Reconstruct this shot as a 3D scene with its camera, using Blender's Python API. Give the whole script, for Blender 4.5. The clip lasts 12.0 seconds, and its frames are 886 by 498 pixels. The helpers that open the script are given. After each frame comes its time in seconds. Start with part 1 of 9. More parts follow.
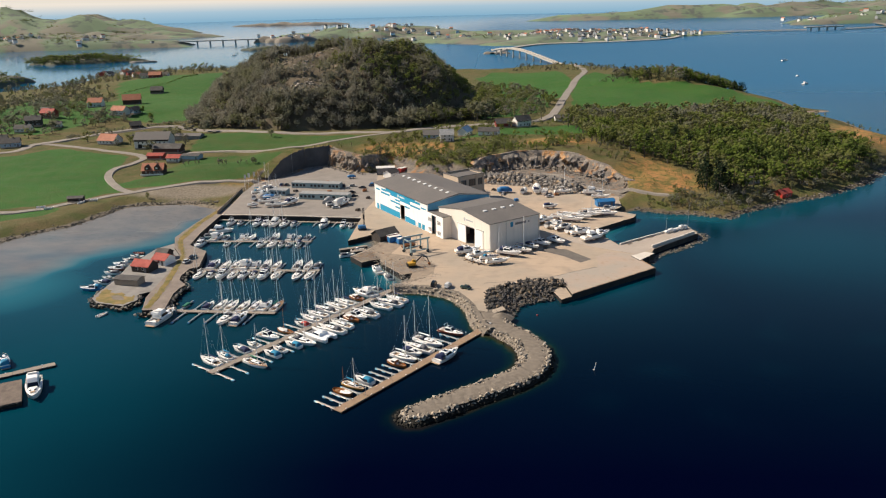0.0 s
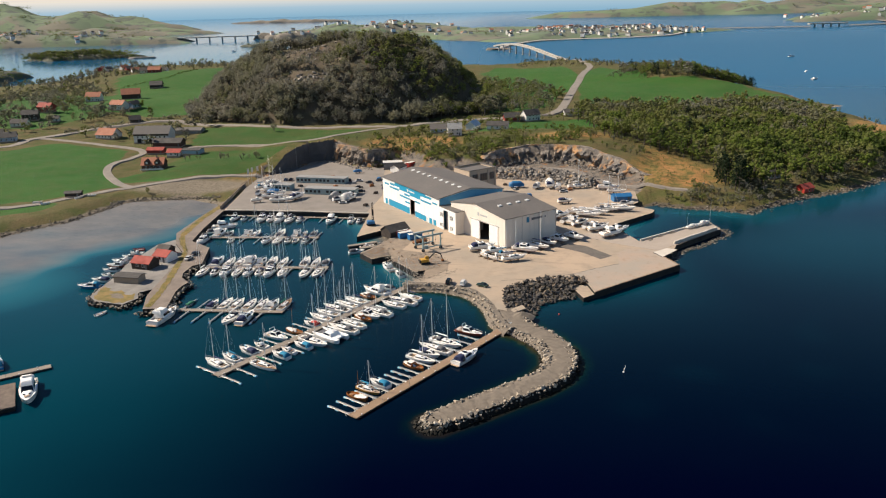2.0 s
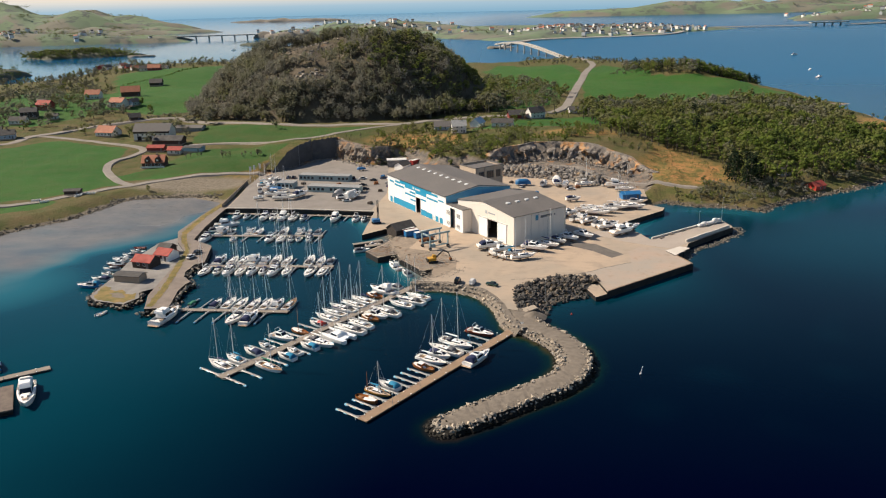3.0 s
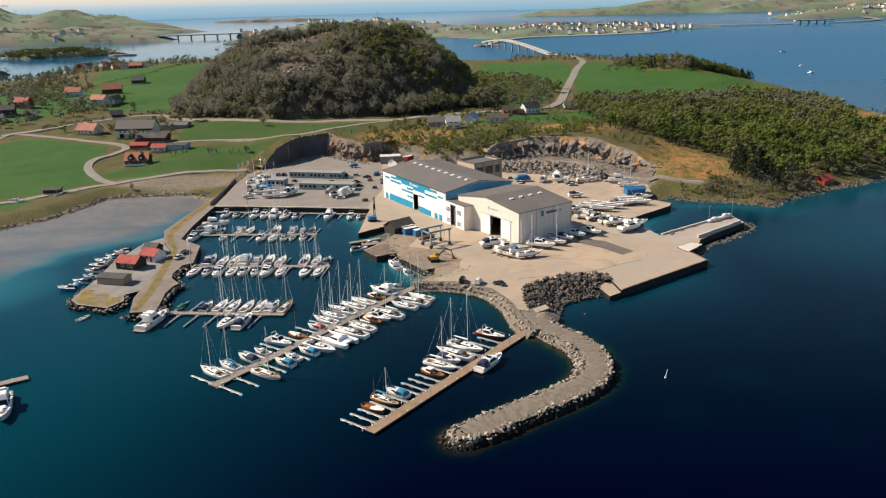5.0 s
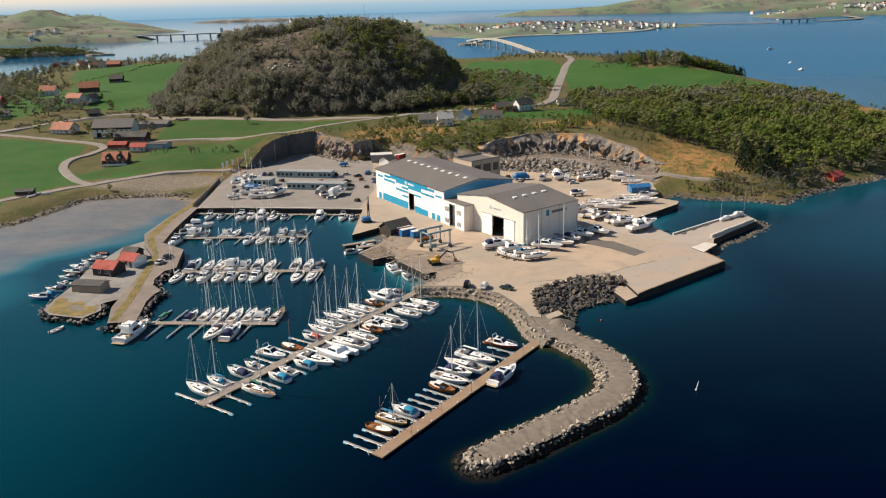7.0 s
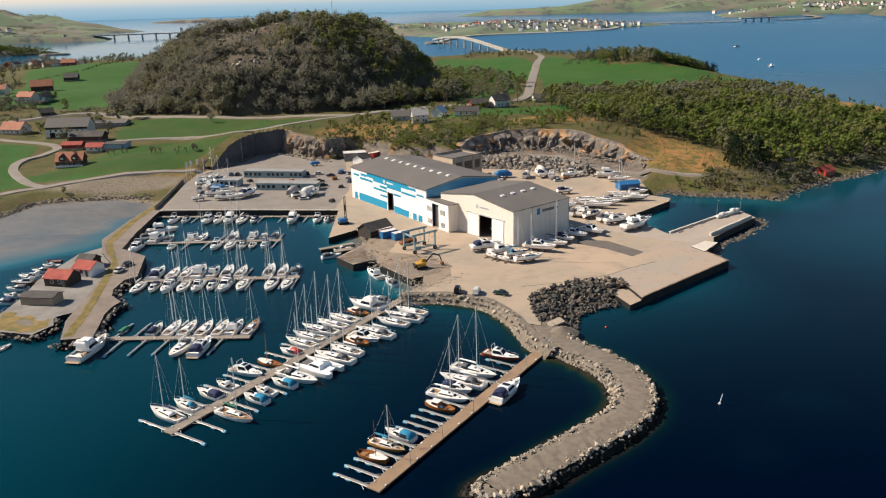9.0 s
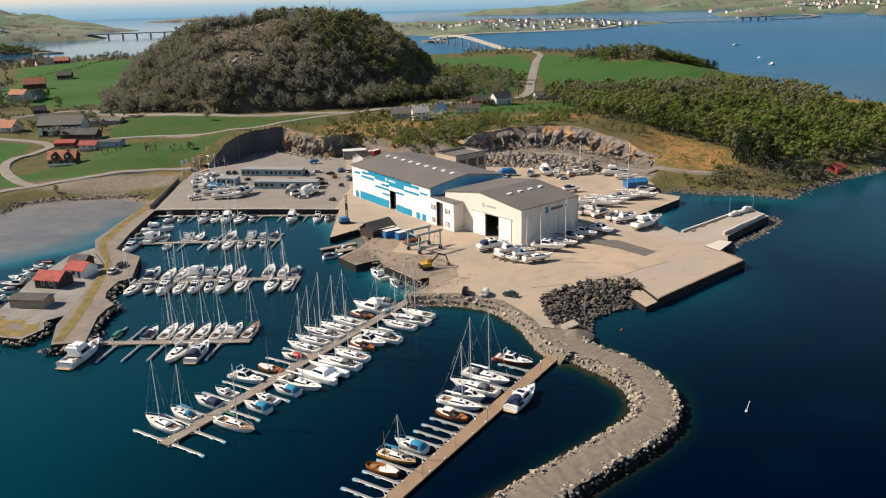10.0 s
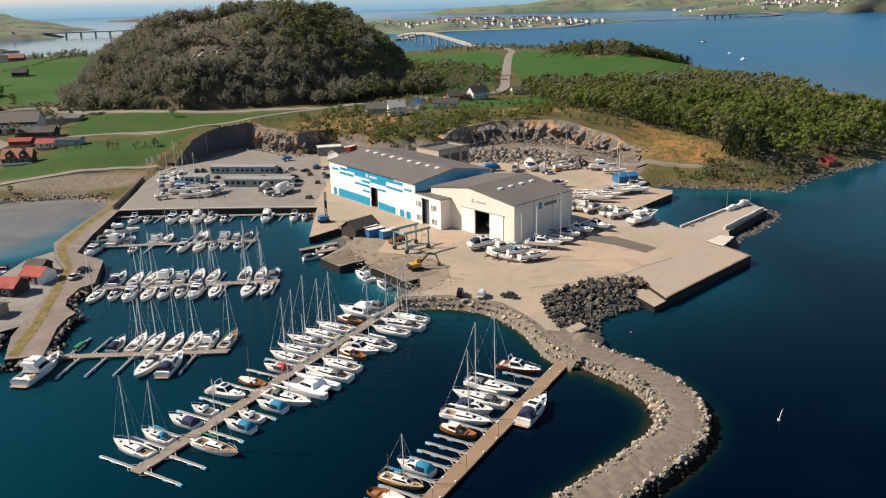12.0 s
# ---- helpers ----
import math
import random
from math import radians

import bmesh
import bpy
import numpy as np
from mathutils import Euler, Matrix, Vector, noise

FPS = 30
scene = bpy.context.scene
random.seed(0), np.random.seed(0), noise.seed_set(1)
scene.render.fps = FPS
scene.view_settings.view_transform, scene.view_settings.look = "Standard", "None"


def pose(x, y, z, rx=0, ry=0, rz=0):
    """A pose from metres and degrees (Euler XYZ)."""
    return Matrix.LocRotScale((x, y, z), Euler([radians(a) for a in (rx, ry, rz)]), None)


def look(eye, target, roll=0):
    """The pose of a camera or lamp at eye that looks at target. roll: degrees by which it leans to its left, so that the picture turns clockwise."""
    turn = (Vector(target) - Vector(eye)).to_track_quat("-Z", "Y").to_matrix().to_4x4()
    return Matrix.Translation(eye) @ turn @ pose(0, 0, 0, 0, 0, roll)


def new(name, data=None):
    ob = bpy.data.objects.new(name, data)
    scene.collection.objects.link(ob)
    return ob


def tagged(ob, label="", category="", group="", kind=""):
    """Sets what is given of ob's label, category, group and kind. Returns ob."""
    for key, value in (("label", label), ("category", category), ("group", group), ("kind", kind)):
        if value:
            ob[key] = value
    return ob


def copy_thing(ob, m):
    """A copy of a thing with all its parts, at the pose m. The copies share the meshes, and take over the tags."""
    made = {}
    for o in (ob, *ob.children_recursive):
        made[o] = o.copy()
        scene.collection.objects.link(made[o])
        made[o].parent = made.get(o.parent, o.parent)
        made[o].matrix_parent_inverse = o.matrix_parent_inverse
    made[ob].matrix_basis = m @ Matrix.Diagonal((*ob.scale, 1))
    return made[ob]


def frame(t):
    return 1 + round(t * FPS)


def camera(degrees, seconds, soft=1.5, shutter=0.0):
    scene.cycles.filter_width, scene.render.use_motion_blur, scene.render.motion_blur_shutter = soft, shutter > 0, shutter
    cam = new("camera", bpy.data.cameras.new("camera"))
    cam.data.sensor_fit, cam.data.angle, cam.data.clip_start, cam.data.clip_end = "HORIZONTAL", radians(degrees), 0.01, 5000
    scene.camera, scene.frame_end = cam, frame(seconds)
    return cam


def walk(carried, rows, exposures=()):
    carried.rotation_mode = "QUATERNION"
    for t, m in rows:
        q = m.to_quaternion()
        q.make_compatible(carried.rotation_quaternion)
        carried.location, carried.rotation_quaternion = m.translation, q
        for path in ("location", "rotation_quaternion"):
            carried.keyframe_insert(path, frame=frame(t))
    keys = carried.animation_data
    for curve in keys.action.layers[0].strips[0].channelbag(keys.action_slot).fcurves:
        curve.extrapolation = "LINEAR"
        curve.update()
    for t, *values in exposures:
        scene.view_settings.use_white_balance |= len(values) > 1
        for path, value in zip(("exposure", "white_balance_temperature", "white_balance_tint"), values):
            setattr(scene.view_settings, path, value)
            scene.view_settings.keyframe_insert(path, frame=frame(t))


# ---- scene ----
cam = camera(57.81, 12.0, 1.15)
# seconds, eye, yaw, pitch, roll in degrees
PATH_ROWS = [
    (0, 23.94, -97.52, 107.11, 3.803, -17.506, -1.371),
    (0.5, 22.31, -94.22, 105.89, 3.794, -17.533, -1.335),
    (1, 20.65, -90.98, 104.6, 3.764, -17.552, -1.333),
    (1.5, 18.82, -87.88, 103.34, 3.731, -17.572, -1.33),
    (2, 17.06, -84.82, 102.17, 3.712, -17.622, -1.335),
    (2.5, 15.21, -81.87, 100.93, 3.668, -17.646, -1.32),
    (3, 13.34, -78.73, 99.73, 3.65, -17.648, -1.326),
    (5, 5.85, -65.01, 94.36, 2.472, -17.628, -1.385),
    (5.5, 4.01, -61.1, 93.07, 2.483, -17.612, -1.372),
    (6, 2.33, -56.94, 91.8, 2.488, -17.585, -1.388),
    (6.5, 0.55, -52.6, 90.7, 2.112, -17.577, -1.404),
    (7, -1.27, -47.92, 89.44, 1.153, -17.583, -1.414),
    (9, -8.2, -29.16, 84.24, -1.454, -17.575, -1.389),
    (9.5, -9.77, -24.71, 82.84, -1.753, -17.583, -1.363),
    (10, -11.28, -20.53, 81.57, -1.793, -17.586, -1.372),
    (10.5, -12.8, -16.6, 80.41, -1.817, -17.597, -1.359),
    (11, -14.29, -12.69, 79.09, -2.375, -17.6, -1.355),
    (11.5, -15.78, -8.94, 77.88, -3.431, -17.626, -1.354),
    (12, -17.44, -5.04, 76.55, -4.284, -17.63, -1.337),
]


def aim(x, y, z, yaw, pitch, roll):
    a, p = radians(yaw), radians(pitch)
    way = Vector((-math.sin(a) * math.cos(p), math.cos(a) * math.cos(p), math.sin(p)))
    return look(Vector((x, y, z)), Vector((x, y, z)) + 100 * way, roll)


walk(cam, [(t, aim(*r)) for t, *r in PATH_ROWS])

scene.view_settings.exposure = 0.55

# ---- daylight ----
TO_SUN = Vector((-0.751, 0.153, 0.643))
sky_world = bpy.data.worlds.new("sky")
scene.world = sky_world
sky_world.use_nodes = True
sky_node = sky_world.node_tree.nodes.new("ShaderNodeTexSky")
sky_node.sky_type, sky_node.sun_disc = "NISHITA", False
sky_node.sun_elevation, sky_node.sun_rotation = radians(40), radians(-78)
sky_node.air_density, sky_node.dust_density, sky_node.altitude = 1.0, 0.1, 50
sky_node.ozone_density = 3.0
sky_back = sky_world.node_tree.nodes["Background"]
sky_back.inputs["Strength"].default_value = 0.062
sky_world.node_tree.links.new(sky_node.outputs["Color"], sky_back.inputs["Color"])
sun_data = bpy.data.lights.new("sun", "SUN")
sun_data.energy, sun_data.angle, sun_data.color = 4.95, radians(0.55), (1.0, 0.87, 0.71)
new("sun", sun_data).matrix_world = look(TO_SUN * 300, (0, 0, 0))

# ---- materials ----


class Nodes:
    """A node material with a few shorthands."""

    def __init__(self, name):
        self.mat = bpy.data.materials.new(name)
        self.mat.use_nodes = True
        self.tree = self.mat.node_tree
        self.bsdf = self.tree.nodes["Principled BSDF"]
        self.place = self.tree.nodes.new("ShaderNodeNewGeometry").outputs["Position"]

    def link(self, a, b):
        self.tree.links.new(a, b)

    def noise(self, scale, detail=3.0, rough=0.55, stretch=None):
        n = self.tree.nodes.new("ShaderNodeTexNoise")
        n.inputs["Scale"].default_value, n.inputs["Detail"].default_value, n.inputs["Roughness"].default_value = scale, detail, rough
        where = self.place
        if stretch:
            m = self.tree.nodes.new("ShaderNodeMapping")
            m.inputs["Scale"].default_value = stretch
            self.link(self.place, m.inputs["Vector"])
            where = m.outputs["Vector"]
        self.link(where, n.inputs["Vector"])
        return n.outputs["Fac"]

    def ramp(self, fac, *stops):
        r = self.tree.nodes.new("ShaderNodeValToRGB")
        while len(r.color_ramp.elements) < len(stops):
            r.color_ramp.elements.new(0.5)
        for e, (at, c) in zip(r.color_ramp.elements, stops):
            e.position, e.color = at, (*c, 1) if len(c) == 3 else c
        self.link(fac, r.inputs["Fac"])
        return r.outputs["Color"]

    def mix(self, fac, a, b, how="MIX"):
        m = self.tree.nodes.new("ShaderNodeMix")
        m.data_type, m.blend_type = "RGBA", how
        for socket, value in ((m.inputs["Factor"], fac), (m.inputs[6], a), (m.inputs[7], b)):
            if isinstance(value, bpy.types.NodeSocket):
                self.link(value, socket)
            elif isinstance(value, tuple):
                socket.default_value = (*value, 1)
            else:
                socket.default_value = value
        return m.outputs[2]

    def level(self, fac, a, b, low=0.0, high=1.0):
        m = self.tree.nodes.new("ShaderNodeMapRange")
        for key, value in (("From Min", a), ("From Max", b), ("To Min", low), ("To Max", high)):
            m.inputs[key].default_value = value
        self.link(fac, m.inputs["Value"])
        return m.outputs["Result"]

    def attribute(self, name, out="Fac"):
        n = self.tree.nodes.new("ShaderNodeAttribute")
        n.attribute_name = name
        return n.outputs[out]

    def island(self):
        return self.tree.nodes.new("ShaderNodeNewGeometry").outputs["Random Per Island"]

    def each(self):
        return self.tree.nodes.new("ShaderNodeObjectInfo").outputs["Random"]

    def bump(self, fac, strength, distance):
        b = self.tree.nodes.new("ShaderNodeBump")
        b.inputs["Strength"].default_value, b.inputs["Distance"].default_value = strength, distance
        self.link(fac, b.inputs["Height"])
        self.link(b.outputs["Normal"], self.bsdf.inputs["Normal"])

    def done(self, color, rough=0.8, metal=0.0, spec=0.5):
        for key, value in (("Base Color", color), ("Roughness", rough), ("Metallic", metal), ("Specular IOR Level", spec)):
            if isinstance(value, bpy.types.NodeSocket):
                self.link(value, self.bsdf.inputs[key])
            else:
                self.bsdf.inputs[key].default_value = (*value, 1) if isinstance(value, tuple) else value
        return self.mat


def surface(name, color, other=None, size=2.0, rough=0.8, metal=0.0, bump=0.3, fine=None, spec=0.5, vary=0.0):
    """A worn surface: two tones in patches of about size metres, fine grain, relief, and if asked a change from piece to piece."""
    n = Nodes(name)
    other = other or tuple(0.72 * c for c in color)
    patch = n.noise(1.0 / size, 4)
    grain = n.noise(8.0 / (fine or size), 3)
    c = n.mix(n.level(patch, 0.35, 0.68), color, other)
    c = n.mix(n.level(grain, 0.3, 0.75, 0.0, 0.45), c, tuple(0.6 * k for k in other))
    if vary:
        c = n.mix(n.level(n.each(), 0, 1, 0, vary), c, tuple(0.35 * k for k in color))
    if bump:
        n.bump(grain, bump, 0.05 * (fine or size))
    return n.done(c, n.level(patch, 0.3, 0.7, max(rough - 0.08, 0.02), min(rough + 0.08, 1.0)), metal, spec)


def make_apron():
    n = Nodes("worn_concrete")
    c = n.mix(n.level(n.noise(0.035, 4, 0.6), 0.38, 0.62), (0.425, 0.325, 0.235), (0.33, 0.275, 0.215))
    c = n.mix(n.level(n.noise(0.16, 5, 0.65), 0.52, 0.72, 0, 0.55), c, (0.25, 0.205, 0.16))
    c = n.mix(n.level(n.noise(0.5, 4, 0.6, (0.35, 1.6, 1)), 0.56, 0.74, 0, 0.5), c, (0.21, 0.175, 0.14))
    c = n.mix(n.level(n.noise(1.3, 5, 0.7), 0.60, 0.72, 0, 0.45), c, (0.14, 0.12, 0.10))
    n.bump(n.noise(3.0, 4), 0.15, 0.1)
    return n.done(c, 0.9, 0, 0.3)


CONCRETE = make_apron()
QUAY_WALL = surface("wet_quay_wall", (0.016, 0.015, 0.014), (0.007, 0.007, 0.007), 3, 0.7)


def make_cladding(name, color, rough=0.5):
    """Painted sheet cladding: fine upright ribs, faint streaks of dirt and paler panels."""
    n = Nodes(name)
    ribs = n.noise(1.0, 2, 0.5, (3.2, 3.2, 0.02))
    streak = n.noise(0.5, 4, 0.6, (1.6, 1.6, 0.12))
    c = n.mix(n.level(n.noise(0.12, 3), 0.35, 0.65, 0, 0.18), color, tuple(0.8 * k for k in color))
    c = n.mix(n.level(streak, 0.52, 0.78, 0, 0.32), c, tuple(0.55 * k for k in color))
    n.bump(ribs, 0.12, 0.06)
    return n.done(c, rough, 0, 0.4)


WHITE_CLADDING = make_cladding("white_cladding", (0.88, 0.86, 0.82))
CREAM_CLADDING = make_cladding("cream_cladding", (0.78, 0.71, 0.62), 0.6)
BLUE_CLADDING = make_cladding("blue_cladding", (0.010, 0.27, 0.46))
# the blue cladding again, paled to hold the gable's reflected light
SHEEN_BLUE_CLADDING = make_cladding("sheen_blue_cladding", (0.13, 0.42, 0.62))
GREY_ROOF = surface("grey_roofing", (0.118, 0.108, 0.10), (0.15, 0.136, 0.125), 9, 0.85, bump=0.08)
DARK_GAP = surface("dark_interior", (0.012, 0.013, 0.014), None, 2, 0.9, bump=0)
WINDOW_GLASS = surface("window_glass", (0.02, 0.03, 0.04), None, 2, 0.08, bump=0)
ASPHALT = surface("asphalt", (0.27, 0.235, 0.195), (0.215, 0.19, 0.165), 5, 0.9, bump=0.1)
OLD_ASPHALT = surface("dark_asphalt", (0.15, 0.13, 0.11), (0.12, 0.105, 0.092), 4, 0.9, bump=0.1)
GRAVEL = surface("gravel", (0.215, 0.178, 0.138), (0.155, 0.130, 0.102), 1.4, 0.95, bump=0.5, fine=0.45)


def make_ground_material():
    n = Nodes("open_land")
    big, mid, small = n.noise(0.02, 5), n.noise(0.11, 4), n.noise(0.9, 4)
    scrub = n.mix(n.level(mid, 0.35, 0.65), (0.075, 0.085, 0.022), (0.135, 0.10, 0.045))
    scrub = n.mix(n.level(small, 0.35, 0.75, 0, 0.5), scrub, (0.04, 0.05, 0.015))
    grass = n.mix(n.level(big, 0.35, 0.65), (0.026, 0.096, 0.014), (0.040, 0.110, 0.018))
    grass = n.mix(n.level(mid, 0.4, 0.7, 0, 0.6), grass, (0.058, 0.10, 0.024))
    grass = n.mix(n.level(n.noise(0.3, 5, 0.7, (1, 0.4, 1)), 0.5, 0.75, 0, 0.28), grass, (0.10, 0.085, 0.035))
    heath = n.mix(n.level(mid, 0.35, 0.65), (0.42, 0.20, 0.075), (0.22, 0.165, 0.05))
    heath = n.mix(n.level(n.noise(0.22, 5, 0.7), 0.48, 0.6, 0, 0.8), heath, (0.10, 0.10, 0.028))
    heath = n.mix(n.level(small, 0.4, 0.7, 0, 0.5), heath, (0.085, 0.075, 0.03))
    rock = n.mix(n.level(n.noise(0.35, 6, 0.7), 0.4, 0.62), (0.21, 0.175, 0.14), (0.095, 0.088, 0.082))
    rock = n.mix(n.level(n.noise(0.16, 3), 0.55, 0.7), rock, (0.30, 0.15, 0.065))
    beach = n.mix(n.level(small, 0.35, 0.7), (0.24, 0.20, 0.15), (0.11, 0.095, 0.07))
    split = n.tree.nodes.new("ShaderNodeSeparateXYZ")
    n.link(n.place, split.inputs["Vector"])
    beach = n.mix(n.level(split.outputs["X"], -60, 60), beach, n.mix(n.level(small, 0.35, 0.7), (0.13, 0.105, 0.07), (0.055, 0.05, 0.035)))
    beach = n.mix(n.level(split.outputs["Y"], 500, 580), beach, n.mix(n.level(mid, 0.35, 0.65), (0.40, 0.30, 0.235), (0.24, 0.19, 0.15)))
    litter = n.mix(n.level(mid, 0.35, 0.65), (0.115, 0.092, 0.066), (0.08, 0.07, 0.042))
    scrub = n.mix(n.level(n.attribute("litter"), 0.2, 0.8), scrub, litter)
    c = n.mix(n.level(n.attribute("grass"), 0.35, 0.65), scrub, grass)
    c = n.mix(n.level(n.attribute("pasture"), 0, 1, 0, 0.5), c, n.mix(n.level(n.noise(0.07, 5, 0.65), 0.42, 0.6), (0.030, 0.066, 0.012), (0.062, 0.060, 0.018)))
    c = n.mix(n.level(n.attribute("heath"), 0.3, 0.7), c, heath)
    c = n.mix(n.level(n.attribute("rock"), 0.3, 0.7), c, rock)
    c = n.mix(n.level(n.attribute("beach"), 0.3, 0.7), c, beach)
    n.bump(n.mix(n.attribute("rock"), small, n.noise(0.5, 8, 0.75)), 0.8, 0.8)
    return n.done(c, 0.95, 0, 0.2)


def make_water_material():
    n = Nodes("sea_water")
    deep, teal, shoal = (0.0001, 0.0056, 0.0150), (0.001, 0.047, 0.070), (0.19, 0.16, 0.128)
    split = n.tree.nodes.new("ShaderNodeSeparateXYZ")
    n.link(n.place, split.inputs["Vector"])
    c = n.mix(n.level(n.attribute("shallow_glow"), 0.0, 0.5), deep, teal)
    c = n.mix(n.level(n.attribute("shallow_glow"), 0.45, 0.72), c, (0.012, 0.120, 0.150))
    c = n.mix(n.level(n.attribute("shallow_glow"), 0.62, 1.02), c, n.mix(n.level(n.noise(0.03, 4, 0.6, (1, 2.2, 1)), 0.35, 0.65), shoal, (0.11, 0.105, 0.10)))
    mud = n.mix(1.0, n.level(n.attribute("shallow_glow"), 0.80, 0.96), n.level(split.outputs["Y"], 232, 312, 0, 0.9), "MULTIPLY")
    mud = n.mix(1.0, mud, n.level(split.outputs["Y"], 360, 345), "MULTIPLY")
    silt = n.mix(n.level(n.noise(0.10, 4, 0.6, (1, 1.6, 1)), 0.40, 0.62), (0.235, 0.205, 0.170), (0.165, 0.150, 0.132))
    silt = n.mix(n.level(n.noise(0.30, 4, 0.65, (1, 1.8, 1)), 0.56, 0.64, 0, 0.7), silt, (0.075, 0.068, 0.048))
    c = n.mix(mud, c, silt)
    c = n.mix(n.level(n.attribute("weed"), 0.08, 0.55), c, (0.002, 0.020, 0.016))
    c = n.mix(n.level(n.attribute("weed"), 0.45, 0.95), c, (0.045, 0.036, 0.012))
    c = n.mix(n.level(n.noise(0.012, 3), 0.42, 0.7, 0, 0.35), c, n.mix(0.6, c, (0.0004, 0.007, 0.014)))
    ripple = n.mix(0.5, n.noise(0.55, 4, 0.6, (1, 0.6, 1)), n.noise(0.09, 3, 0.5, (1, 0.5, 1)))
    n.bump(ripple, 0.2, 0.5)
    # near water painted almost black, as seen steeply with little sky reflected
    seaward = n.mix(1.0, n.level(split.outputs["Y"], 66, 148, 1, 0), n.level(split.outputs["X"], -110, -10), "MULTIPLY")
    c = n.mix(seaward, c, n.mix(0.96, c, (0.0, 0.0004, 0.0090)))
    # far water: reflected sky and haze put into the base colour as blue
    far_sheen = n.level(split.outputs["Y"], 260, 900)
    c = n.mix(far_sheen, c, (0.001, 0.088, 0.190))
    still = n.mix(1.0, far_sheen, n.level(split.outputs["X"], 60, -420), "MULTIPLY")
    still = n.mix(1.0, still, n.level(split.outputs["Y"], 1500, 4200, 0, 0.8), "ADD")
    calm = n.level(n.noise(0.008, 3, 0.6, (1, 0.35, 1)), 0.35, 0.7, 0.10, 0.18)
    m = n.done(c, n.mix(mud, n.mix(still, n.mix(far_sheen, calm, (0.30, 0.30, 0.30)), (0.10, 0.10, 0.10)), (0.42, 0.42, 0.42)), 0, n.mix(still, n.mix(far_sheen, n.mix(1.0, n.level(n.attribute("shallow_glow"), 0.4, 1.0, 0.025, 0.16), n.level(split.outputs["Y"], 100, 170, 0, 0.085), "ADD"), (0.24, 0.24, 0.24)), (0.55, 0.55, 0.55)))
    n.bsdf.inputs["IOR"].default_value = 1.33
    return m


GROUND, WATER = make_ground_material(), make_water_material()


# ---- the lie of the land ----
COAST_SOUTH = [(-700, 60), (-270, 200), (-212, 252), (-202, 268), (-189, 283), (-182, 305), (-177, 321), (-145, 326), (-128, 316), (-112, 302),
               (-50, 294), (-36, 270), (-25, 232), (-10, 200), (5, 197), (20, 188), (40, 197), (62, 203), (70, 235), (66, 262), (85, 292),
               (92, 304), (98, 306), (111, 299), (124, 297), (139, 289), (147, 298), (172, 316), (197, 330), (228, 355), (262, 396)]
COAST_NORTH = [(300, 440), (322, 490), (311, 532), (313, 590), (300, 638), (326, 646), (327, 651), (306, 664), (309, 729), (294, 769), (286, 833),
               (250, 960), (190, 1080), (136, 1150), (118, 1158), (60, 1125), (13, 1093), (-46, 1110), (-120, 1100), (-250, 1120), (-420, 1180),
               (-520, 1180), (-548, 1165), (-575, 1090), (-553, 1010), (-556, 950), (-562, 905), (-640, 835), (-820, 760), (-950, 500), (-950, 60)]
YARD_WEST = [(-121, 362), (-117, 315), (-116, 293), (-98, 292), (-71, 289), (-42, 285), (-42, 247), (-31, 258), (-26, 247), (-31, 234), (-37, 224),
             (-31, 216), (-24, 221), (-22, 214), (-12.5, 200.5), (-8, 203), (-9, 194), (-14, 189)]
YARD_EAST = [(-8, 189), (-2, 188.7), (4.5, 186), (11, 181.5), (14.5, 175), (17.5, 167.5), (18.4, 163), (21.6, 161.5), (22, 166), (21, 178), (23.5, 184), (29, 188.6), (37.6, 193.4), (49.6, 193.2), (50.8, 188), (52.4, 178.55),
             (88, 208), (83, 221), (88, 222), (92, 233), (116, 256), (114, 268), (78, 239), (70, 263), (92, 284), (94, 289), (84, 298), (89, 304)]
YARD_NORTH = [(91, 326), (82, 332), (48, 352), (20, 360), (-20, 372), (-45, 394), (-48, 397), (-55, 393.5), (-61, 394), (-68, 400), (-76, 408.5), (-84.8, 416), (-91, 414), (-97.5, 410), (-101.5, 390), (-106, 380.5), (-114, 374)]
YARD = YARD_WEST + YARD_EAST + YARD_NORTH
HEIGHTS_WEST = [(-230, 300, 3), (-190, 340, 2.6), (-125, 366, 2.6), (-300, 350, 5), (-300, 430, 8), (-240, 470, 6.5), (-200, 400, 3.5), (-150, 420, 6),
                (-130, 445, 10), (-100, 430, 13), (-70, 440, 13), (-40, 430, 11), (-150, 500, 12), (-300, 620, 17), (-250, 560, 13), (-400, 600, 15),
                (-340, 850, 22), (-450, 700, 13), (-250, 900, 15), (-500, 1000, 8), (-140, 335, 2.4), (-600, 850, 8),
                (-112, 398, 11.5), (-121, 392, 7.5), (-107, 420, 14), (-90, 430, 15)]
HEIGHTS_EAST = [(-10, 425, 12), (25, 435, 14), (60, 402, 17), (75, 390, 18), (112, 350, 8), (125, 325, 5), (150, 330, 5), (170, 400, 9), (230, 420, 6),
                (170, 500, 10), (100, 520, 11), (130, 700, 12), (118, 850, 14), (230, 740, 10), (280, 700, 5), (-50, 490, 12.5), (20, 520, 13), (40, 800, 10),
                (0, 1000, 6), (95, 370, 14), (240, 560, 7), (150, 600, 10)]


CLIFF_EAST = [(14, 370), (24, 377), (36, 381), (48, 381), (58, 378), (67, 373), (76, 365), (84, 355), (91, 344), (96, 335)]


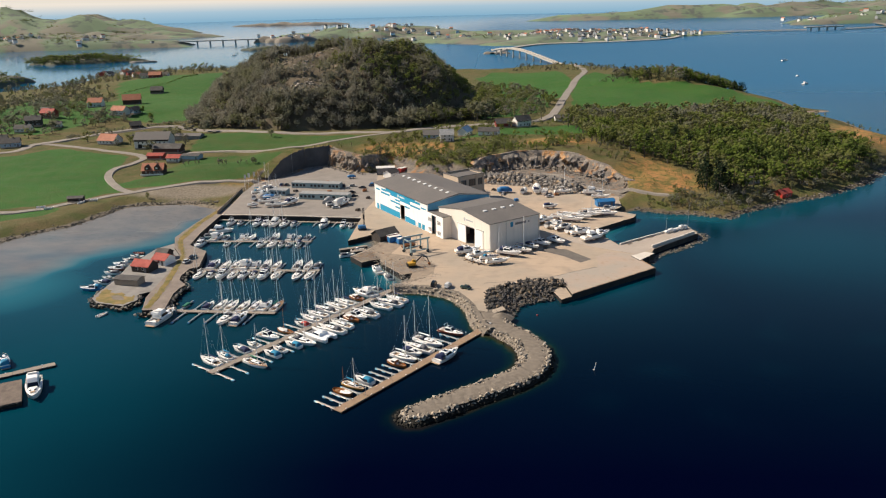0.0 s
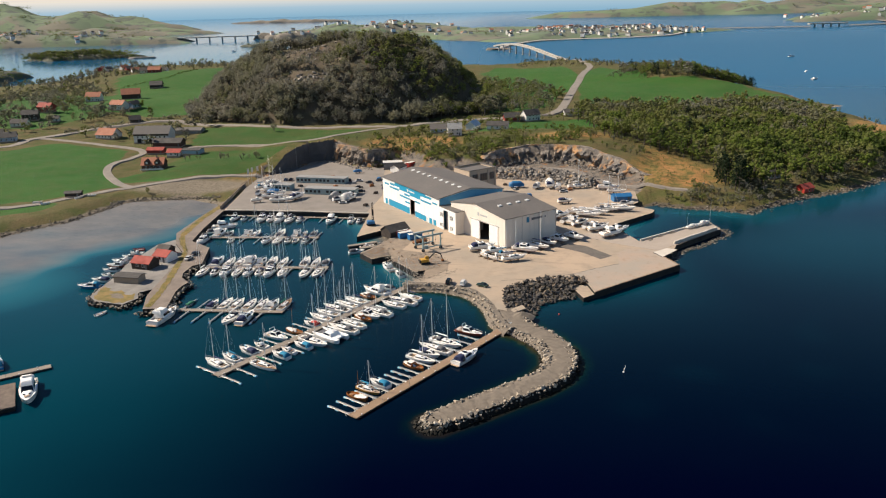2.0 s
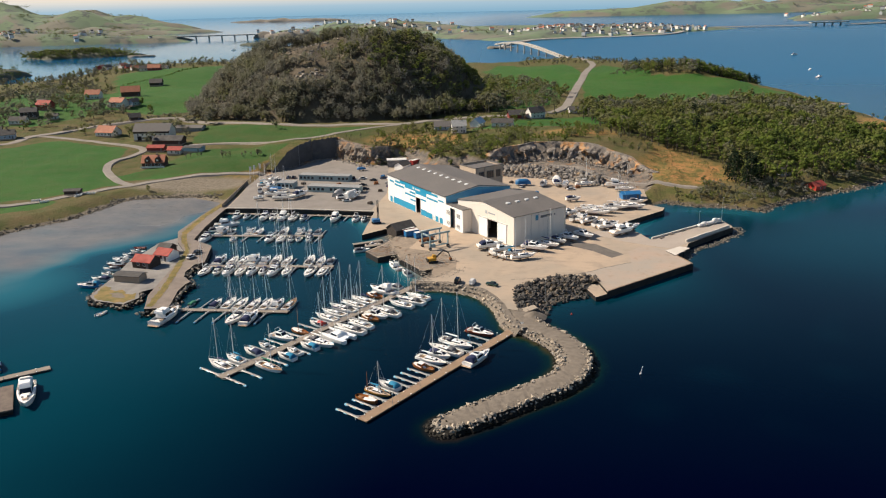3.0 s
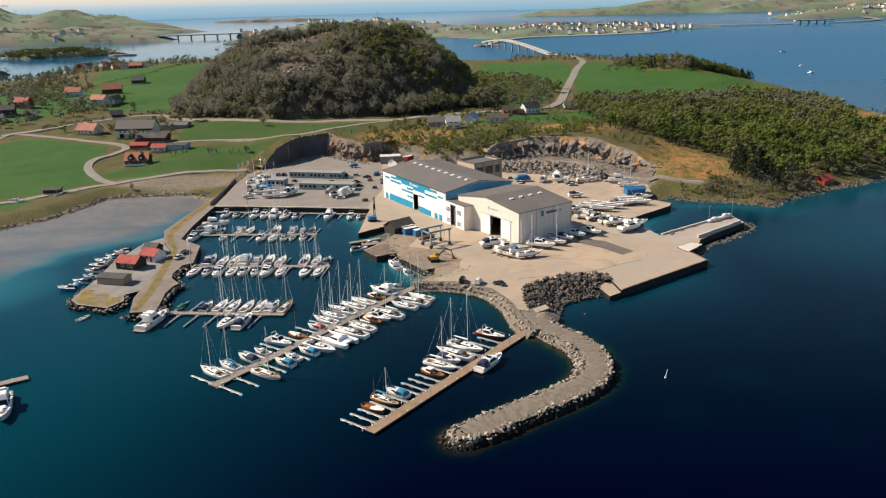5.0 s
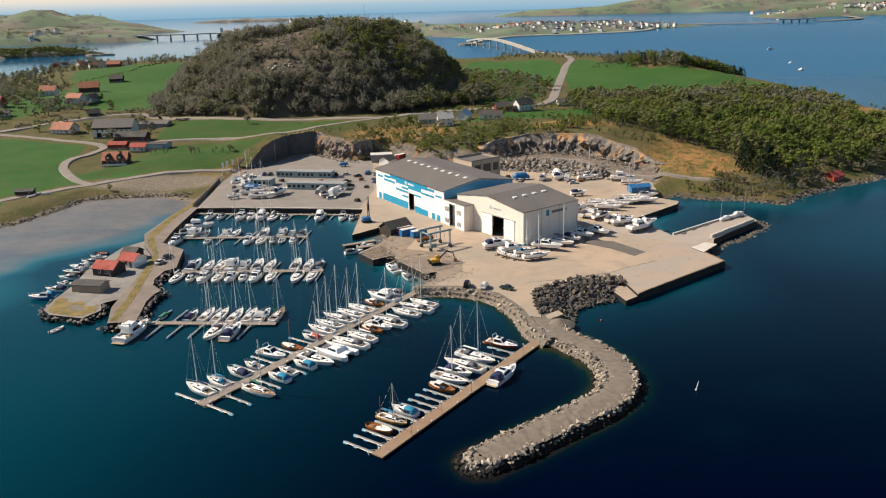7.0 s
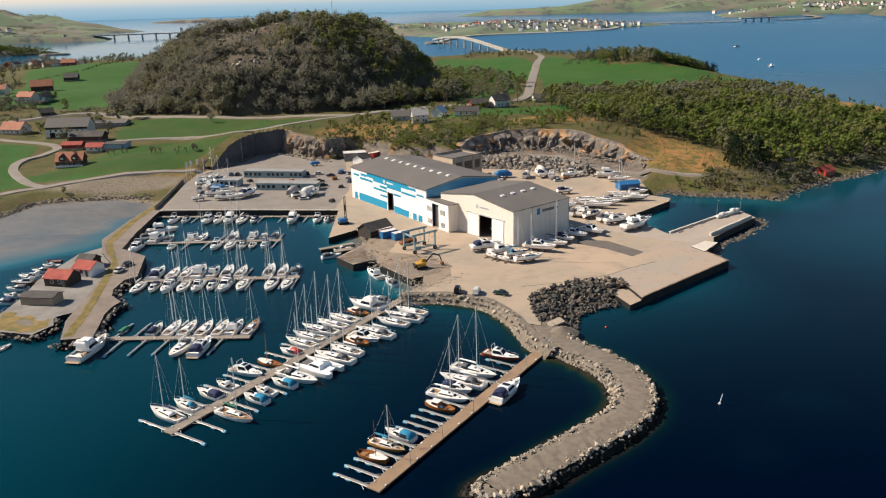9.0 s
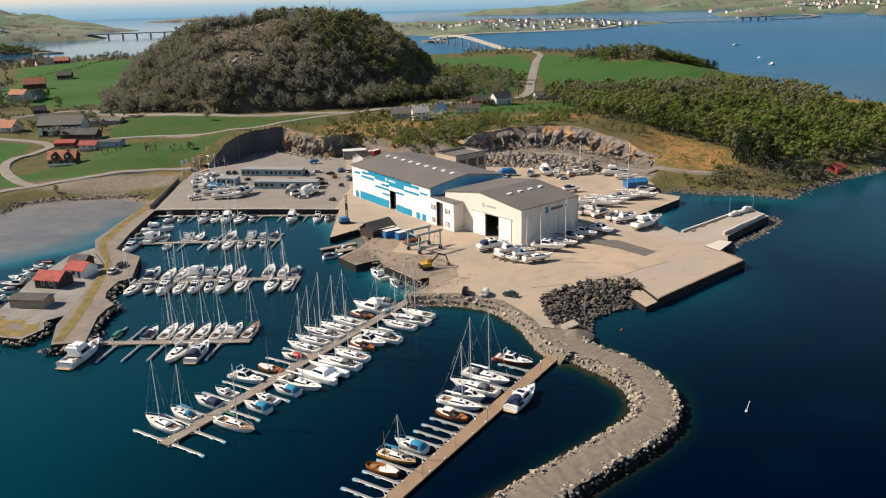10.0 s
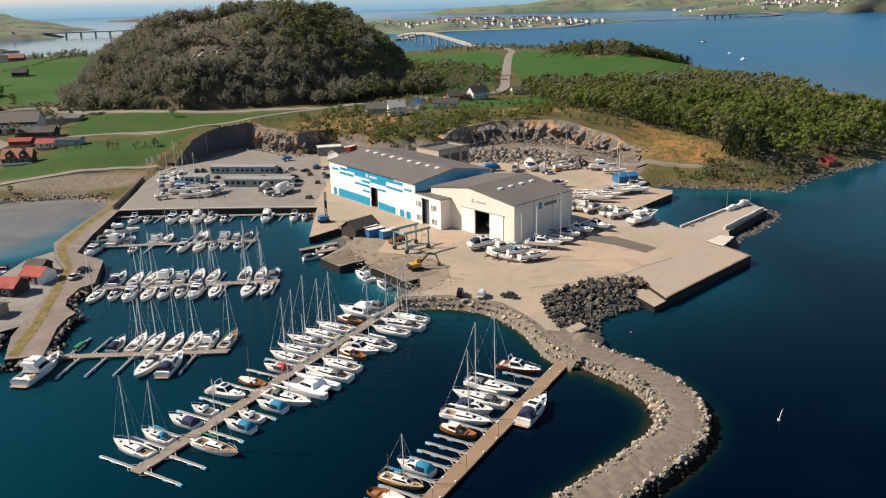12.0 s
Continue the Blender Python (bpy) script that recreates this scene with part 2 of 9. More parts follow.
def inside_distance(px, py, ring):
    """Signed distance to the ring, positive inside."""
    best = np.full(px.shape, 1e9)
    odd = np.zeros(px.shape, bool)
    for (ax, ay), (bx, by) in zip(ring, ring[1:] + ring[:1]):
        dx, dy = bx - ax, by - ay
        k = np.clip(((px - ax) * dx + (py - ay) * dy) / (dx * dx + dy * dy), 0, 1)
        best = np.minimum(best, np.hypot(px - ax - k * dx, py - ay - k * dy))
        if ay != by:
            odd ^= ((ay > py) != (by > py)) & (px < ax + (py - ay) / (by - ay) * dx)
    return np.where(odd, best, -best)


def waves(px, py, size, seed=0.0):
    """Cheap smooth noise, about -1 to 1, from sums of turned sines."""
    total = np.zeros(px.shape)
    for k in range(5):
        a = 1.9 * k + seed
        total += np.sin((px * math.cos(a) + py * math.sin(a)) * (2.1 + 0.37 * k) / size + 5 * a + 1.3 * np.sin((px * math.sin(a) - py * math.cos(a)) / size + a))
    return total / 3.2


def step(a, b, v):
    k = np.clip((v - a) / (b - a), 0, 1)
    return k * k * (3 - 2 * k)


def height(px, py):
    """The ground's height over the sea."""
    px, py = np.asarray(px, float), np.asarray(py, float)
    inner = inside_distance(px, py, COAST_SOUTH + COAST_NORTH)
    near = np.zeros(px.shape)
    weight = np.full(px.shape, 1e-12)
    for hx, hy, hz in HEIGHTS_WEST + HEIGHTS_EAST:
        w = 1 / (((px - hx) ** 2 + (py - hy) ** 2) + 150.0) ** 1.6
        near += w * hz
        weight += w
    z = near / weight
    z += 0.5 * waves(px, py, 30) + 0.25 * waves(px, py, 9, 2.0)
    # the wooded hill
    rx, ry = (px + 107) / 122, (py - 606) / 100
    r = np.sqrt(rx * rx + ry * ry) * (1 + 0.07 * waves(px, py, 60, 4.0))
    top = np.clip(1 - r ** 3.1, 0, 1) ** 0.9
    z += 49 * top + 5 * top * waves(px, py, 26, 1.0) + 4 * np.exp(-((px + 75) / 50) ** 2 - ((py - 590) / 45) ** 2)
    # the knoll on the point
    z += 11 * np.exp(-((px - 222) / 42) ** 2 - ((py - 785) / 40) ** 2) + 6 * np.exp(-((px - 175) / 40) ** 2 - ((py - 800) / 30) ** 2)
    # shore and sea bed
    shore = np.where(inner > 0, 0.15 + 0.28 * inner, 0.13 * inner)
    z = np.where(inner > 0, np.minimum(z, shore + 0.25 * waves(px, py, 6, 3.0) * step(0, 8, inner)), np.maximum(shore, -9))
    lagoon = np.exp(-((px + 160) / 42) ** 2 - ((py - 290) / 36) ** 2)
    z = np.where(inner > 0, z, np.maximum(z, -9 + 8.6 * np.clip(1.5 * lagoon, 0, 1)))
    # cut faces behind the yard
    yard = inside_distance(px, py, YARD)
    steep = 0.8 + 3.7 * step(-40, -60, px)
    cut = 2.2 + steep * np.clip(-yard - 1.5 - 5.5 * step(-82, -85, px), 0, 1e4) + 0.8 * waves(px, py, 7, 5.0)
    behind = (py > 318) & (px > -119) & (px < 105)
    z = np.where(behind & (yard <= 0), np.minimum(z, np.maximum(cut, 2.1)), z)
    # the quarry terrace below the east rock face
    rim = np.interp(px, [p[0] for p in CLIFF_EAST], [p[1] for p in CLIFF_EAST])
    shelf = 2.8 + 0.2 * np.clip(-yard, 0, 20) + 0.4 * waves(px, py, 8, 5.0)
    front = (px > CLIFF_EAST[0][0]) & (px < CLIFF_EAST[-1][0]) & (py < rim + 3.0) & (py > 325)
    z = np.where(front, np.minimum(z, shelf), z)
    return np.where(yard > 0, np.minimum(z, 1.6), z)


# ---- building blocks ----
from mathutils.geometry import tessellate_polygon


def mesh_of(name, bm, material):
    data = bpy.data.meshes.new(name)
    bm.to_mesh(data)
    bm.free()
    for m in material if isinstance(material, (list, tuple)) else [material]:
        data.materials.append(m)
    return data


def part(name, bm, material, parent, label=""):
    """One mesh object under a thing or under a part."""
    ob = new(name, bm if isinstance(bm, bpy.types.Mesh) else mesh_of(name, bm, material))
    ob.parent = parent
    return tagged(ob, label)


def thing(name, label, category, m=None, group="", kind=""):
    """An empty at the base of a thing, which parents its parts."""
    ob = new(name)
    ob.matrix_basis = m or Matrix()
    return tagged(ob, label, category, group, kind)


def raw(name, verts, faces, material, smooth=False):
    data = bpy.data.meshes.new(name)
    data.from_pydata([tuple(v) for v in verts], [], [tuple(f) for f in faces])
    for m in material if isinstance(material, (list, tuple)) else [material]:
        data.materials.append(m)
    if smooth:
        data.polygons.foreach_set("use_smooth", [True] * len(data.polygons))
    data.update()
    return data


def box(x0, y0, z0, x1, y1, z1, bm=None, bevel=0.0):
    bm = bm or bmesh.new()
    made = bmesh.ops.create_cube(bm, size=1, matrix=Matrix.LocRotScale(((x0 + x1) / 2, (y0 + y1) / 2, (z0 + z1) / 2), None, (abs(x1 - x0), abs(y1 - y0), abs(z1 - z0))))
    if bevel:
        edges = list({e for v in made["verts"] for e in v.link_edges})
        bmesh.ops.bevel(bm, geom=edges, offset=bevel, segments=1, affect="EDGES")
    return bm


def rod(a, b, r0, r1=None, sides=6, bm=None):
    """A tapered rod from a to b."""
    bm = bm or bmesh.new()
    a, b = Vector(a), Vector(b)
    m = Matrix.Translation((a + b) / 2) @ (b - a).to_track_quat("Z", "Y").to_matrix().to_4x4()
    bmesh.ops.create_cone(bm, cap_ends=True, segments=sides, radius1=r0, radius2=r0 if r1 is None else r1, depth=(b - a).length, matrix=m)
    return bm


def prism(ring, z0, z1, bm=None, sides=True):
    """A solid on a ring of plan points, with its top as one face."""
    bm = bm or bmesh.new()
    low = [bm.verts.new((x, y, z0)) for x, y in ring]
    high = [bm.verts.new((x, y, z1)) for x, y in ring]
    n = len(ring)
    area = sum(ring[k][0] * ring[(k + 1) % n][1] - ring[(k + 1) % n][0] * ring[k][1] for k in range(n))
    for k in range(n):
        q = (low[k], low[(k + 1) % n], high[(k + 1) % n], high[k])
        f = bm.faces.new(q if area > 0 else q[::-1])
        f.material_index = 1
    for tri in tessellate_polygon([[Vector((x, y, 0)) for x, y in ring]]):
        p = [ring[k] for k in tri]
        up = (p[1][0] - p[0][0]) * (p[2][1] - p[0][1]) - (p[2][0] - p[0][0]) * (p[1][1] - p[0][1]) > 0
        bm.faces.new([high[k] for k in (tri if up else tri[::-1])])
    return bm


def at_height(x, y):
    return float(height(np.array([x]), np.array([y]))[0])


# ---- ground and sea ----
def spread(low, high, fine, start, end, grow=1.05):
    """Steps that are fine between low and high and grow towards start and end."""
    inner = list(np.arange(low, high, fine))
    up, s = [], fine
    while (up[-1] if up else high) < end:
        up.append((up[-1] if up else high) + s)
        s *= grow
    down, s = [], fine
    while (down[-1] if down else low) > start:
        s *= grow
        down.append((down[-1] if down else low) - s)
    return np.array(down[::-1] + inner + up)


FIELDS = [
    [(-317, 425), (-290, 460), (-226, 436), (-222, 405), (-217, 382), (-192, 346), (-215, 320), (-245, 302), (-330, 290)],
    [(-188, 446), (-200, 508), (-130, 486), (-60, 472), (-84, 452), (-110, 426), (-150, 441)],
    [(-205, 358), (-190, 352), (-150, 366), (-125, 374), (-119, 392), (-113, 412), (-150, 430), (-180, 425), (-192, 380)],
    [(92, 605), (100, 700), (112, 790), (128, 870), (150, 930), (175, 850), (178, 765), (265, 745), (292, 690), (284, 612), (200, 590), (150, 585)],
    [(60, 640), (96, 700), (112, 830), (108, 990), (20, 1010), (0, 900), (30, 760)],
    [(-330, 590), (-250, 545), (-215, 570), (-230, 700), (-280, 850), (-300, 1000), (-420, 980), (-400, 800), (-345, 680)],
    [(-330, 262), (-240, 270), (-216, 288), (-206, 300), (-212, 310), (-240, 292), (-330, 281)],
    [(-430, 520), (-335, 508), (-300, 560), (-345, 680), (-450, 720)],
    [(14, 545), (44, 556), (66, 600), (78, 660), (86, 720), (60, 770), (28, 760), (18, 640)],
    [(20, 455), (90, 470), (95, 520), (60, 510), (25, 490), (-2, 450)],
]


MOLE_LINE = [(20.8, 167), (22, 160.5), (24, 154.5), (27.5, 148.5), (32, 143), (36, 134.5), (36.6, 126), (34, 118.5), (27.5, 111.5), (17.5, 103.5), (8, 96), (2.5, 92)]
BAY_LINE = [(-15, 187), (-9, 187.6), (-3, 187), (3.5, 184.5), (9.5, 180.3), (13, 174), (16, 167), (17.2, 159.5), (19, 152.5), (22, 147)]


def make_ground():
    gx, gy = spread(-250, 250, 3, -4900, 4900), spread(90, 620, 3, -1500, 4850)
    px, py = np.meshgrid(gx, gy)
    z = height(px.ravel(), py.ravel()).reshape(px.shape)
    rows, cols = px.shape
    k = np.arange(rows * cols).reshape(rows, cols)
    faces = np.stack([k[:-1, :-1], k[:-1, 1:], k[1:, 1:], k[1:, :-1]], -1).reshape(-1, 4)
    data = bpy.data.meshes.new("ground")
    data.vertices.add(px.size)
    data.vertices.foreach_set("co", np.stack([px, py, z], -1).ravel())
    data.loops.add(faces.size)
    data.loops.foreach_set("vertex_index", faces.ravel())
    data.polygons.add(len(faces))
    data.polygons.foreach_set("loop_start", np.arange(0, faces.size, 4))
    data.polygons.foreach_set("use_smooth", np.ones(len(faces), bool))
    data.update()
    data.validate()
    fx, fy = px.ravel(), py.ravel()
    jx, jy = fx + 2.0 * waves(fx, fy, 7, 1.0), fy + 2.0 * waves(fx, fy, 7, 6.0)
    grass = np.zeros(fx.size)
    for ring in FIELDS:
        grass = np.maximum(grass, step(-3, 3, inside_distance(jx, jy, ring)))
    dzy, dzx = np.gradient(z, gy, gx)
    slope = np.hypot(dzx, dzy).ravel()
    rise = z.ravel()
    edge = inside_distance(fx, fy, YARD)
    rock = step(0.55, 1.0, slope) * (rise > 1.0) * step(80, 50, -edge) + 0.55 * step(0.25, 0.9, waves(fx, fy, 14, 3.0) + 0.2) * np.exp(-((fx + 134) / 42) ** 2 - ((fy - 585) / 42) ** 2)
    rock = np.maximum(rock, step(10, 5, -edge) * step(-2, 2, -edge) * (fy > 320) * (fx > -119) * (fx < 95))
    heath = np.exp(-((fx - 116) / 24) ** 2 - ((fy - 345) / 24) ** 2) * 1.3 + 1.2 * np.exp(-((fx + 40) / 26) ** 2 - ((fy - 425) / 22) ** 2)
    heath += 0.8 * np.exp(-((fx - 290) / 30) ** 2 - ((fy - 480) / 60) ** 2) + 0.5 * np.clip(waves(fx, fy, 45, 8.0), 0, 1) * step(120, 60, -edge) + 0.9 * np.exp(-((fx - 66) / 26) ** 2 - ((fy - 425) / 24) ** 2)
    beach = step(1.2, 0.6, rise + 0.3 * waves(fx, fy, 5))
    beach = np.maximum(beach, 1.25 * np.exp(-((fx + 150) / 36) ** 2 - ((fy - 344) / 15) ** 2))
    rim = np.interp(fx, [p[0] for p in CLIFF_EAST], [p[1] for p in CLIFF_EAST])
    rock = np.maximum(rock, ((fx > 14) & (fx < 97) & (fy < rim + 2) & (fy > 325) & (edge < 1)) * 1.0)
    pasture = np.maximum(step(-3, 3, inside_distance(jx, jy, FIELDS[1])), step(-3, 3, inside_distance(jx, jy, [(-195, 360), (-125, 372), (-114, 378), (-108, 420), (-84, 452), (-60, 472), (-52, 410), (-90, 425), (-150, 436), (-185, 420)])))
    litter = step(1.12, 0.95, np.hypot((fx + 107) / 122, (fy - 606) / 100))
    for name, values in (("grass", grass), ("rock", rock), ("heath", heath * (1 - grass)), ("beach", beach), ("litter", litter), ("pasture", pasture)):
        data.attributes.new(name, "FLOAT", "POINT").data.foreach_set("value", np.clip(values, 0, 1).astype(np.float32))
    data.materials.append(GROUND)
    tagged(new("ground", data), "rolling coastal land with green fields and scrub", "ground", kind="structure")
    # the sea lies over the ground's low parts as one level sheet
    sea = data.copy()
    flat = np.stack([px, py, np.zeros(px.shape)], -1)
    sea.vertices.foreach_set("co", flat.ravel())
    for name in ("grass", "rock", "heath", "beach", "litter", "pasture"):
        sea.attributes.remove(sea.attributes[name])
    shallow_glow = np.clip(np.exp((rise + 0.15) / 1.9), 0, 1)
    inward = 0.46 * (fy - 199 - 1.7 * (fx + 177)) + 5 * waves(fx, fy, 30) + 2 * waves(fx, fy, 9, 3.0)
    lagoon = step(-116, -122, fx) * step(-40, 18, inward)
    shallow_glow = np.maximum(shallow_glow * step(-0.3, 0.6, 1 - lagoon), np.clip(1.05 * lagoon, 0, 0.97) + 0.03 * waves(fx, fy, 12))
    # brightens the western water's colour for light scattered from the sun side, not depth
    shallow_glow = np.maximum(shallow_glow, 0.40 * step(20, -130, fx) * step(420, 240, fy))
    shallow_glow = np.clip(np.maximum(shallow_glow, 0.34 * np.exp(-((fx + 60) / 60) ** 2 - ((fy - 250) / 70) ** 2)), 0, 1)
    shallow_glow = np.maximum(shallow_glow, 0.66 * np.exp(-((fx + 172) / 55) ** 2 - ((fy - 190) / 52) ** 2))
    shallow_glow = np.where(fx > 88, np.minimum(shallow_glow, 0.42 + 0.16 * np.exp(-((fx - 118) / 26) ** 2 - ((fy - 288) / 9) ** 2)), shallow_glow)
    shallow_glow = np.maximum(shallow_glow, 0.30 * np.exp(-((fx - 160) / 70) ** 2 - ((fy - 245) / 50) ** 2))
    weed = np.zeros(fx.size)
    for line, reach in ((MOLE_LINE, 5.5), (BAY_LINE, 1.8)):
        for (ax, ay), (bx, by) in zip(line, line[1:]):
            dx, dy = bx - ax, by - ay
            k = np.clip(((fx - ax) * dx + (fy - ay) * dy) / (dx * dx + dy * dy), 0, 1)
            weed = np.maximum(weed, np.exp(-np.clip(np.hypot(fx - ax - k * dx, fy - ay - k * dy) - reach, 0, 99) / 1.8))
    sea.attributes.new("weed", "FLOAT", "POINT").data.foreach_set("value", weed.astype(np.float32))
    sea.attributes.new("shallow_glow", "FLOAT", "POINT").data.foreach_set("value", shallow_glow.astype(np.float32))
    sea.materials.clear()
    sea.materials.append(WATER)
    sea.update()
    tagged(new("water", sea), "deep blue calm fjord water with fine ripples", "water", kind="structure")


make_ground()

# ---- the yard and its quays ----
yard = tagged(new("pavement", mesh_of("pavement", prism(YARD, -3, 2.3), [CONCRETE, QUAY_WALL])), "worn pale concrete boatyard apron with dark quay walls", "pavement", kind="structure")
SPIT = [(-116, 294), (-117, 318), (-121, 318), (-124, 280), (-125, 254), (-119, 238), (-110, 223), (-108, 199), (-106, 176), (-102, 163), (-94.2, 164), (-95.5, 172), (-97, 180), (-96.8, 186), (-95.8, 189.4),
        (-100.2, 194.7), (-101.7, 200), (-101.3, 208.5), (-98.3, 211.5), (-102.5, 232.6), (-113.5, 242), (-115.3, 262), (-115.8, 280)]
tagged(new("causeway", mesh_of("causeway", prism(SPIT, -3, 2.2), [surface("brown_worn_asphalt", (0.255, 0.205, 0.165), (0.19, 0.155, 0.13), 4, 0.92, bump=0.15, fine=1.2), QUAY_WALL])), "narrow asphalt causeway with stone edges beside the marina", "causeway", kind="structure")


def strip(name, points, width, material, label, category, lift=0.25, step_m=4.0):
    """A road laid over the ground along points."""
    path = [Vector(p).to_2d() for p in points]
    line = []
    for i in range(len(path) - 1):
        p0, p1, p2, p3 = path[max(i - 1, 0)], path[i], path[i + 1], path[min(i + 2, len(path) - 1)]
        n = max(2, int((p2 - p1).length / step_m))
        for k in range(n):
            t = k / n
            line.append(0.5 * (2 * p1 + (p2 - p0) * t + (2 * p0 - 5 * p1 + 4 * p2 - p3) * t * t + (3 * p1 - p0 - 3 * p2 + p3) * t ** 3))
    line.append(path[-1])
    verts, faces = [], []
    for i, p in enumerate(line):
        d = (line[min(i + 1, len(line) - 1)] - line[max(i - 1, 0)]).normalized()
        side = Vector((-d.y, d.x)) * width / 2
        rise = [at_height(*(p + k * side)) for k in (-1.2, 0, 1.2)]
        z = max(0.5 * max(rise) + 0.5 * rise[1], 0.5) + lift
        for k in (-1.35, -1, 1, 1.35):
            verts.append((*(p + k * side), z if abs(k) == 1 else z - 1.2))
    for i in range(len(line) - 1):
        for k in range(3):
            a = 4 * i + k
            faces.append((a, a + 4, a + 5, a + 1))
    return tagged(new(name, raw(name, verts, faces, material)), label, category, kind="structure")


strip("road", [(-420, 370), (-325, 446), (-316, 474), (-293, 506), (-275, 516), (-236, 533), (-204, 522), (-134, 493), (-92, 492), (-52, 487), (-32, 500), (-7, 507), (53, 532), (72, 572), (82, 628), (93, 690), (107, 772), (121, 846), (133, 905), (142, 973), (142, 1060), (128, 1152)],
      7, ASPHALT, "pale grey two-lane country road past the hill", "road")
strip("road", [(-188, 441), (-152, 440), (-108, 422), (-83, 450), (-52, 485)], 4, ASPHALT, "narrow pale lane along the quarry edge", "road")
strip("road", [(-330, 285), (-236, 297), (-210, 317), (-189, 339), (-167, 355), (-140, 365), (-118, 369)], 5, ASPHALT, "pale shore road to the boatyard", "road")
strip("road", [(-184, 343), (-197, 353), (-217, 382), (-221, 405), (-215, 431), (-233, 446), (-299, 475), (-318, 476)], 4.5, ASPHALT, "curving farm lane between green fields", "road")
strip("road", [(118, 316), (104, 323), (97, 328), (87, 333.7), (77, 342), (71, 349.7), (66, 358), (57, 366), (46, 370.5)], 3.0, ASPHALT, "pale gravel track over the quarry rubble", "road", 0.12)


# ---- breakwater, riprap and shore stones ----
def make_stone(name, *tones):
    """Broken rock whose tone changes from stone to stone, with lichen specks and grain."""
    n = Nodes(name)
    m = n.tree.nodes.new("ShaderNodeMath")
    m.operation = "ADD"
    n.link(n.each(), m.inputs[0])
    n.link(n.island(), m.inputs[1])
    f = n.tree.nodes.new("ShaderNodeMath")
    f.operation = "FRACT"
    n.link(m.outputs[0], f.inputs[0])
    c = n.ramp(f.outputs[0], *[(k / (len(tones) - 1), t) for k, t in enumerate(tones)])
    grain = n.noise(5.0, 4)
    c = n.mix(n.level(grain, 0.4, 0.75, 0, 0.5), c, n.mix(0.55, c, (0.03, 0.028, 0.025)))
    n.bump(grain, 0.6, 0.08)
    return n.done(c, 0.92, 0, 0.25)


PALE_STONE = make_stone("pale_stone", (0.19, 0.165, 0.135), (0.40, 0.34, 0.265), (0.26, 0.225, 0.185), (0.52, 0.42, 0.31), (0.32, 0.285, 0.24), (0.13, 0.115, 0.10), (0.48, 0.43, 0.36))
GREY_STONE = make_stone("dark_stone", (0.055, 0.052, 0.05), (0.115, 0.105, 0.095), (0.04, 0.039, 0.038), (0.15, 0.13, 0.108), (0.07, 0.066, 0.062), (0.09, 0.084, 0.078), (0.27, 0.20, 0.135))
WET_SHADED_STONE = make_stone("wet_shaded_stone", (0.012, 0.011, 0.009), (0.022, 0.02, 0.016), (0.008, 0.008, 0.007), (0.03, 0.027, 0.021))
SHORE_STONE = make_stone("shore_stone", (0.085, 0.075, 0.06), (0.16, 0.14, 0.112), (0.06, 0.053, 0.043), (0.22, 0.19, 0.155), (0.11, 0.095, 0.075))
MOSSY = surface("rough_grass", (0.29, 0.185, 0.060), (0.14, 0.125, 0.035), 3.2, 0.95, bump=0.6, fine=0.8)
FOUL_STONE = surface("weed_covered_stone", (0.075, 0.06, 0.035), (0.04, 0.037, 0.025), 1.5, 0.85, bump=0.6, fine=0.6)


def stone_points(seed, flat=0.75):
    rnd = random.Random(seed)
    bm = bmesh.new()
    for _ in range(13):
        v = Vector((rnd.gauss(0, 1), rnd.gauss(0, 1), rnd.gauss(0, 1))).normalized() * rnd.uniform(0.8, 1.05)
        bm.verts.new((v.x * rnd.uniform(0.85, 1.2), v.y * rnd.uniform(0.7, 1.0), v.z * flat))
    hull = bmesh.ops.convex_hull(bm, input=bm.verts)
    bmesh.ops.delete(bm, geom=list({g for g in hull["geom_interior"] + hull["geom_unused"] if isinstance(g, bmesh.types.BMVert)}), context="VERTS")
    bmesh.ops.triangulate(bm, faces=bm.faces)
    return bm


STONE_SHAPES = [stone_points(k) for k in range(10)]
STONE_ARRAYS = []
for shape in STONE_SHAPES:
    shape.verts.index_update()
    STONE_ARRAYS.append((np.array([v.co for v in shape.verts]), np.array([[v.index for v in f.verts] for f in shape.faces])))


def scatter_stones(name, spots, material, parent, singles, rnd, label):
    """Stones at (x, y, z, radius): the first ones as pieces of their own, the rest joined."""
    meshes = [mesh_of("stone", s.copy(), material) for s in STONE_SHAPES]
    joined_v, joined_f, base = [], [], 0
    for i, (x, y, z, r) in enumerate(spots):
        turn = Euler((rnd.uniform(-0.5, 0.5), rnd.uniform(-0.5, 0.5), rnd.uniform(0, 6.3)))
        m = Matrix.LocRotScale((x, y, z), turn, (r * rnd.uniform(0.8, 1.25), r, r * rnd.uniform(0.75, 1.1)))
        k = rnd.randrange(10)
        if i < singles:
            ob = new("stone", meshes[k])
            ob.parent, ob.matrix_basis = parent, m
        else:
            v, f = STONE_ARRAYS[k]
            a = np.array(m)
            joined_v.append(v @ a[:3, :3].T + a[:3, 3])
            joined_f.append(f + base)
            base += len(v)
    if joined_v:
        ob = new("rubble", raw("rubble", np.concatenate(joined_v), np.concatenate(joined_f), material))
        ob.parent = parent
        tagged(ob, label, kind="stuff")


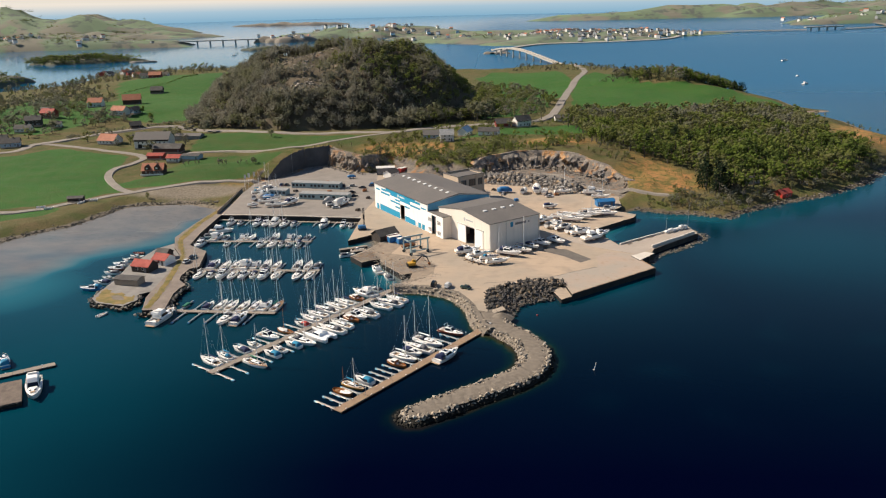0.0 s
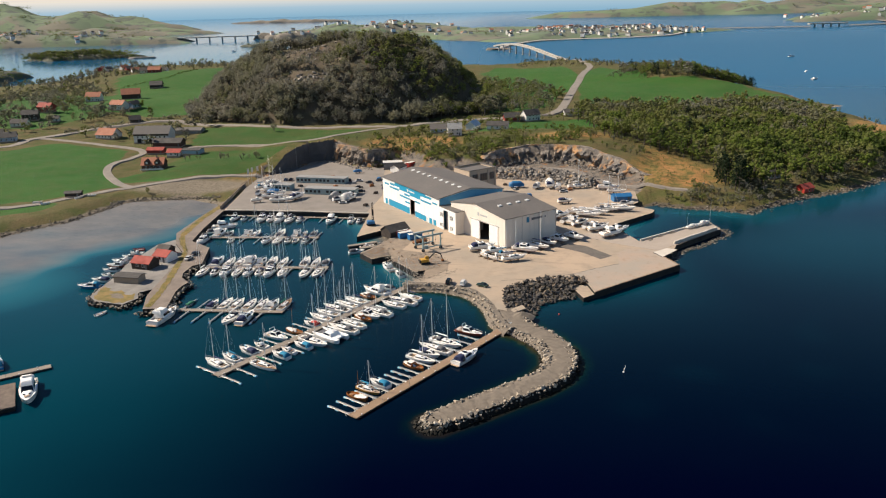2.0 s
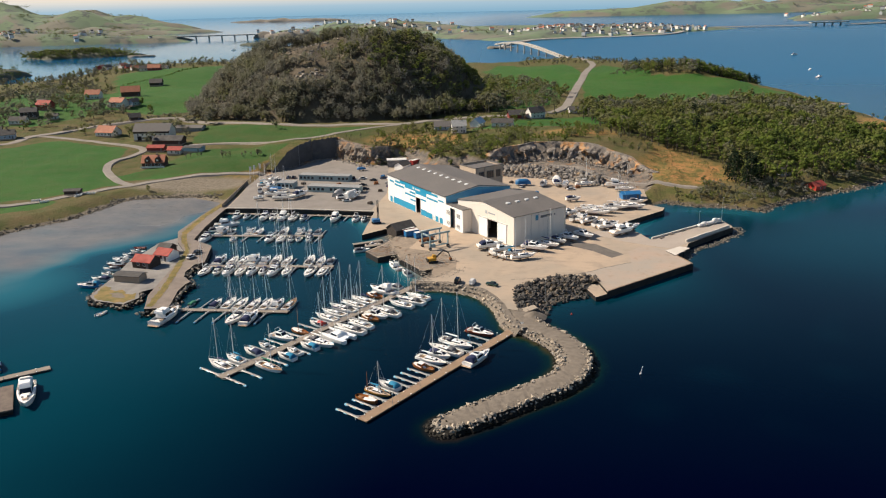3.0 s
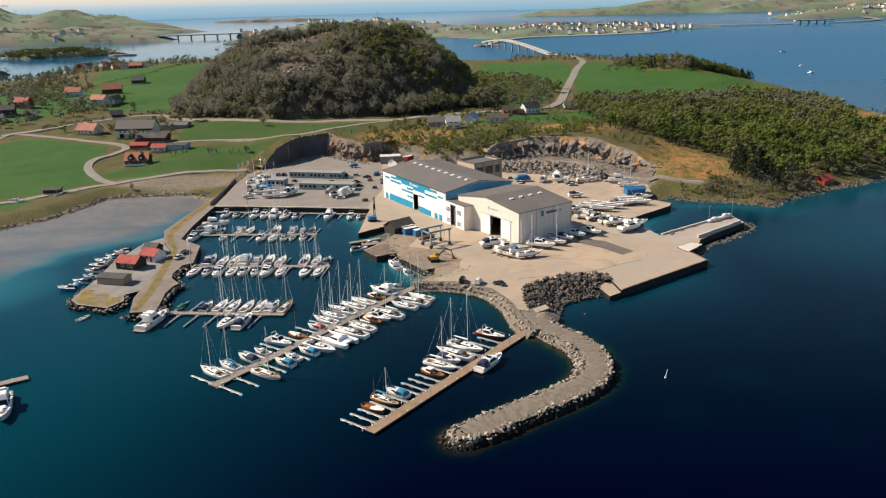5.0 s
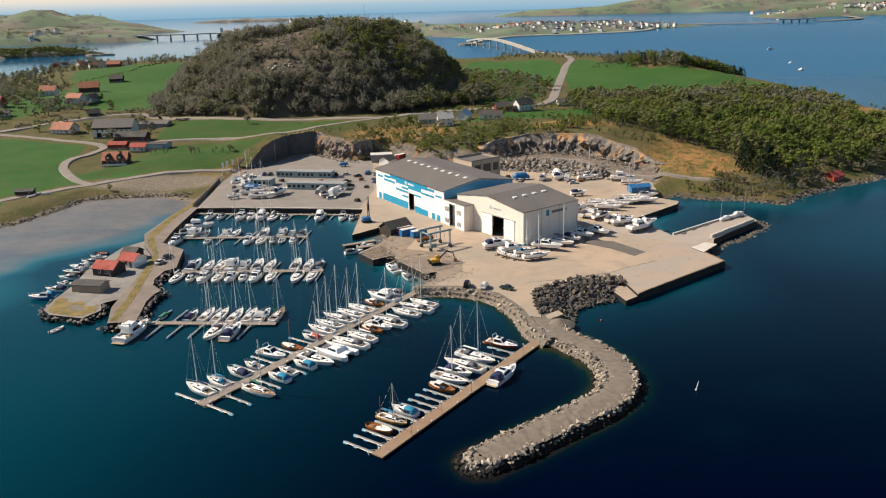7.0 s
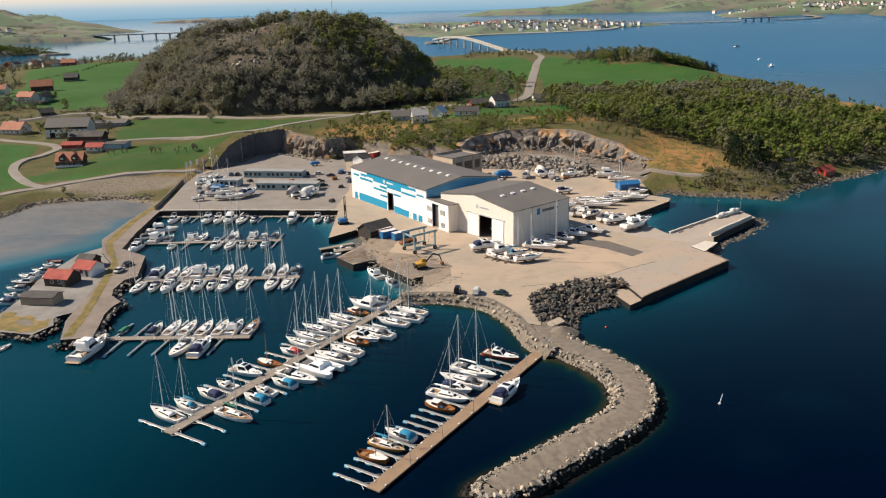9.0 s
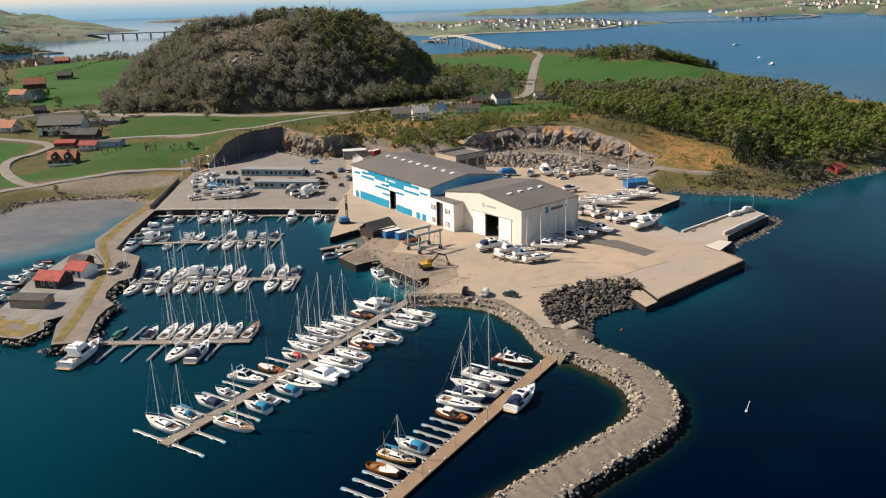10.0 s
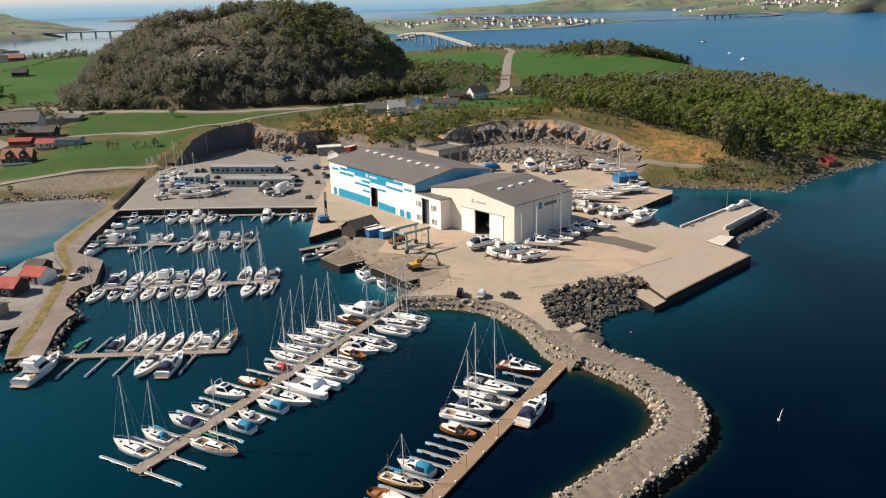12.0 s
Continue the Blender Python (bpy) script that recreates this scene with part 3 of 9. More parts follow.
def smooth_line(points, step_m):
    path = [Vector(p) for p in points]
    line = []
    for i in range(len(path) - 1):
        p0, p1, p2, p3 = path[max(i - 1, 0)], path[i], path[i + 1], path[min(i + 2, len(path) - 1)]
        n = max(1, round((p2 - p1).length / step_m))
        for k in range(n):
            t = k / n
            line.append(0.5 * (2 * p1 + (p2 - p0) * t + (2 * p0 - 5 * p1 + 4 * p2 - p3) * t * t + (3 * p1 - p0 - 3 * p2 + p3) * t ** 3))
    return line + [path[-1]]


def make_breakwater():
    rnd = random.Random(5)
    mole = thing("breakwater", "curved rubble breakwater with a gravel crest and stone edges", "breakwater", kind="structure")
    line = smooth_line(MOLE_LINE, 1.2)
    verts, faces = [], []
    profile = [(-7.0, -1.6), (-5.3, 0.2), (-3.9, 1.6), (-1.8, 1.95), (0, 2.0), (1.8, 1.95), (4.0, 1.8), (5.2, 0.1), (6.2, -1.6)]
    count = len(profile)
    spots, foul_shaded = [], set()
    for i, p in enumerate(line):
        d = (line[min(i + 1, len(line) - 1)] - line[max(i - 1, 0)]).normalized()
        side = Vector((-d.y, d.x))
        narrow = 1.0 if i < len(line) - 4 else 0.86
        for off, z in profile:
            jig = rnd.uniform(-0.25, 0.25)
            verts.append((*(p + side * (off * narrow + jig)), z + rnd.uniform(-0.1, 0.1) + (0.22 * max(0, 1 - i / 12) if abs(off) < 4.2 else 0)))
        for sign in (-1, 1):
            for off, z, many in ((3.7, 1.7, 1), (4.3, 1.2, 2), (5.0, 0.5, 2), (5.7, -0.1, 2)):
                off = off if sign < 0 else 3.9 + 0.75 * (off - 3.7)
                for _ in range(many):
                    q = p + side * sign * (off + rnd.uniform(-0.4, 0.4)) * narrow + d * rnd.uniform(-0.6, 0.6)
                    big = rnd.random() < (0.32 if off < 3.5 else 0.12)
                    spots.append((q.x, q.y, z + rnd.uniform(-0.2, 0.1), rnd.uniform(0.6, 0.95) if big else rnd.uniform(0.28, 0.5)))
                    # dark stones reach higher on the outer side: weed below, painted shade above
                    if z < (1.1 if sign > 0 else 0.3):
                        foul_shaded.add(spots[-1])
            for off, z, chance in ((3.5, 1.95, 0.45), (4.0, 1.7, 0.75)) if sign > 0 else ((3.3, 1.9, 0.28), (4.1, 1.4, 0.35)):
                if rnd.random() < chance:
                    q = p + side * sign * (off + rnd.uniform(-0.3, 0.3)) * narrow + d * rnd.uniform(-0.6, 0.6)
                    spots.append((q.x, q.y, z + rnd.uniform(-0.1, 0.2), rnd.uniform(0.5, 0.95)))
    for _ in range(260):
        i = rnd.randrange(6, len(line) - 1)
        d = (line[i + 1] - line[i]).normalized()
        q = line[i] + Vector((-d.y, d.x)) * rnd.choice((-1, 1)) * (3.5 - abs(rnd.gauss(0, 0.8)))
        spots.append((q.x, q.y, 1.95, rnd.uniform(0.12, 0.34)))
    for i in range(len(line) - 1):
        for k in range(count - 1):
            a = i * count + k
            faces.append((a, a + 1, a + count + 1, a + count))
    end = line[-1]
    d = (line[-1] - line[-2]).normalized()
    for _ in range(110):
        a, r = rnd.uniform(-1.75, 1.75), rnd.uniform(2.2, 5.6)
        way = Vector((d.x * math.cos(a) - d.y * math.sin(a), d.x * math.sin(a) + d.y * math.cos(a)))
        spots.append((end.x + way.x * r, end.y + way.y * r, 2.1 - 0.58 * max(r - 1.6, 0), rnd.uniform(0.35, 0.9)))
        if r > 4.0:
            foul_shaded.add(spots[-1])
    base = len(verts)
    for r, z in ((0.5, 1.95), (2.6, 1.6), (4.6, 0.3), (6.4, -1.6)):
        for k in range(13):
            a = math.pi * (k / 12 - 0.5)
            way = Vector((d.x * math.cos(a) - d.y * math.sin(a), d.x * math.sin(a) + d.y * math.cos(a)))
            verts.append((end.x + way.x * r, end.y + way.y * r, z))
    for j in range(3):
        for k in range(12):
            a = base + 13 * j + k
            faces.append((a, a + 13, a + 14, a + 1))
    crest = part("crest", raw("crest", verts, faces, GRAVEL), None, mole, "grey gravel crest and slopes")
    # outer slope faces in the black stone, both wet and coloured as shade
    crest.data.materials.append(WET_SHADED_STONE)
    for f in range(len(line) - 1):
        for k in (0, count - 3, count - 2):
            crest.data.polygons[f * (count - 1) + k].material_index = 1
    for f in range((len(line) - 1) * (count - 1) + 12, len(crest.data.polygons)):
        crest.data.polygons[f].material_index = 1
    spots.sort(key=lambda s: s[1])
    wet = [s for s in spots if s in foul_shaded]
    spots = [s for s in spots if s not in foul_shaded]
    big = [s for s in spots if s[3] > 0.55]
    small = [s for s in spots if s[3] <= 0.55]
    scatter_stones("stone", big[:300] + small + big[300:], PALE_STONE, mole, 300, rnd, "pale broken stones along the breakwater")
    scatter_stones("stone", wet, WET_SHADED_STONE, mole, 0, rnd, "weed-covered stones on the seaward slope, darkened for shade")
    # a darker, angular riprap slope beside the quay
    rip = thing("riprap", "steep slope of dark angular blasted rock beside the quay", "riprap", kind="structure")
    bank = [(20.4, 178.4), (23, 184.4), (28.6, 189.2), (37.4, 194), (50.2, 193.6), (50.4, 188.5), (45.4, 187), (45, 178.3), (40.6, 176.4), (34.2, 173), (32.4, 169.3), (31.6, 164.3), (28.5, 160.5), (23.5, 162), (21.6, 166)]
    waterline = smooth_line([(46, 179.5), (44.6, 178.5), (40.6, 177.2), (33.9, 173.6), (32, 169.3), (31.3, 164.3), (28.5, 160)], 1.0)
    spots = []
    for _ in range(3400):
        x, y = rnd.uniform(19, 51), rnd.uniform(158, 196)
        inner = float(inside_distance(np.array([x]), np.array([y]), bank)[0])
        if inner < -0.5 or len(spots) > 1050:
            continue
        water = min(((x - p.x) ** 2 + (y - p.y) ** 2) ** 0.5 for p in waterline)
        hollow = 1.5 * math.exp(-((x - 31.5) / 3.0) ** 2 - ((y - 180) / 5.0) ** 2)
        z = min(2.45, 0.1 + 0.27 * water) - hollow + rnd.uniform(-0.35, 0.6)
        spots.append((x, y, z, rnd.uniform(0.32, 0.8) if rnd.random() < 0.85 else rnd.uniform(0.8, 1.15)))
    low = bmesh.new()
    grid = bmesh.ops.create_grid(low, x_segments=16, y_segments=20, size=0.5)["verts"]
    for v in grid:
        x, y = 35 + v.co.x * 28, 176 + v.co.y * 38
        inner = float(inside_distance(np.array([x]), np.array([y]), bank)[0])
        water = min(((x - p.x) ** 2 + (y - p.y) ** 2) ** 0.5 for p in waterline)
        hollow = 1.5 * math.exp(-((x - 31.5) / 3.0) ** 2 - ((y - 180) / 5.0) ** 2)
        v.co = (x, y, min(1.7, -0.3 + 0.26 * water) - hollow if inner > -0.5 else -1.5)
    part("core", low, FOUL_STONE, rip)
    spots.sort(key=lambda s: s[1])
    scatter_stones("stone", spots, GREY_STONE, rip, 280, rnd, "dark angular rocks")
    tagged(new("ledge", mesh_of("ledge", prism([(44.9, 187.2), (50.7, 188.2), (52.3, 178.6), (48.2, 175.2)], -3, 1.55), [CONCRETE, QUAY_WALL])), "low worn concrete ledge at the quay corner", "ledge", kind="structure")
    mound = bmesh.new()
    rings = [(0.02, 1.5), (0.6, 1.42), (1.2, 1.15), (1.9, 0.82), (2.7, 0.45), (3.6, 0.12), (4.6, -0.5)]
    last = None
    for r, z in rings:
        ring_v = [mound.verts.new((r * math.cos(0.2244 * k) * rnd.uniform(0.95, 1.05), 0.8 * r * math.sin(0.2244 * k) * rnd.uniform(0.95, 1.05), z + rnd.uniform(-0.05, 0.05))) for k in range(28)]
        if last:
            for k in range(28):
                mound.faces.new((last[k], ring_v[k], ring_v[(k + 1) % 28], last[(k + 1) % 28])).smooth = True
        last = ring_v
    tagged(new("gravel_mound", mesh_of("gravel_mound", mound, GRAVEL)), "heap of brown-grey gravel at the root of the breakwater", "gravel heap").matrix_basis = pose(26.4, 158.4, 1.75, 0, 0, 20)
    slabs = thing("broken_slab", "tilted broken concrete slab among the rocks", "slab", pose(25.4, 163.2, 2.0, 6, -9, 25))
    part("slab", box(-2.4, -1.3, 0, 2.4, 1.3, 0.45, bevel=0.05), CONCRETE, slabs)
    # weed-dark and pale stones along the natural edges
    edges = thing("shore_rocks", "loose stones along the waterline", "rocks", kind="stuff")
    spots = []
    lines = [([(-103, 162.4), (-93.6, 163.2), (-94.8, 172), (-96.3, 180), (-96, 186), (-95, 189.6), (-99.6, 195), (-101, 200), (-100.6, 208)], 1.6, 0.62, 6),
             ([(-128, 186), (-127.6, 176), (-123.4, 170.9), (-111.5, 167.4), (-107.8, 174.4), (-110, 180)], 1.0, 0.6, 4),
             ([(-212, 252), (-202, 268), (-189, 283), (-182, 305), (-177, 321), (-145, 326), (-128, 322)], 2.8, 0.6, 6),
             ([(98, 306), (111, 299), (124, 297), (139, 289), (147, 298), (172, 316), (197, 330), (228, 355), (262, 396), (300, 440)], 3.4, 0.8, 4),
             ([(88.5, 221.5), (94, 231), (105, 240), (117, 253), (119, 259), (116, 268)], 1.9, 0.75, 13)]
    for row, (points, wide, size, many) in enumerate(lines):
        if row == 2:
            scatter_stones("stone", [q for q in spots if q[2] < 0.75], WET_SHADED_STONE, edges, 0, rnd, "dark wet stones at the causeway foot")
            scatter_stones("stone", [q for q in spots if q[2] >= 0.75], PALE_STONE, edges, 0, rnd, "pale dry stones along the causeway's edge")
            spots = []
        for p in smooth_line(points, 1.0):
            for _ in range(many):
                x, y = p.x + rnd.gauss(0, wide / 2), p.y + rnd.gauss(0, wide / 2)
                g = at_height(x, y)
                z = min(max(g, -0.3), 2.0) + rnd.uniform(-0.1, 0.15) if row > 1 else rnd.uniform(-0.2, 1.7)
                spots.append((x, y, z, size * rnd.uniform(0.45, 1.3)))
    scatter_stones("stone", spots, SHORE_STONE, edges, 0, rnd, "grey and tan stones at the waterline")
    # quarry rubble at the foot of the rock face
    heap = thing("quarry_rubble", "heaps of blasted grey rock below the quarry face", "rubble", kind="stuff")
    spots = []
    for p in smooth_line([(22, 362), (35, 359), (50, 353), (60, 345), (69, 338)], 0.6):
        for _ in range(20):
            across = rnd.uniform(-4, 11)
            x, y = p.x + rnd.gauss(0, 2.0), p.y + across
            spots.append((x, y, max(at_height(x, y), 2.2) + max(0, 2.8 - 0.38 * abs(across - 4)) + rnd.uniform(-0.3, 0.3), rnd.uniform(0.45, 1.25) if rnd.random() < 0.85 else rnd.uniform(1.3, 2.0)))
    for p in smooth_line([(20, 369), (34, 376), (50, 376), (62, 371), (72, 362), (80, 352), (87, 341)], 0.6):
        for _ in range(2):
            across = abs(rnd.gauss(0, 1.8))
            x, y = p.x - 0.4 * across, p.y + 2.5 - across
            spots.append((x, y, max(at_height(x, y), 2.2) + max(0, 1.6 - 0.6 * across) + rnd.uniform(-0.3, 0.3), rnd.uniform(0.3, 0.9)))
    for p in smooth_line([(-100, 404), (-91, 411.5), (-84.5, 412.5), (-75, 404), (-67, 396), (-58, 390)], 0.7):
        for _ in range(2):
            x, y = p.x + rnd.gauss(0, 2), p.y + rnd.gauss(0, 2)
            spots.append((x, y, 2.4, rnd.uniform(0.3, 0.9)))
    scatter_stones("stone", spots, make_stone("blasted_rock", (0.17, 0.155, 0.14), (0.30, 0.27, 0.235), (0.13, 0.12, 0.112), (0.36, 0.32, 0.27), (0.22, 0.20, 0.18), (0.40, 0.29, 0.18)), heap, 0, rnd, "grey blasted rock")


def make_bank():
    """A sloped stone bank round the small bay, and the jagged rock faces of the old quarry."""
    rnd = random.Random(9)
    bank = thing("stone_bank", "sloping bank of tan stones round the small bay", "bank", kind="structure")
    verts, faces, spots = [], [], []
    line = smooth_line(BAY_LINE, 0.9)
    for i, p in enumerate(line):
        d = (line[min(i + 1, len(line) - 1)] - line[max(i - 1, 0)]).normalized()
        out = Vector((d.y, -d.x))
        for k, (off, z) in enumerate(((-2.2, 2.28), (0.0, 2.25), (1.0, 1.2), (2.2, 0.1), (4.5, -1.2))):
            verts.append((*(p + out * (off + rnd.uniform(-0.2, 0.2))), z + rnd.uniform(-0.08, 0.08) * (k > 0)))
            if 0 < k < 4:
                for _ in range(3):
                    q = p + out * (off + rnd.uniform(-0.7, 0.6)) + d * rnd.uniform(-0.5, 0.5)
                    spots.append((q.x, q.y, z - 0.1 + rnd.uniform(-0.3, 0.2), rnd.uniform(0.22, 0.55) if rnd.random() < 0.93 else rnd.uniform(0.6, 0.9)))
    for i in range(len(line) - 1):
        for k in range(4):
            a = 5 * i + k
            faces.append((a, a + 5, a + 6, a + 1))
    part("slope", raw("slope", verts, faces, GRAVEL), None, bank)
    spots.sort(key=lambda s: s[1])
    scatter_stones("stone", spots, PALE_STONE, bank, 200, rnd, "tan stones on the bank")
    for label, points, foot, deep, seed, rock in (("brown broken rock face of the west quarry", [(-85.3, 416.2), (-76, 409), (-68, 400.5), (-61, 394.5), (-55, 394), (-48, 397.5)], 2.1, 3.0, 1.5, CLIFF_BROWN),
                                                  ("fractured grey and rust rock face", CLIFF_EAST, 4.5, 4.0, 2.0, CLIFF)):
        tagged(new("rock_face", cliff_mesh(points, foot, deep, seed, rock)), label, "rock face", kind="structure")


def make_quarry_wall():
    """The tall west quarry wall: two straight sawn faces with drill marks, a ragged lip and turf behind it."""
    rnd = random.Random(15)
    wall = thing("rock_face", "tall straight quarry wall of sawn rock, darkened for shade", "rock face", kind="structure")
    for a, b, tops in (((-113.5, 374.5), (-98.6, 413), (3.4, 8.0, 11.8, 13.4, 14.0, 14.2)), ((-98.6, 413), (-83.6, 417.4), (14.2, 14.6, 15.2, 15.6))):
        a, b = Vector(a), Vector(b)
        d = (b - a).normalized()
        back = Vector((-d.y, d.x))
        n, rows = round((b - a).length / 0.9), 12
        verts, faces, kinds = [], [], []
        for i in range(n + 1):
            s = i / n
            p = a.lerp(b, s)
            top = float(np.interp(s * (len(tops) - 1), range(len(tops)), tops)) + rnd.uniform(-0.35, 0.35)
            for j in range(rows + 1):
                k = j / rows
                slab_m = 0.22 * noise.cell(Vector((i // 4 * 0.9, 2.0 * k, a.y))) + 0.22 * noise.noise(Vector((p.x * 0.5, p.y * 0.5, 6 * k)))
                q = p + back * (0.35 * k + slab_m * (0 < i < n))
                verts.append((q.x, q.y, 1.2 + (top - 1.2) * k))
            for off, drop in ((3.0, 0.15), (7.5, 0.1), (13.0, 0.0)):
                q = p + back * off
                verts.append((q.x, q.y, top + drop if off < 12 else at_height(q.x, q.y) - 0.4))
        m = rows + 4
        for i in range(n):
            for j in range(m - 1):
                c = m * i + j
                faces.append((c, c + m, c + m + 1, c + 1))
                kinds.append(0 if j < rows else 1)
        data = raw("face", verts, faces, [SHADED_SAWN_ROCK, GROUND])
        data.polygons.foreach_set("material_index", kinds)
        part("face", data, None, wall)


def cliff_mesh(points, foot, deep, seed, material):
    rows = 13
    line = smooth_line(points, 0.8)
    verts, faces = [], []
    for i, p in enumerate(line):
        d = (line[min(i + 1, len(line) - 1)] - line[max(i - 1, 0)]).normalized()
        back = Vector((-d.y, d.x))
        rim = p + back * deep
        top = max(at_height(rim.x, rim.y), at_height(*(p + back * (deep + 3)))) + 0.3
        low = min(foot, top) - 1.0
        for j in range(rows + 1):
            k = j / rows
            rough_m = 1.45 if seed == 2.0 else 1.0
            a = noise.noise(Vector((p.x * 0.17, p.y * 0.17, 3.1 * k + seed))) * 2.6 + noise.noise(Vector((p.x * 0.45, p.y * 0.45, 5.0 * k + seed))) * 1.6 + noise.cell(Vector((p.x * 0.7, p.y * 0.7, 7.0 * k + seed))) * 1.3 + noise.cell(Vector((p.x * 0.28 + 3, p.y * 0.28, 3.0 * k + seed))) * 1.5
            q = p + back * (deep * 0.75 * k ** 1.5 + rough_m * a * math.sin(math.pi * min(k + 0.1, 1)))
            verts.append((q.x, q.y, low + (top - low) * k))
        far = p + back * (deep + 5)
        verts.append((far.x, far.y, at_height(far.x, far.y) - 0.4))
    n = rows + 2
    for i in range(len(line) - 1):
        for j in range(n - 1):
            a = n * i + j
            faces.append((a, a + n, a + n + 1, a + 1))
    return raw("rock_face", verts, faces, material)


def make_cliff_material(name, rust):
    n = Nodes(name)
    pale = 0.45 + 0.55 * min(rust, 1)
    c = n.mix(n.level(n.noise(0.35, 6, 0.7), 0.38, 0.64), tuple(pale * k for k in (0.33, 0.285, 0.24)), tuple(pale * k for k in (0.115, 0.105, 0.098)))
    c = n.mix(n.level(n.noise(0.13, 3), 0.50, 0.60, 0, max(rust, 0.0)), c, n.mix(n.level(n.noise(0.7, 4), 0.4, 0.6), (0.50, 0.25, 0.10), (0.42, 0.30, 0.19)))
    c = n.mix(n.level(n.noise(1.4, 5, 0.7, (1, 1, 0.35)), 0.55, 0.75, 0, 0.7), c, (0.035, 0.033, 0.032))
    n.bump(n.noise(0.9, 8, 0.75), 0.9, 0.9)
    return n.done(c, 0.95, 0, 0.2)


CLIFF = make_cliff_material("rusty_quarried_rock", 1.0)
CLIFF_BROWN = make_cliff_material("brown_quarried_rock", 0.6)
# darker than the other quarry rock: the wall's shade is in this colour
SHADED_SAWN_ROCK = surface("shaded_sawn_rock", (0.115, 0.112, 0.112), (0.075, 0.074, 0.076), 7, 0.9, bump=0.25, fine=2.5)

make_breakwater()
make_bank()
make_quarry_wall()

# the low working ground with the red sheds west of the causeway
PEN = [(-127, 176), (-123, 171.6), (-111.7, 168.3), (-108.6, 174.4), (-111, 180), (-106.5, 184), (-107.5, 200), (-109, 222), (-118, 237), (-122, 246), (-127.5, 238), (-128.5, 226), (-129.5, 212), (-127.5, 196), (-127.5, 186)]
tagged(new("wharf", mesh_of("wharf", prism(PEN, -3, 1.7), [surface("grey_gravel", (0.285, 0.265, 0.24), (0.20, 0.185, 0.17), 5, 0.95, bump=0.4, fine=0.8), QUAY_WALL])), "low gravel wharf with rough grass beside the causeway", "wharf", kind="structure")


def lawn(name, ring, z, label, rough=0.35):
    """A thin uneven turf pad, two handfuls thick."""
    rnd = random.Random(len(ring))
    ragged = []
    for (ax, ay), (bx, by) in zip(ring, ring[1:] + ring[:1]):
        n = max(1, round(math.hypot(bx - ax, by - ay) / 1.6))
        for k in range(n):
            ragged.append((ax + (bx - ax) * k / n + rnd.uniform(-rough, rough), ay + (by - ay) * k / n + rnd.uniform(-rough, rough)))
    bm = prism(ragged, z - 0.3, z + 0.02)
    turf = GRAVEL if "gravel" in name else MOSSY
    tagged(new(name, mesh_of(name, bm, [turf, turf])), label, "gravel" if "gravel" in name else "grass", kind="structure")


lawn("grass_verge", [(-99.8, 165), (-100.8, 174), (-101.8, 182.6), (-105.2, 203.7), (-109.2, 224), (-114.2, 236), (-119.6, 250), (-120.6, 280), (-118, 312), (-120.5, 316), (-123.4, 280), (-122.5, 252), (-117.5, 239), (-111.6, 227), (-107.4, 202), (-104, 183), (-103.2, 174), (-102.3, 165)], 2.23, "yellowed grass verge along the causeway")
def tufts(label, points, gap, wide, tall, seed):
    """Ragged grass tufts and low weeds along a line, joined."""
    rnd = random.Random(seed)
    verts, faces = [], []
    for p in smooth_line([Vector(q) for q in points], gap):
        for _ in range(7):
            x, y = p.x + rnd.gauss(0, wide), p.y + rnd.gauss(0, wide)
            for _ in range(3):
                a, lean, h = rnd.uniform(0, 6.28), rnd.uniform(0.25, 0.6), tall * rnd.uniform(0.4, 1.2)
                c, q, i = math.cos(a), math.sin(a), len(verts)
                verts += [(x - 0.16 * q, y + 0.16 * c, 2.1), (x + 0.16 * q, y - 0.16 * c, 2.1), (x + lean * c, y + lean * q, 2.2 + h)]
                faces.append((i, i + 1, i + 2))
    tagged(new("grass_tufts", raw("grass_tufts", verts, faces, TUFT)), label, "grass", kind="stuff")


TUFT = surface("yellow_green_grass", (0.30, 0.25, 0.055), (0.15, 0.165, 0.035), 1.6, 0.95, bump=0)
tufts("yellow-green grass tufts along the causeway verge", [(-101, 165), (-102, 174), (-102.9, 183), (-106.3, 203), (-110.4, 225.5), (-115.8, 237.5), (-121, 251), (-122, 280), (-119.4, 314)], 0.6, 0.75, 0.16, 4)
lawn("grass_patch", [(-125.9, 177), (-122.6, 172.8), (-112.2, 169.4), (-109.6, 174.4), (-111.5, 179), (-114.5, 178), (-117, 181.6), (-121, 182), (-126.4, 187)], 1.73, "rusty brown rough grass on the wharf point", 0.8)
lawn("gravel_patch", [(-121.6, 178.6), (-117.5, 174.4), (-113.8, 174.6), (-115.2, 177.6), (-118.6, 179.8)], 1.745, "bare trodden gravel in the rough grass", 0.5)


# ---- boats ----


def make_gelcoat():
    n = Nodes("white_gelcoat")
    c = n.mix(n.each(), (0.92, 0.90, 0.86), (0.86, 0.845, 0.82))
    c = n.mix(n.level(n.noise(0.9, 4, 0.6), 0.5, 0.75, 0, 0.2), c, (0.62, 0.58, 0.52))
    return n.done(c, 0.28, 0, 0.5)


GEL = make_gelcoat()
MAST_WHITE = surface("painted_mast", (0.80, 0.79, 0.76), (0.74, 0.73, 0.70), 2.0, 0.4, bump=0)
CUSHION = surface("tan_cushion", (0.52, 0.38, 0.27), (0.42, 0.30, 0.21), 0.7, 0.85, bump=0.2)
PALE_TEAK = surface("weathered_teak", (0.44, 0.32, 0.21), (0.36, 0.25, 0.16), 0.8, 0.75, bump=0.2)
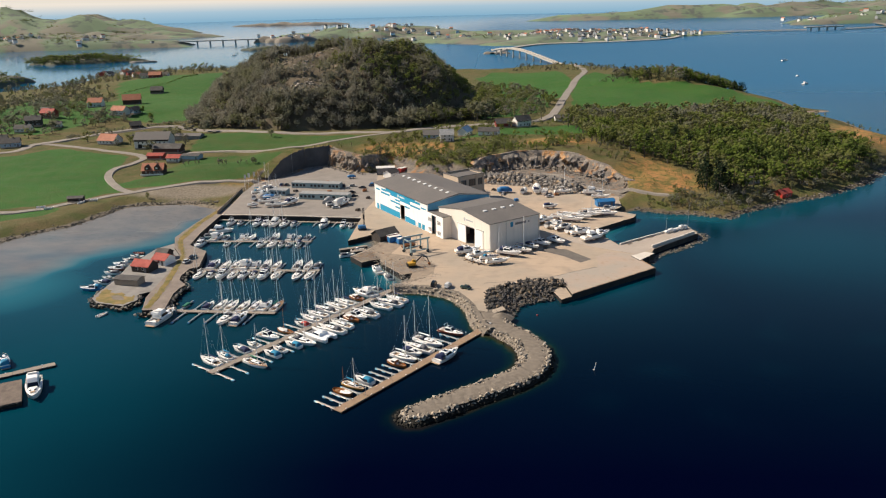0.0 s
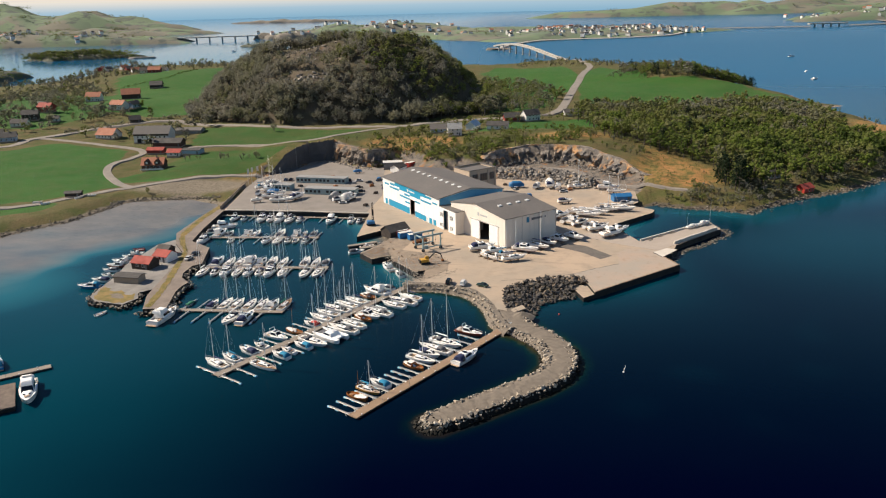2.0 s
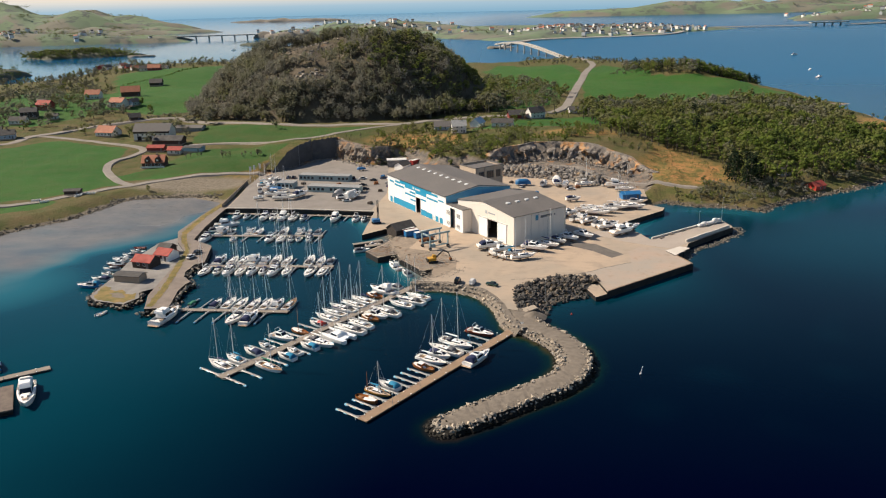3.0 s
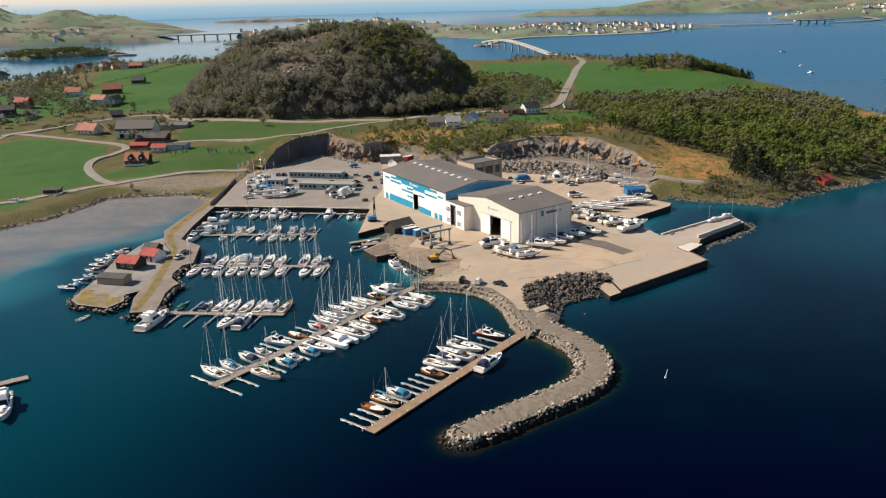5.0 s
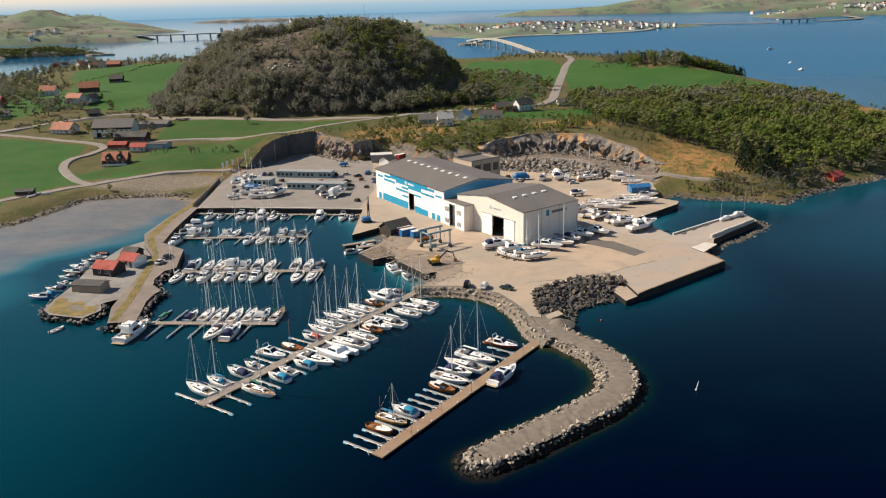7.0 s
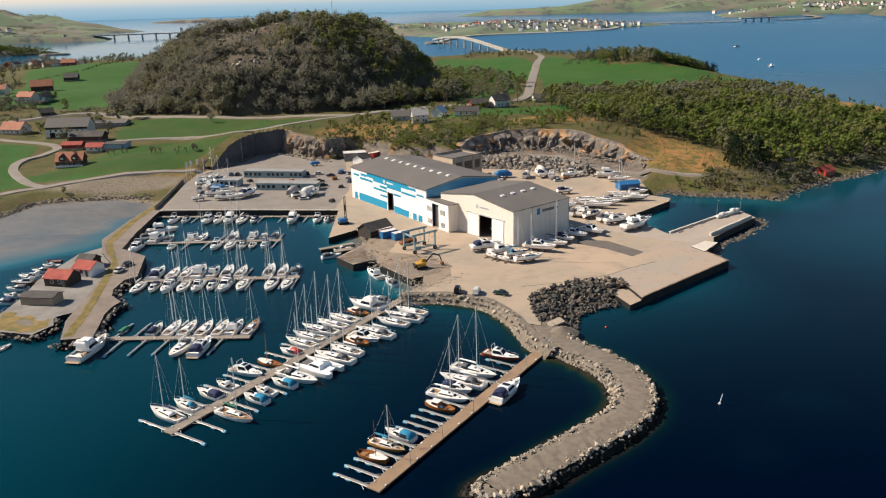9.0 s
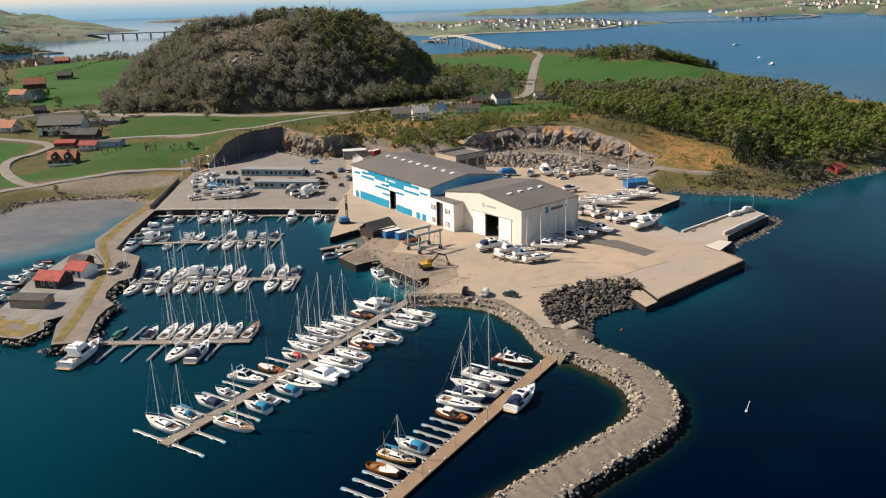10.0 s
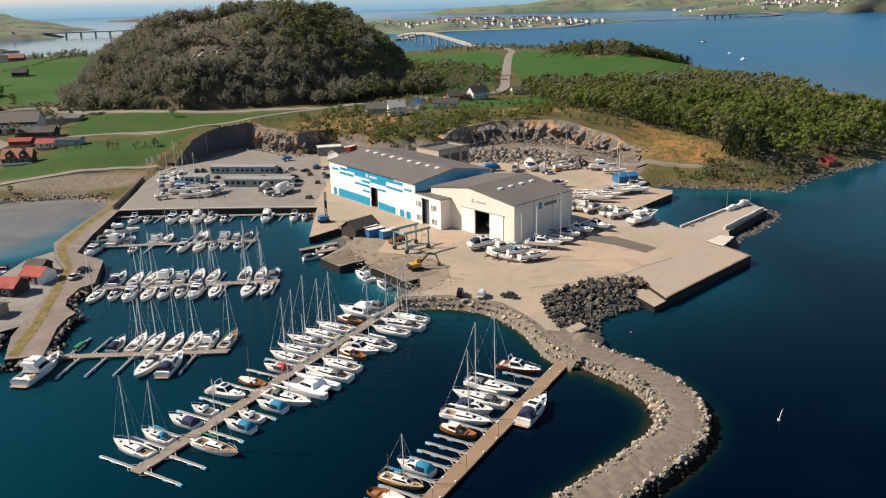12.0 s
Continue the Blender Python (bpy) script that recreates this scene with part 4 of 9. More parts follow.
BRIGHT_HULL = surface("bright_blue_hull", (0.015, 0.22, 0.50), (0.012, 0.18, 0.42), 1.5, 0.3, bump=0)
MAHOGANY = surface("mahogany_hull", (0.30, 0.065, 0.03), (0.22, 0.05, 0.025), 1.5, 0.35, bump=0.05)
DECK_CREAM = surface("cream_deck", (0.82, 0.79, 0.73), (0.76, 0.72, 0.66), 1.5, 0.7, bump=0.1)
TEAK = surface("teak", (0.33, 0.19, 0.09), (0.25, 0.14, 0.07), 1.0, 0.7, bump=0.2)
VARNISH = surface("varnished_wood", (0.42, 0.15, 0.035), (0.32, 0.11, 0.03), 1.2, 0.3, bump=0.1)
YELLOW_PAINT = surface("yellow_paint", (0.68, 0.34, 0.06), (0.60, 0.29, 0.055), 1.5, 0.35, bump=0)
RED_PAINT = surface("red_paint", (0.55, 0.05, 0.035), (0.42, 0.045, 0.03), 1.5, 0.45, bump=0.05)
NAVY = surface("navy_canvas", (0.012, 0.02, 0.07), (0.02, 0.03, 0.09), 1.0, 0.85, bump=0.2)
TEAL_CANVAS = surface("blue_canvas", (0.015, 0.24, 0.40), (0.012, 0.18, 0.33), 1.0, 0.85, bump=0.2)
GREY_CANVAS = surface("grey_canvas", (0.10, 0.10, 0.11), (0.14, 0.14, 0.15), 1.0, 0.85, bump=0.2)
GREEN_CANVAS = surface("green_canvas", (0.03, 0.20, 0.11), (0.02, 0.15, 0.09), 1.0, 0.85, bump=0.2)
ALUMINIUM = surface("aluminium", (0.62, 0.60, 0.57), (0.5, 0.49, 0.47), 1.0, 0.4, metal=0.6, bump=0)
BOAT_GLASS = surface("tinted_glass", (0.015, 0.02, 0.03), None, 1, 0.08, bump=0)
ANTIFOUL = surface("antifouling", (0.10, 0.025, 0.02), (0.02, 0.03, 0.07), 2, 0.8, bump=0.1)
RUBBER = surface("black_rubber", (0.02, 0.02, 0.02), None, 1, 0.8, bump=0.1)


def hull_shape(s, length, beam, free, kind):
    """Half beam and sheer height at s, from stern 0 to bow 1."""
    if kind == "sail":
        half = beam / 2 * (0.68 + 1.05 * s - 0.95 * s * s) * (1 - s ** 3.2) ** 0.75 / 0.93
    elif kind == "double":
        half = beam / 2 * max(0.02, math.sin(math.pi * min(max(0.06 + 0.9 * s, 0), 1))) ** 0.6
    else:
        half = beam / 2 * (0.9 + 0.25 * s - 0.15 * s * s) * (1 - s ** 3.6) ** 0.8
    sheer = free * (0.86 + 0.12 * (1 - s) ** 2 + 0.36 * s * s)
    return max(half, 0.02), sheer


def hull_mesh(length, beam, free, kind):
    bm = bmesh.new()
    rows = []
    for i in range(11):
        s = i / 10
        half, sheer = hull_shape(s, length, beam, free, kind)
        x = length * (s - 0.5) * (1.0 if i < 10 else 1.02)
        flare = 0.88 if kind != "sail" else 0.94
        low = -0.45 * (1 - s ** 4)
        ring = [(half, sheer), (half * flare, 0.12), (half * 0.62, low * 0.75), (0, low), (-half * 0.62, low * 0.75), (-half * flare, 0.12), (-half, sheer)]
        rows.append([bm.verts.new((x - (0.12 * length * s ** 6 if z < 0.2 and kind != "double" else 0), y, z)) for y, z in ring])
    for a, b in zip(rows, rows[1:]):
        for k in range(6):
            f = bm.faces.new((a[k], a[k + 1], b[k + 1], b[k]))
            f.smooth, f.material_index = True, 1 if k in (1, 2, 3, 4) else 0
    bm.faces.new(rows[0])
    bmesh.ops.recalc_face_normals(bm, faces=bm.faces)
    return bm


def deck_mesh(length, beam, free, kind, s0, s1, drop, inset=0.97):
    bm = bmesh.new()
    rows = []
    n = 8
    for i in range(n + 1):
        s = s0 + (s1 - s0) * i / n
        half, sheer = hull_shape(s, length, beam, free, kind)
        x = length * (s - 0.5)
        rows.append([bm.verts.new((x, half * inset, sheer - drop)), bm.verts.new((x, 0, sheer - drop + (0.06 if drop < 0.2 else 0))), bm.verts.new((x, -half * inset, sheer - drop))])
    for a, b in zip(rows, rows[1:]):
        for k in range(2):
            bm.faces.new((a[k], a[k + 1], b[k + 1], b[k]))
    ends = bmesh.ops.extrude_face_region(bm, geom=list(bm.faces))
    for v in ends["geom"]:
        if isinstance(v, bmesh.types.BMVert):
            v.co.z -= 0.06
    bmesh.ops.recalc_face_normals(bm, faces=bm.faces)
    return bm


def house_mesh(x0, x1, w0, w1, z0, z1, front, back, tuck):
    """A cabin: raked front and back, walls that lean in."""
    bm = bmesh.new()
    low = [bm.verts.new(p) for p in ((x0, w0, z0), (x1, w1, z0), (x1, -w1, z0), (x0, -w0, z0))]
    high = [bm.verts.new(p) for p in ((x0 + back, w0 - tuck, z1), (x1 - front, w1 - tuck, z1), (x1 - front, -w1 + tuck, z1), (x0 + back, -w0 + tuck, z1))]
    bm.faces.new(high)
    for k in range(4):
        bm.faces.new((low[k], low[(k + 1) % 4], high[(k + 1) % 4], high[k]))
    bmesh.ops.recalc_face_normals(bm, faces=bm.faces)
    top = [e for e in bm.edges if all(v in high for v in e.verts)]
    bmesh.ops.bevel(bm, geom=top, offset=min(0.12, 0.3 * (z1 - z0)), segments=2, affect="EDGES")
    return bm


def pane_mesh(corners, push):
    """A thin pane on four corners, set proud along push."""
    bm = bmesh.new()
    p = [Vector(c) for c in corners]
    a = [bm.verts.new(q) for q in p]
    b = [bm.verts.new(q + Vector(push)) for q in p]
    bm.faces.new(b)
    for k in range(4):
        bm.faces.new((a[k], a[(k + 1) % 4], b[(k + 1) % 4], b[k]))
    bmesh.ops.recalc_face_normals(bm, faces=bm.faces)
    return bm


def cabin_parts(boat, parent_name, x0, x1, w0, w1, z0, z1, front, back, tuck, material):
    body = part(parent_name, house_mesh(x0, x1, w0, w1, z0, z1, front, back, tuck), material, boat)
    h = z1 - z0
    a, b = 0.30, 0.80
    for sign in (1, -1):
        def side(x, k):
            w = w0 + (w1 - w0) * (x - x0) / (x1 - x0)
            return (x, sign * (w - tuck * k + 0.005), z0 + h * k)
        part("side_window", pane_mesh((side(x0 + back + 0.15, a), side(x1 - front * a - 0.25, a), side(x1 - front * b - 0.25, b), side(x0 + back + 0.15, b)), (0, sign * 0.02, 0.0)), BOAT_GLASS, body, "dark side window")

    def ahead(y, k):
        return (x1 - front * k + 0.005, y * (w1 - tuck * k - 0.1), z0 + h * k)
    part("windscreen", pane_mesh((ahead(-1, 0.25), ahead(1, 0.25), ahead(1, 0.88), ahead(-1, 0.88)), (0.02, 0, 0.015)), BOAT_GLASS, body, "dark raked windscreen")
    return body


def hood_mesh(x0, x1, w, z0, z1, clear=False):
    """An arched canvas hood with sloping ends, with clear side panels if asked."""
    bm = bmesh.new()
    rows = []
    for x, k in ((x0, 0.72), (x0 + 0.25 * (x1 - x0), 1.0), (x0 + 0.75 * (x1 - x0), 0.98), (x1, 0.45)):
        rows.append([bm.verts.new((x, w * math.cos(math.pi * j / 6), z0 + (z1 - z0) * k * math.sin(math.pi * j / 6) ** 0.6)) for j in range(7)])
    for a, b in zip(rows, rows[1:]):
        for j in range(6):
            f = bm.faces.new((a[j], a[j + 1], b[j + 1], b[j]))
            f.smooth = True
            if clear and (a is rows[2] and 0 < j < 5 or a is not rows[0] and j in (0, 5)):
                f.material_index = 1
    bm.faces.new(rows[0])
    bm.faces.new(rows[-1][::-1])
    bmesh.ops.recalc_face_normals(bm, faces=bm.faces)
    return bm


def tube(points, radius, bm=None):
    """One bent rail along points."""
    bm = bm or bmesh.new()
    rows = []
    for i, p in enumerate(points):
        d = (points[min(i + 1, len(points) - 1)] - points[max(i - 1, 0)]).normalized()
        u = d.cross(Vector((0.3, 0.2, 1))).normalized()
        w = d.cross(u)
        rows.append([bm.verts.new(p + radius * (u * math.cos(a) + w * math.sin(a))) for a in (0, 1.57, 3.14, 4.71)])
    for a, b in zip(rows, rows[1:]):
        for k in range(4):
            bm.faces.new((a[k], a[(k + 1) % 4], b[(k + 1) % 4], b[k]))
    return bm


def rail_mesh(length, beam, free, kind, s0=0.62):
    port = []
    for i in range(6):
        s = s0 + (0.985 - s0) * i / 5
        half, sheer = hull_shape(s, length, beam, free, kind)
        port.append(Vector((length * (s - 0.5), half * 0.95, sheer + (0.55 if i else 0.0))))
    return tube(port + [Vector((p.x, -p.y, p.z)) for p in port[::-1]], 0.028)


def build_sail(boat, length=10.5, beam=3.3, free=1.15, hull=None, cover=None, hood=None, deck=None, tall=1.25, rigged=True):
    kind, free = "sail", 0.84 * free
    part("hull", hull_mesh(length, beam, free, kind), [hull or GEL, ANTIFOUL], boat)
    part("deck", deck_mesh(length, beam, free, kind, 0.30, 0.995, 0.05), deck or DECK_CREAM, boat)
    part("cockpit_floor", deck_mesh(length, beam, free, kind, 0.02, 0.32, 0.5, 0.8), deck or PALE_TEAK, boat)
    for sign in (1, -1):
        part("cockpit_bench", box(-0.41 * length, sign * 0.27 * beam - 0.3, free * 0.42, -0.21 * length, sign * 0.27 * beam + 0.3, free * 0.80, bevel=0.04), PALE_TEAK if deck is None else deck, boat, "weathered teak cockpit bench")
        part("locker_lid", box(-0.44 * length, sign * 0.36 * beam - 0.12, free * 0.86, -0.2 * length, sign * 0.36 * beam + 0.12, free * 1.06, bevel=0.05), GEL, boat)
    wheel = [Vector((-0.36 * length, 0.55 * math.cos(0.5236 * k), free * 0.95 + 0.25 + 0.55 * math.sin(0.5236 * k))) for k in range(13)]
    part("steering_wheel", tube(wheel, 0.035), RUBBER, boat)
    for x, w in ((0.30, 0.26), (0.37, 0.2)):
        part("deck_hatch", box(x * length - w, -w, free * 0.92, x * length + w, w, free * 1.06 + 0.06, bevel=0.02), BOAT_GLASS, boat, "smoked deck hatch")
    part("roof_hatch", box(0.0, -0.3, free * 0.86 + 0.5, 0.6, 0.3, free * 0.86 + 0.6, bevel=0.02), BOAT_GLASS, boat, "smoked roof hatch")
    part("pushpit", tube([Vector((-0.30 * length, 0.42 * beam, free * 0.95)), Vector((-0.33 * length, 0.42 * beam, free + 0.6)), Vector((-0.485 * length, 0.36 * beam, free + 0.65)), Vector((-0.485 * length, -0.36 * beam, free + 0.65)), Vector((-0.33 * length, -0.42 * beam, free + 0.6)), Vector((-0.30 * length, -0.42 * beam, free * 0.95))], 0.03), ALUMINIUM, boat)
    part("stern_bench", box(-0.47 * length, -0.3 * beam, free * 0.4, -0.42 * length, 0.3 * beam, free * 0.95, bevel=0.05), DECK_CREAM, boat)
    cabin_parts(boat, "coachroof", -0.2 * length, 0.22 * length, 0.30 * beam, 0.20 * beam, free * 0.86, free * 0.86 + 0.55, 0.9, 0.1, 0.18, GEL)
    if rigged:
        part("mast", rod((0.06 * length, 0, free), (0.05 * length, 0, tall * length + free), 0.11, 0.08), MAST_WHITE, boat)
        boom_z = free + 1.55
        part("boom", rod((0.05 * length, 0, boom_z), (-0.36 * length, 0, boom_z + 0.1), 0.07), ALUMINIUM, boat)
        part("sail_cover", rod((0.03 * length, 0, boom_z + 0.2), (-0.33 * length, 0, boom_z + 0.2), 0.26, 0.14, 8), cover or NAVY, boat, "furled sail under a cover")
        top = (0.05 * length, 0, tall * length + free)
        bm = bmesh.new()
        rod((0.49 * length, 0, free * 1.2), top, 0.035, sides=4, bm=bm)
        rod((-0.48 * length, 0, free), top, 0.011, sides=3, bm=bm)
        for sign in (1, -1):
            rod((0.03 * length, sign * 0.46 * beam, free), (0.05 * length, sign * 0.8, 0.62 * tall * length + free), 0.011, sides=3, bm=bm)
            rod((0.05 * length, sign * 0.8, 0.62 * tall * length + free), top, 0.011, sides=3, bm=bm)
        part("rigging", bm, MAST_WHITE, boat, "thin wire stays and a furled foresail")
        for k in (0.36, 0.62):
            part("spreader", rod((0.05 * length, -0.8, k * tall * length + free), (0.05 * length, 0.8, k * tall * length + free), 0.03, sides=4), ALUMINIUM, boat)
    if hood:
        part("spray_hood", hood_mesh(-0.29 * length, -0.10 * length, 0.31 * beam, free * 0.85, free * 0.86 + 1.05, True), [hood, BOAT_GLASS], boat, "canvas spray hood")
    part("pulpit", rail_mesh(length, beam, free, kind), ALUMINIUM, boat)


def build_motor(boat, length=8.0, beam=2.9, free=1.15, hull=None, hood=None):
    kind, free = "motor", 0.88 * free
    part("hull", hull_mesh(length, beam, free, kind), [hull or GEL, ANTIFOUL], boat)
    part("deck", deck_mesh(length, beam, free, kind, 0.42, 0.99, 0.05), DECK_CREAM if hull is None else GEL, boat)
    part("cockpit_floor", deck_mesh(length, beam, free, kind, 0.03, 0.44, 0.55, 0.85), DECK_CREAM, boat)
    part("stern_bench", box(-0.47 * length, -0.36 * beam, free * 0.4, -0.40 * length, 0.36 * beam, free * 0.9, bevel=0.06), DECK_CREAM, boat)
    cabin_parts(boat, "cabin", -0.10 * length, 0.27 * length, 0.40 * beam, 0.24 * beam, free * 0.9, free * 0.9 + 0.85, 1.3, 0.05, 0.16, GEL)
    part("helm_seat", box(-0.20 * length, -0.3 * beam, free * 0.45, -0.14 * length, -0.06 * beam, free * 0.9 + 0.25, bevel=0.06), CUSHION, boat, "tan helm seat")
    part("sun_pad", box(0.28 * length, -0.16 * beam, free * 0.98, 0.38 * length, 0.16 * beam, free * 1.14, bevel=0.05), CUSHION if hood is None else DECK_CREAM, boat)
    part("roof_hatch", box(0.02 * length, -0.28, free * 0.9 + 0.82, 0.02 * length + 0.5, 0.28, free * 0.9 + 0.9, bevel=0.02), BOAT_GLASS, boat, "smoked roof hatch")
    if hood:
        part("canopy", hood_mesh(-0.45 * length, 0.02 * length, 0.41 * beam, free * 0.78, free * 0.9 + 1.15, True), [hood, BOAT_GLASS], boat, "canvas cockpit canopy")
    part("pulpit", rail_mesh(length, beam, free, kind), ALUMINIUM, boat)


def build_cruiser(boat, length=11.0, beam=3.7, free=1.4, hood=None, fly=False, hull=None):
    kind, free = "motor", 0.86 * free
    part("hull", hull_mesh(length, beam, free, kind), [hull or GEL, ANTIFOUL], boat)
    part("deck", deck_mesh(length, beam, free, kind, 0.30, 0.99, 0.05), GEL, boat)
    part("cockpit_floor", deck_mesh(length, beam, free, kind, 0.04, 0.32, 0.55, 0.88), DECK_CREAM, boat)
    part("swim_platform", box(-0.56 * length, -0.4 * beam, 0.3, -0.49 * length, 0.4 * beam, 0.42, bevel=0.04), PALE_TEAK, boat)
    part("stern_bench", box(-0.46 * length, -0.36 * beam, free * 0.5, -0.40 * length, 0.36 * beam, free * 1.0, bevel=0.06), DECK_CREAM, boat)
    part("foredeck_cabin", house_mesh(0.05 * length, 0.40 * length, 0.34 * beam, 0.12 * beam, free * 0.95, free * 0.95 + 0.5, 0.8, 0.1, 0.2), GEL, boat)
    cabin_parts(boat, "wheelhouse", -0.22 * length, 0.16 * length, 0.40 * beam, 0.34 * beam, free * 0.9, free * 0.9 + 1.45, 1.5, 0.2, 0.22, GEL)
    for k in (-0.55, 0.55):
        part("deck_hatch", box(0.24 * length, k - 0.25, free * 0.95 + 0.46, 0.24 * length + 0.5, k + 0.25, free * 0.95 + 0.54, bevel=0.03), BOAT_GLASS, boat)
    part("roof_hatch", box(-0.12 * length, -0.22 * beam, free * 0.9 + 1.42, -0.02 * length, 0.22 * beam, free * 0.9 + 1.5, bevel=0.02), BOAT_GLASS, boat, "smoked sliding roof hatch")
    part("sofa", box(-0.36 * length, -0.34 * beam, free * 0.5, -0.25 * length, -0.16 * beam, free * 1.0, bevel=0.05), CUSHION, boat, "tan cockpit sofa")
    part("sun_pad", box(0.30 * length, -0.14 * beam, free * 0.95 + 0.38, 0.37 * length, 0.14 * beam, free * 0.95 + 0.5, bevel=0.05), DECK_CREAM if hood else CUSHION if fly else DECK_CREAM, boat)
    if hood:
        part("canopy", hood_mesh(-0.40 * length, -0.12 * length, 0.39 * beam, free * 0.85, free * 0.9 + 1.5, True), [hood, BOAT_GLASS], boat, "canvas aft canopy")
    if fly:
        top = free * 0.9 + 1.45
        part("flybridge", house_mesh(-0.28 * length, 0.06 * length, 0.36 * beam, 0.28 * beam, top, top + 0.75, 0.7, 0.1, 0.1), GEL, boat)
        part("flybridge_seat", box(-0.24 * length, -0.25 * beam, top + 0.75, -0.18 * length, 0.25 * beam, top + 1.1, bevel=0.06), DECK_CREAM, boat)
    bm = bmesh.new()
    z = free * 0.9 + 1.5
    rod((-0.2 * length, -0.32 * beam, free), (-0.24 * length, -0.28 * beam, z + 0.7), 0.06, sides=5, bm=bm)
    rod((-0.2 * length, 0.32 * beam, free), (-0.24 * length, 0.28 * beam, z + 0.7), 0.06, sides=5, bm=bm)
    rod((-0.24 * length, -0.28 * beam, z + 0.7), (-0.24 * length, 0.28 * beam, z + 0.7), 0.07, sides=5, bm=bm)
    part("radar_arch", bm, GEL, boat)
    part("pulpit", rail_mesh(length, beam, free, kind, 0.45), ALUMINIUM, boat)


def build_wooden(boat, length=7.2, beam=2.5, free=0.95, cabin=True, hull=None, mast=False):
    kind = "double"
    part("hull", hull_mesh(length, beam, free, kind), [hull or VARNISH, ANTIFOUL], boat)
    part("deck", deck_mesh(length, beam, free, kind, 0.5, 0.97, 0.05), DECK_CREAM, boat)
    part("floor", deck_mesh(length, beam, free, kind, 0.08, 0.52, 0.5, 0.85), TEAK, boat)
    part("thwart", box(-0.25 * length, -0.36 * beam, free * 0.6, -0.20 * length, 0.36 * beam, free * 0.66, bevel=0.02), VARNISH, boat)
    part("engine_box", box(-0.1 * length, -0.3, free * 0.3, 0.0, 0.3, free * 0.85, bevel=0.05), GEL, boat)
    if cabin:
        cabin_parts(boat, "cabin", 0.0, 0.26 * length, 0.34 * beam, 0.26 * beam, free * 0.85, free * 0.85 + 0.9, 0.25, 0.0, 0.08, GEL if hull else VARNISH)
        part("roof", box(-0.02 * length, -0.34 * beam, free * 0.85 + 0.9, 0.25 * length, 0.34 * beam, free * 0.85 + 0.97, bevel=0.03), DECK_CREAM, boat)
    if mast:
        part("mast", rod((0.1 * length, 0, free), (0.08 * length, 0, 1.2 * length), 0.07, 0.05), VARNISH, boat)


def build_dinghy(boat, length=4.8, beam=1.8, free=0.6, hull=None, cover=None):
    part("hull", hull_mesh(length, beam, free, "motor"), [hull or GEL, hull or GEL], boat)
    if cover:
        part("cover", hood_mesh(-0.44 * length, 0.42 * length, 0.46 * beam, free * 0.8, free + 0.5), cover, boat, "taut boat cover")
    else:
        part("floor", deck_mesh(length, beam, free, "motor", 0.05, 0.9, 0.35, 0.85), DECK_CREAM, boat)
        for x in (-0.2, 0.15):
            part("thwart", box(x * length - 0.15, -0.42 * beam, free * 0.7, x * length + 0.15, 0.42 * beam, free * 0.78, bevel=0.02), TEAK, boat)
    part("outboard", box(-0.54 * length, -0.15, 0.1, -0.50 * length, 0.15, free + 0.45, bevel=0.05), RUBBER, boat, "dark outboard motor")


def build_catamaran(boat, length=11.4, beam=6.0, free=1.25):
    for sign in (1, -1):
        ob = part("hull", hull_mesh(length, 1.9, free, "sail"), [GEL, ANTIFOUL], boat)
        ob.location.y = sign * beam * 0.36
        cap = part("side_deck", deck_mesh(length, 1.9, free, "sail", 0.0, 0.99, 0.03), GEL, ob)
    part("bridge_deck", box(-0.42 * length, -0.36 * beam, 0.75, 0.18 * length, 0.36 * beam, free, bevel=0.1), GEL, boat)
    cabin_parts(boat, "saloon", -0.22 * length, 0.2 * length, 0.36 * beam, 0.28 * beam, free, free + 0.95, 1.5, 0.5, 0.5, GEL)
    part("net", box(0.18 * length, -0.3 * beam, free - 0.25, 0.40 * length, 0.3 * beam, free - 0.2), GREY_CANVAS, boat)
    part("mast", rod((0.06 * length, 0, free + 1.1), (0.05 * length, 0, 16.5), 0.12, 0.08), MAST_WHITE, boat)
    part("boom", rod((0.05 * length, 0, free + 2.2), (-0.36 * length, 0, free + 2.3), 0.08), ALUMINIUM, boat)
    part("sail_cover", rod((0.03 * length, 0, free + 2.4), (-0.33 * length, 0, free + 2.4), 0.3, 0.15, 8), GEL, boat)


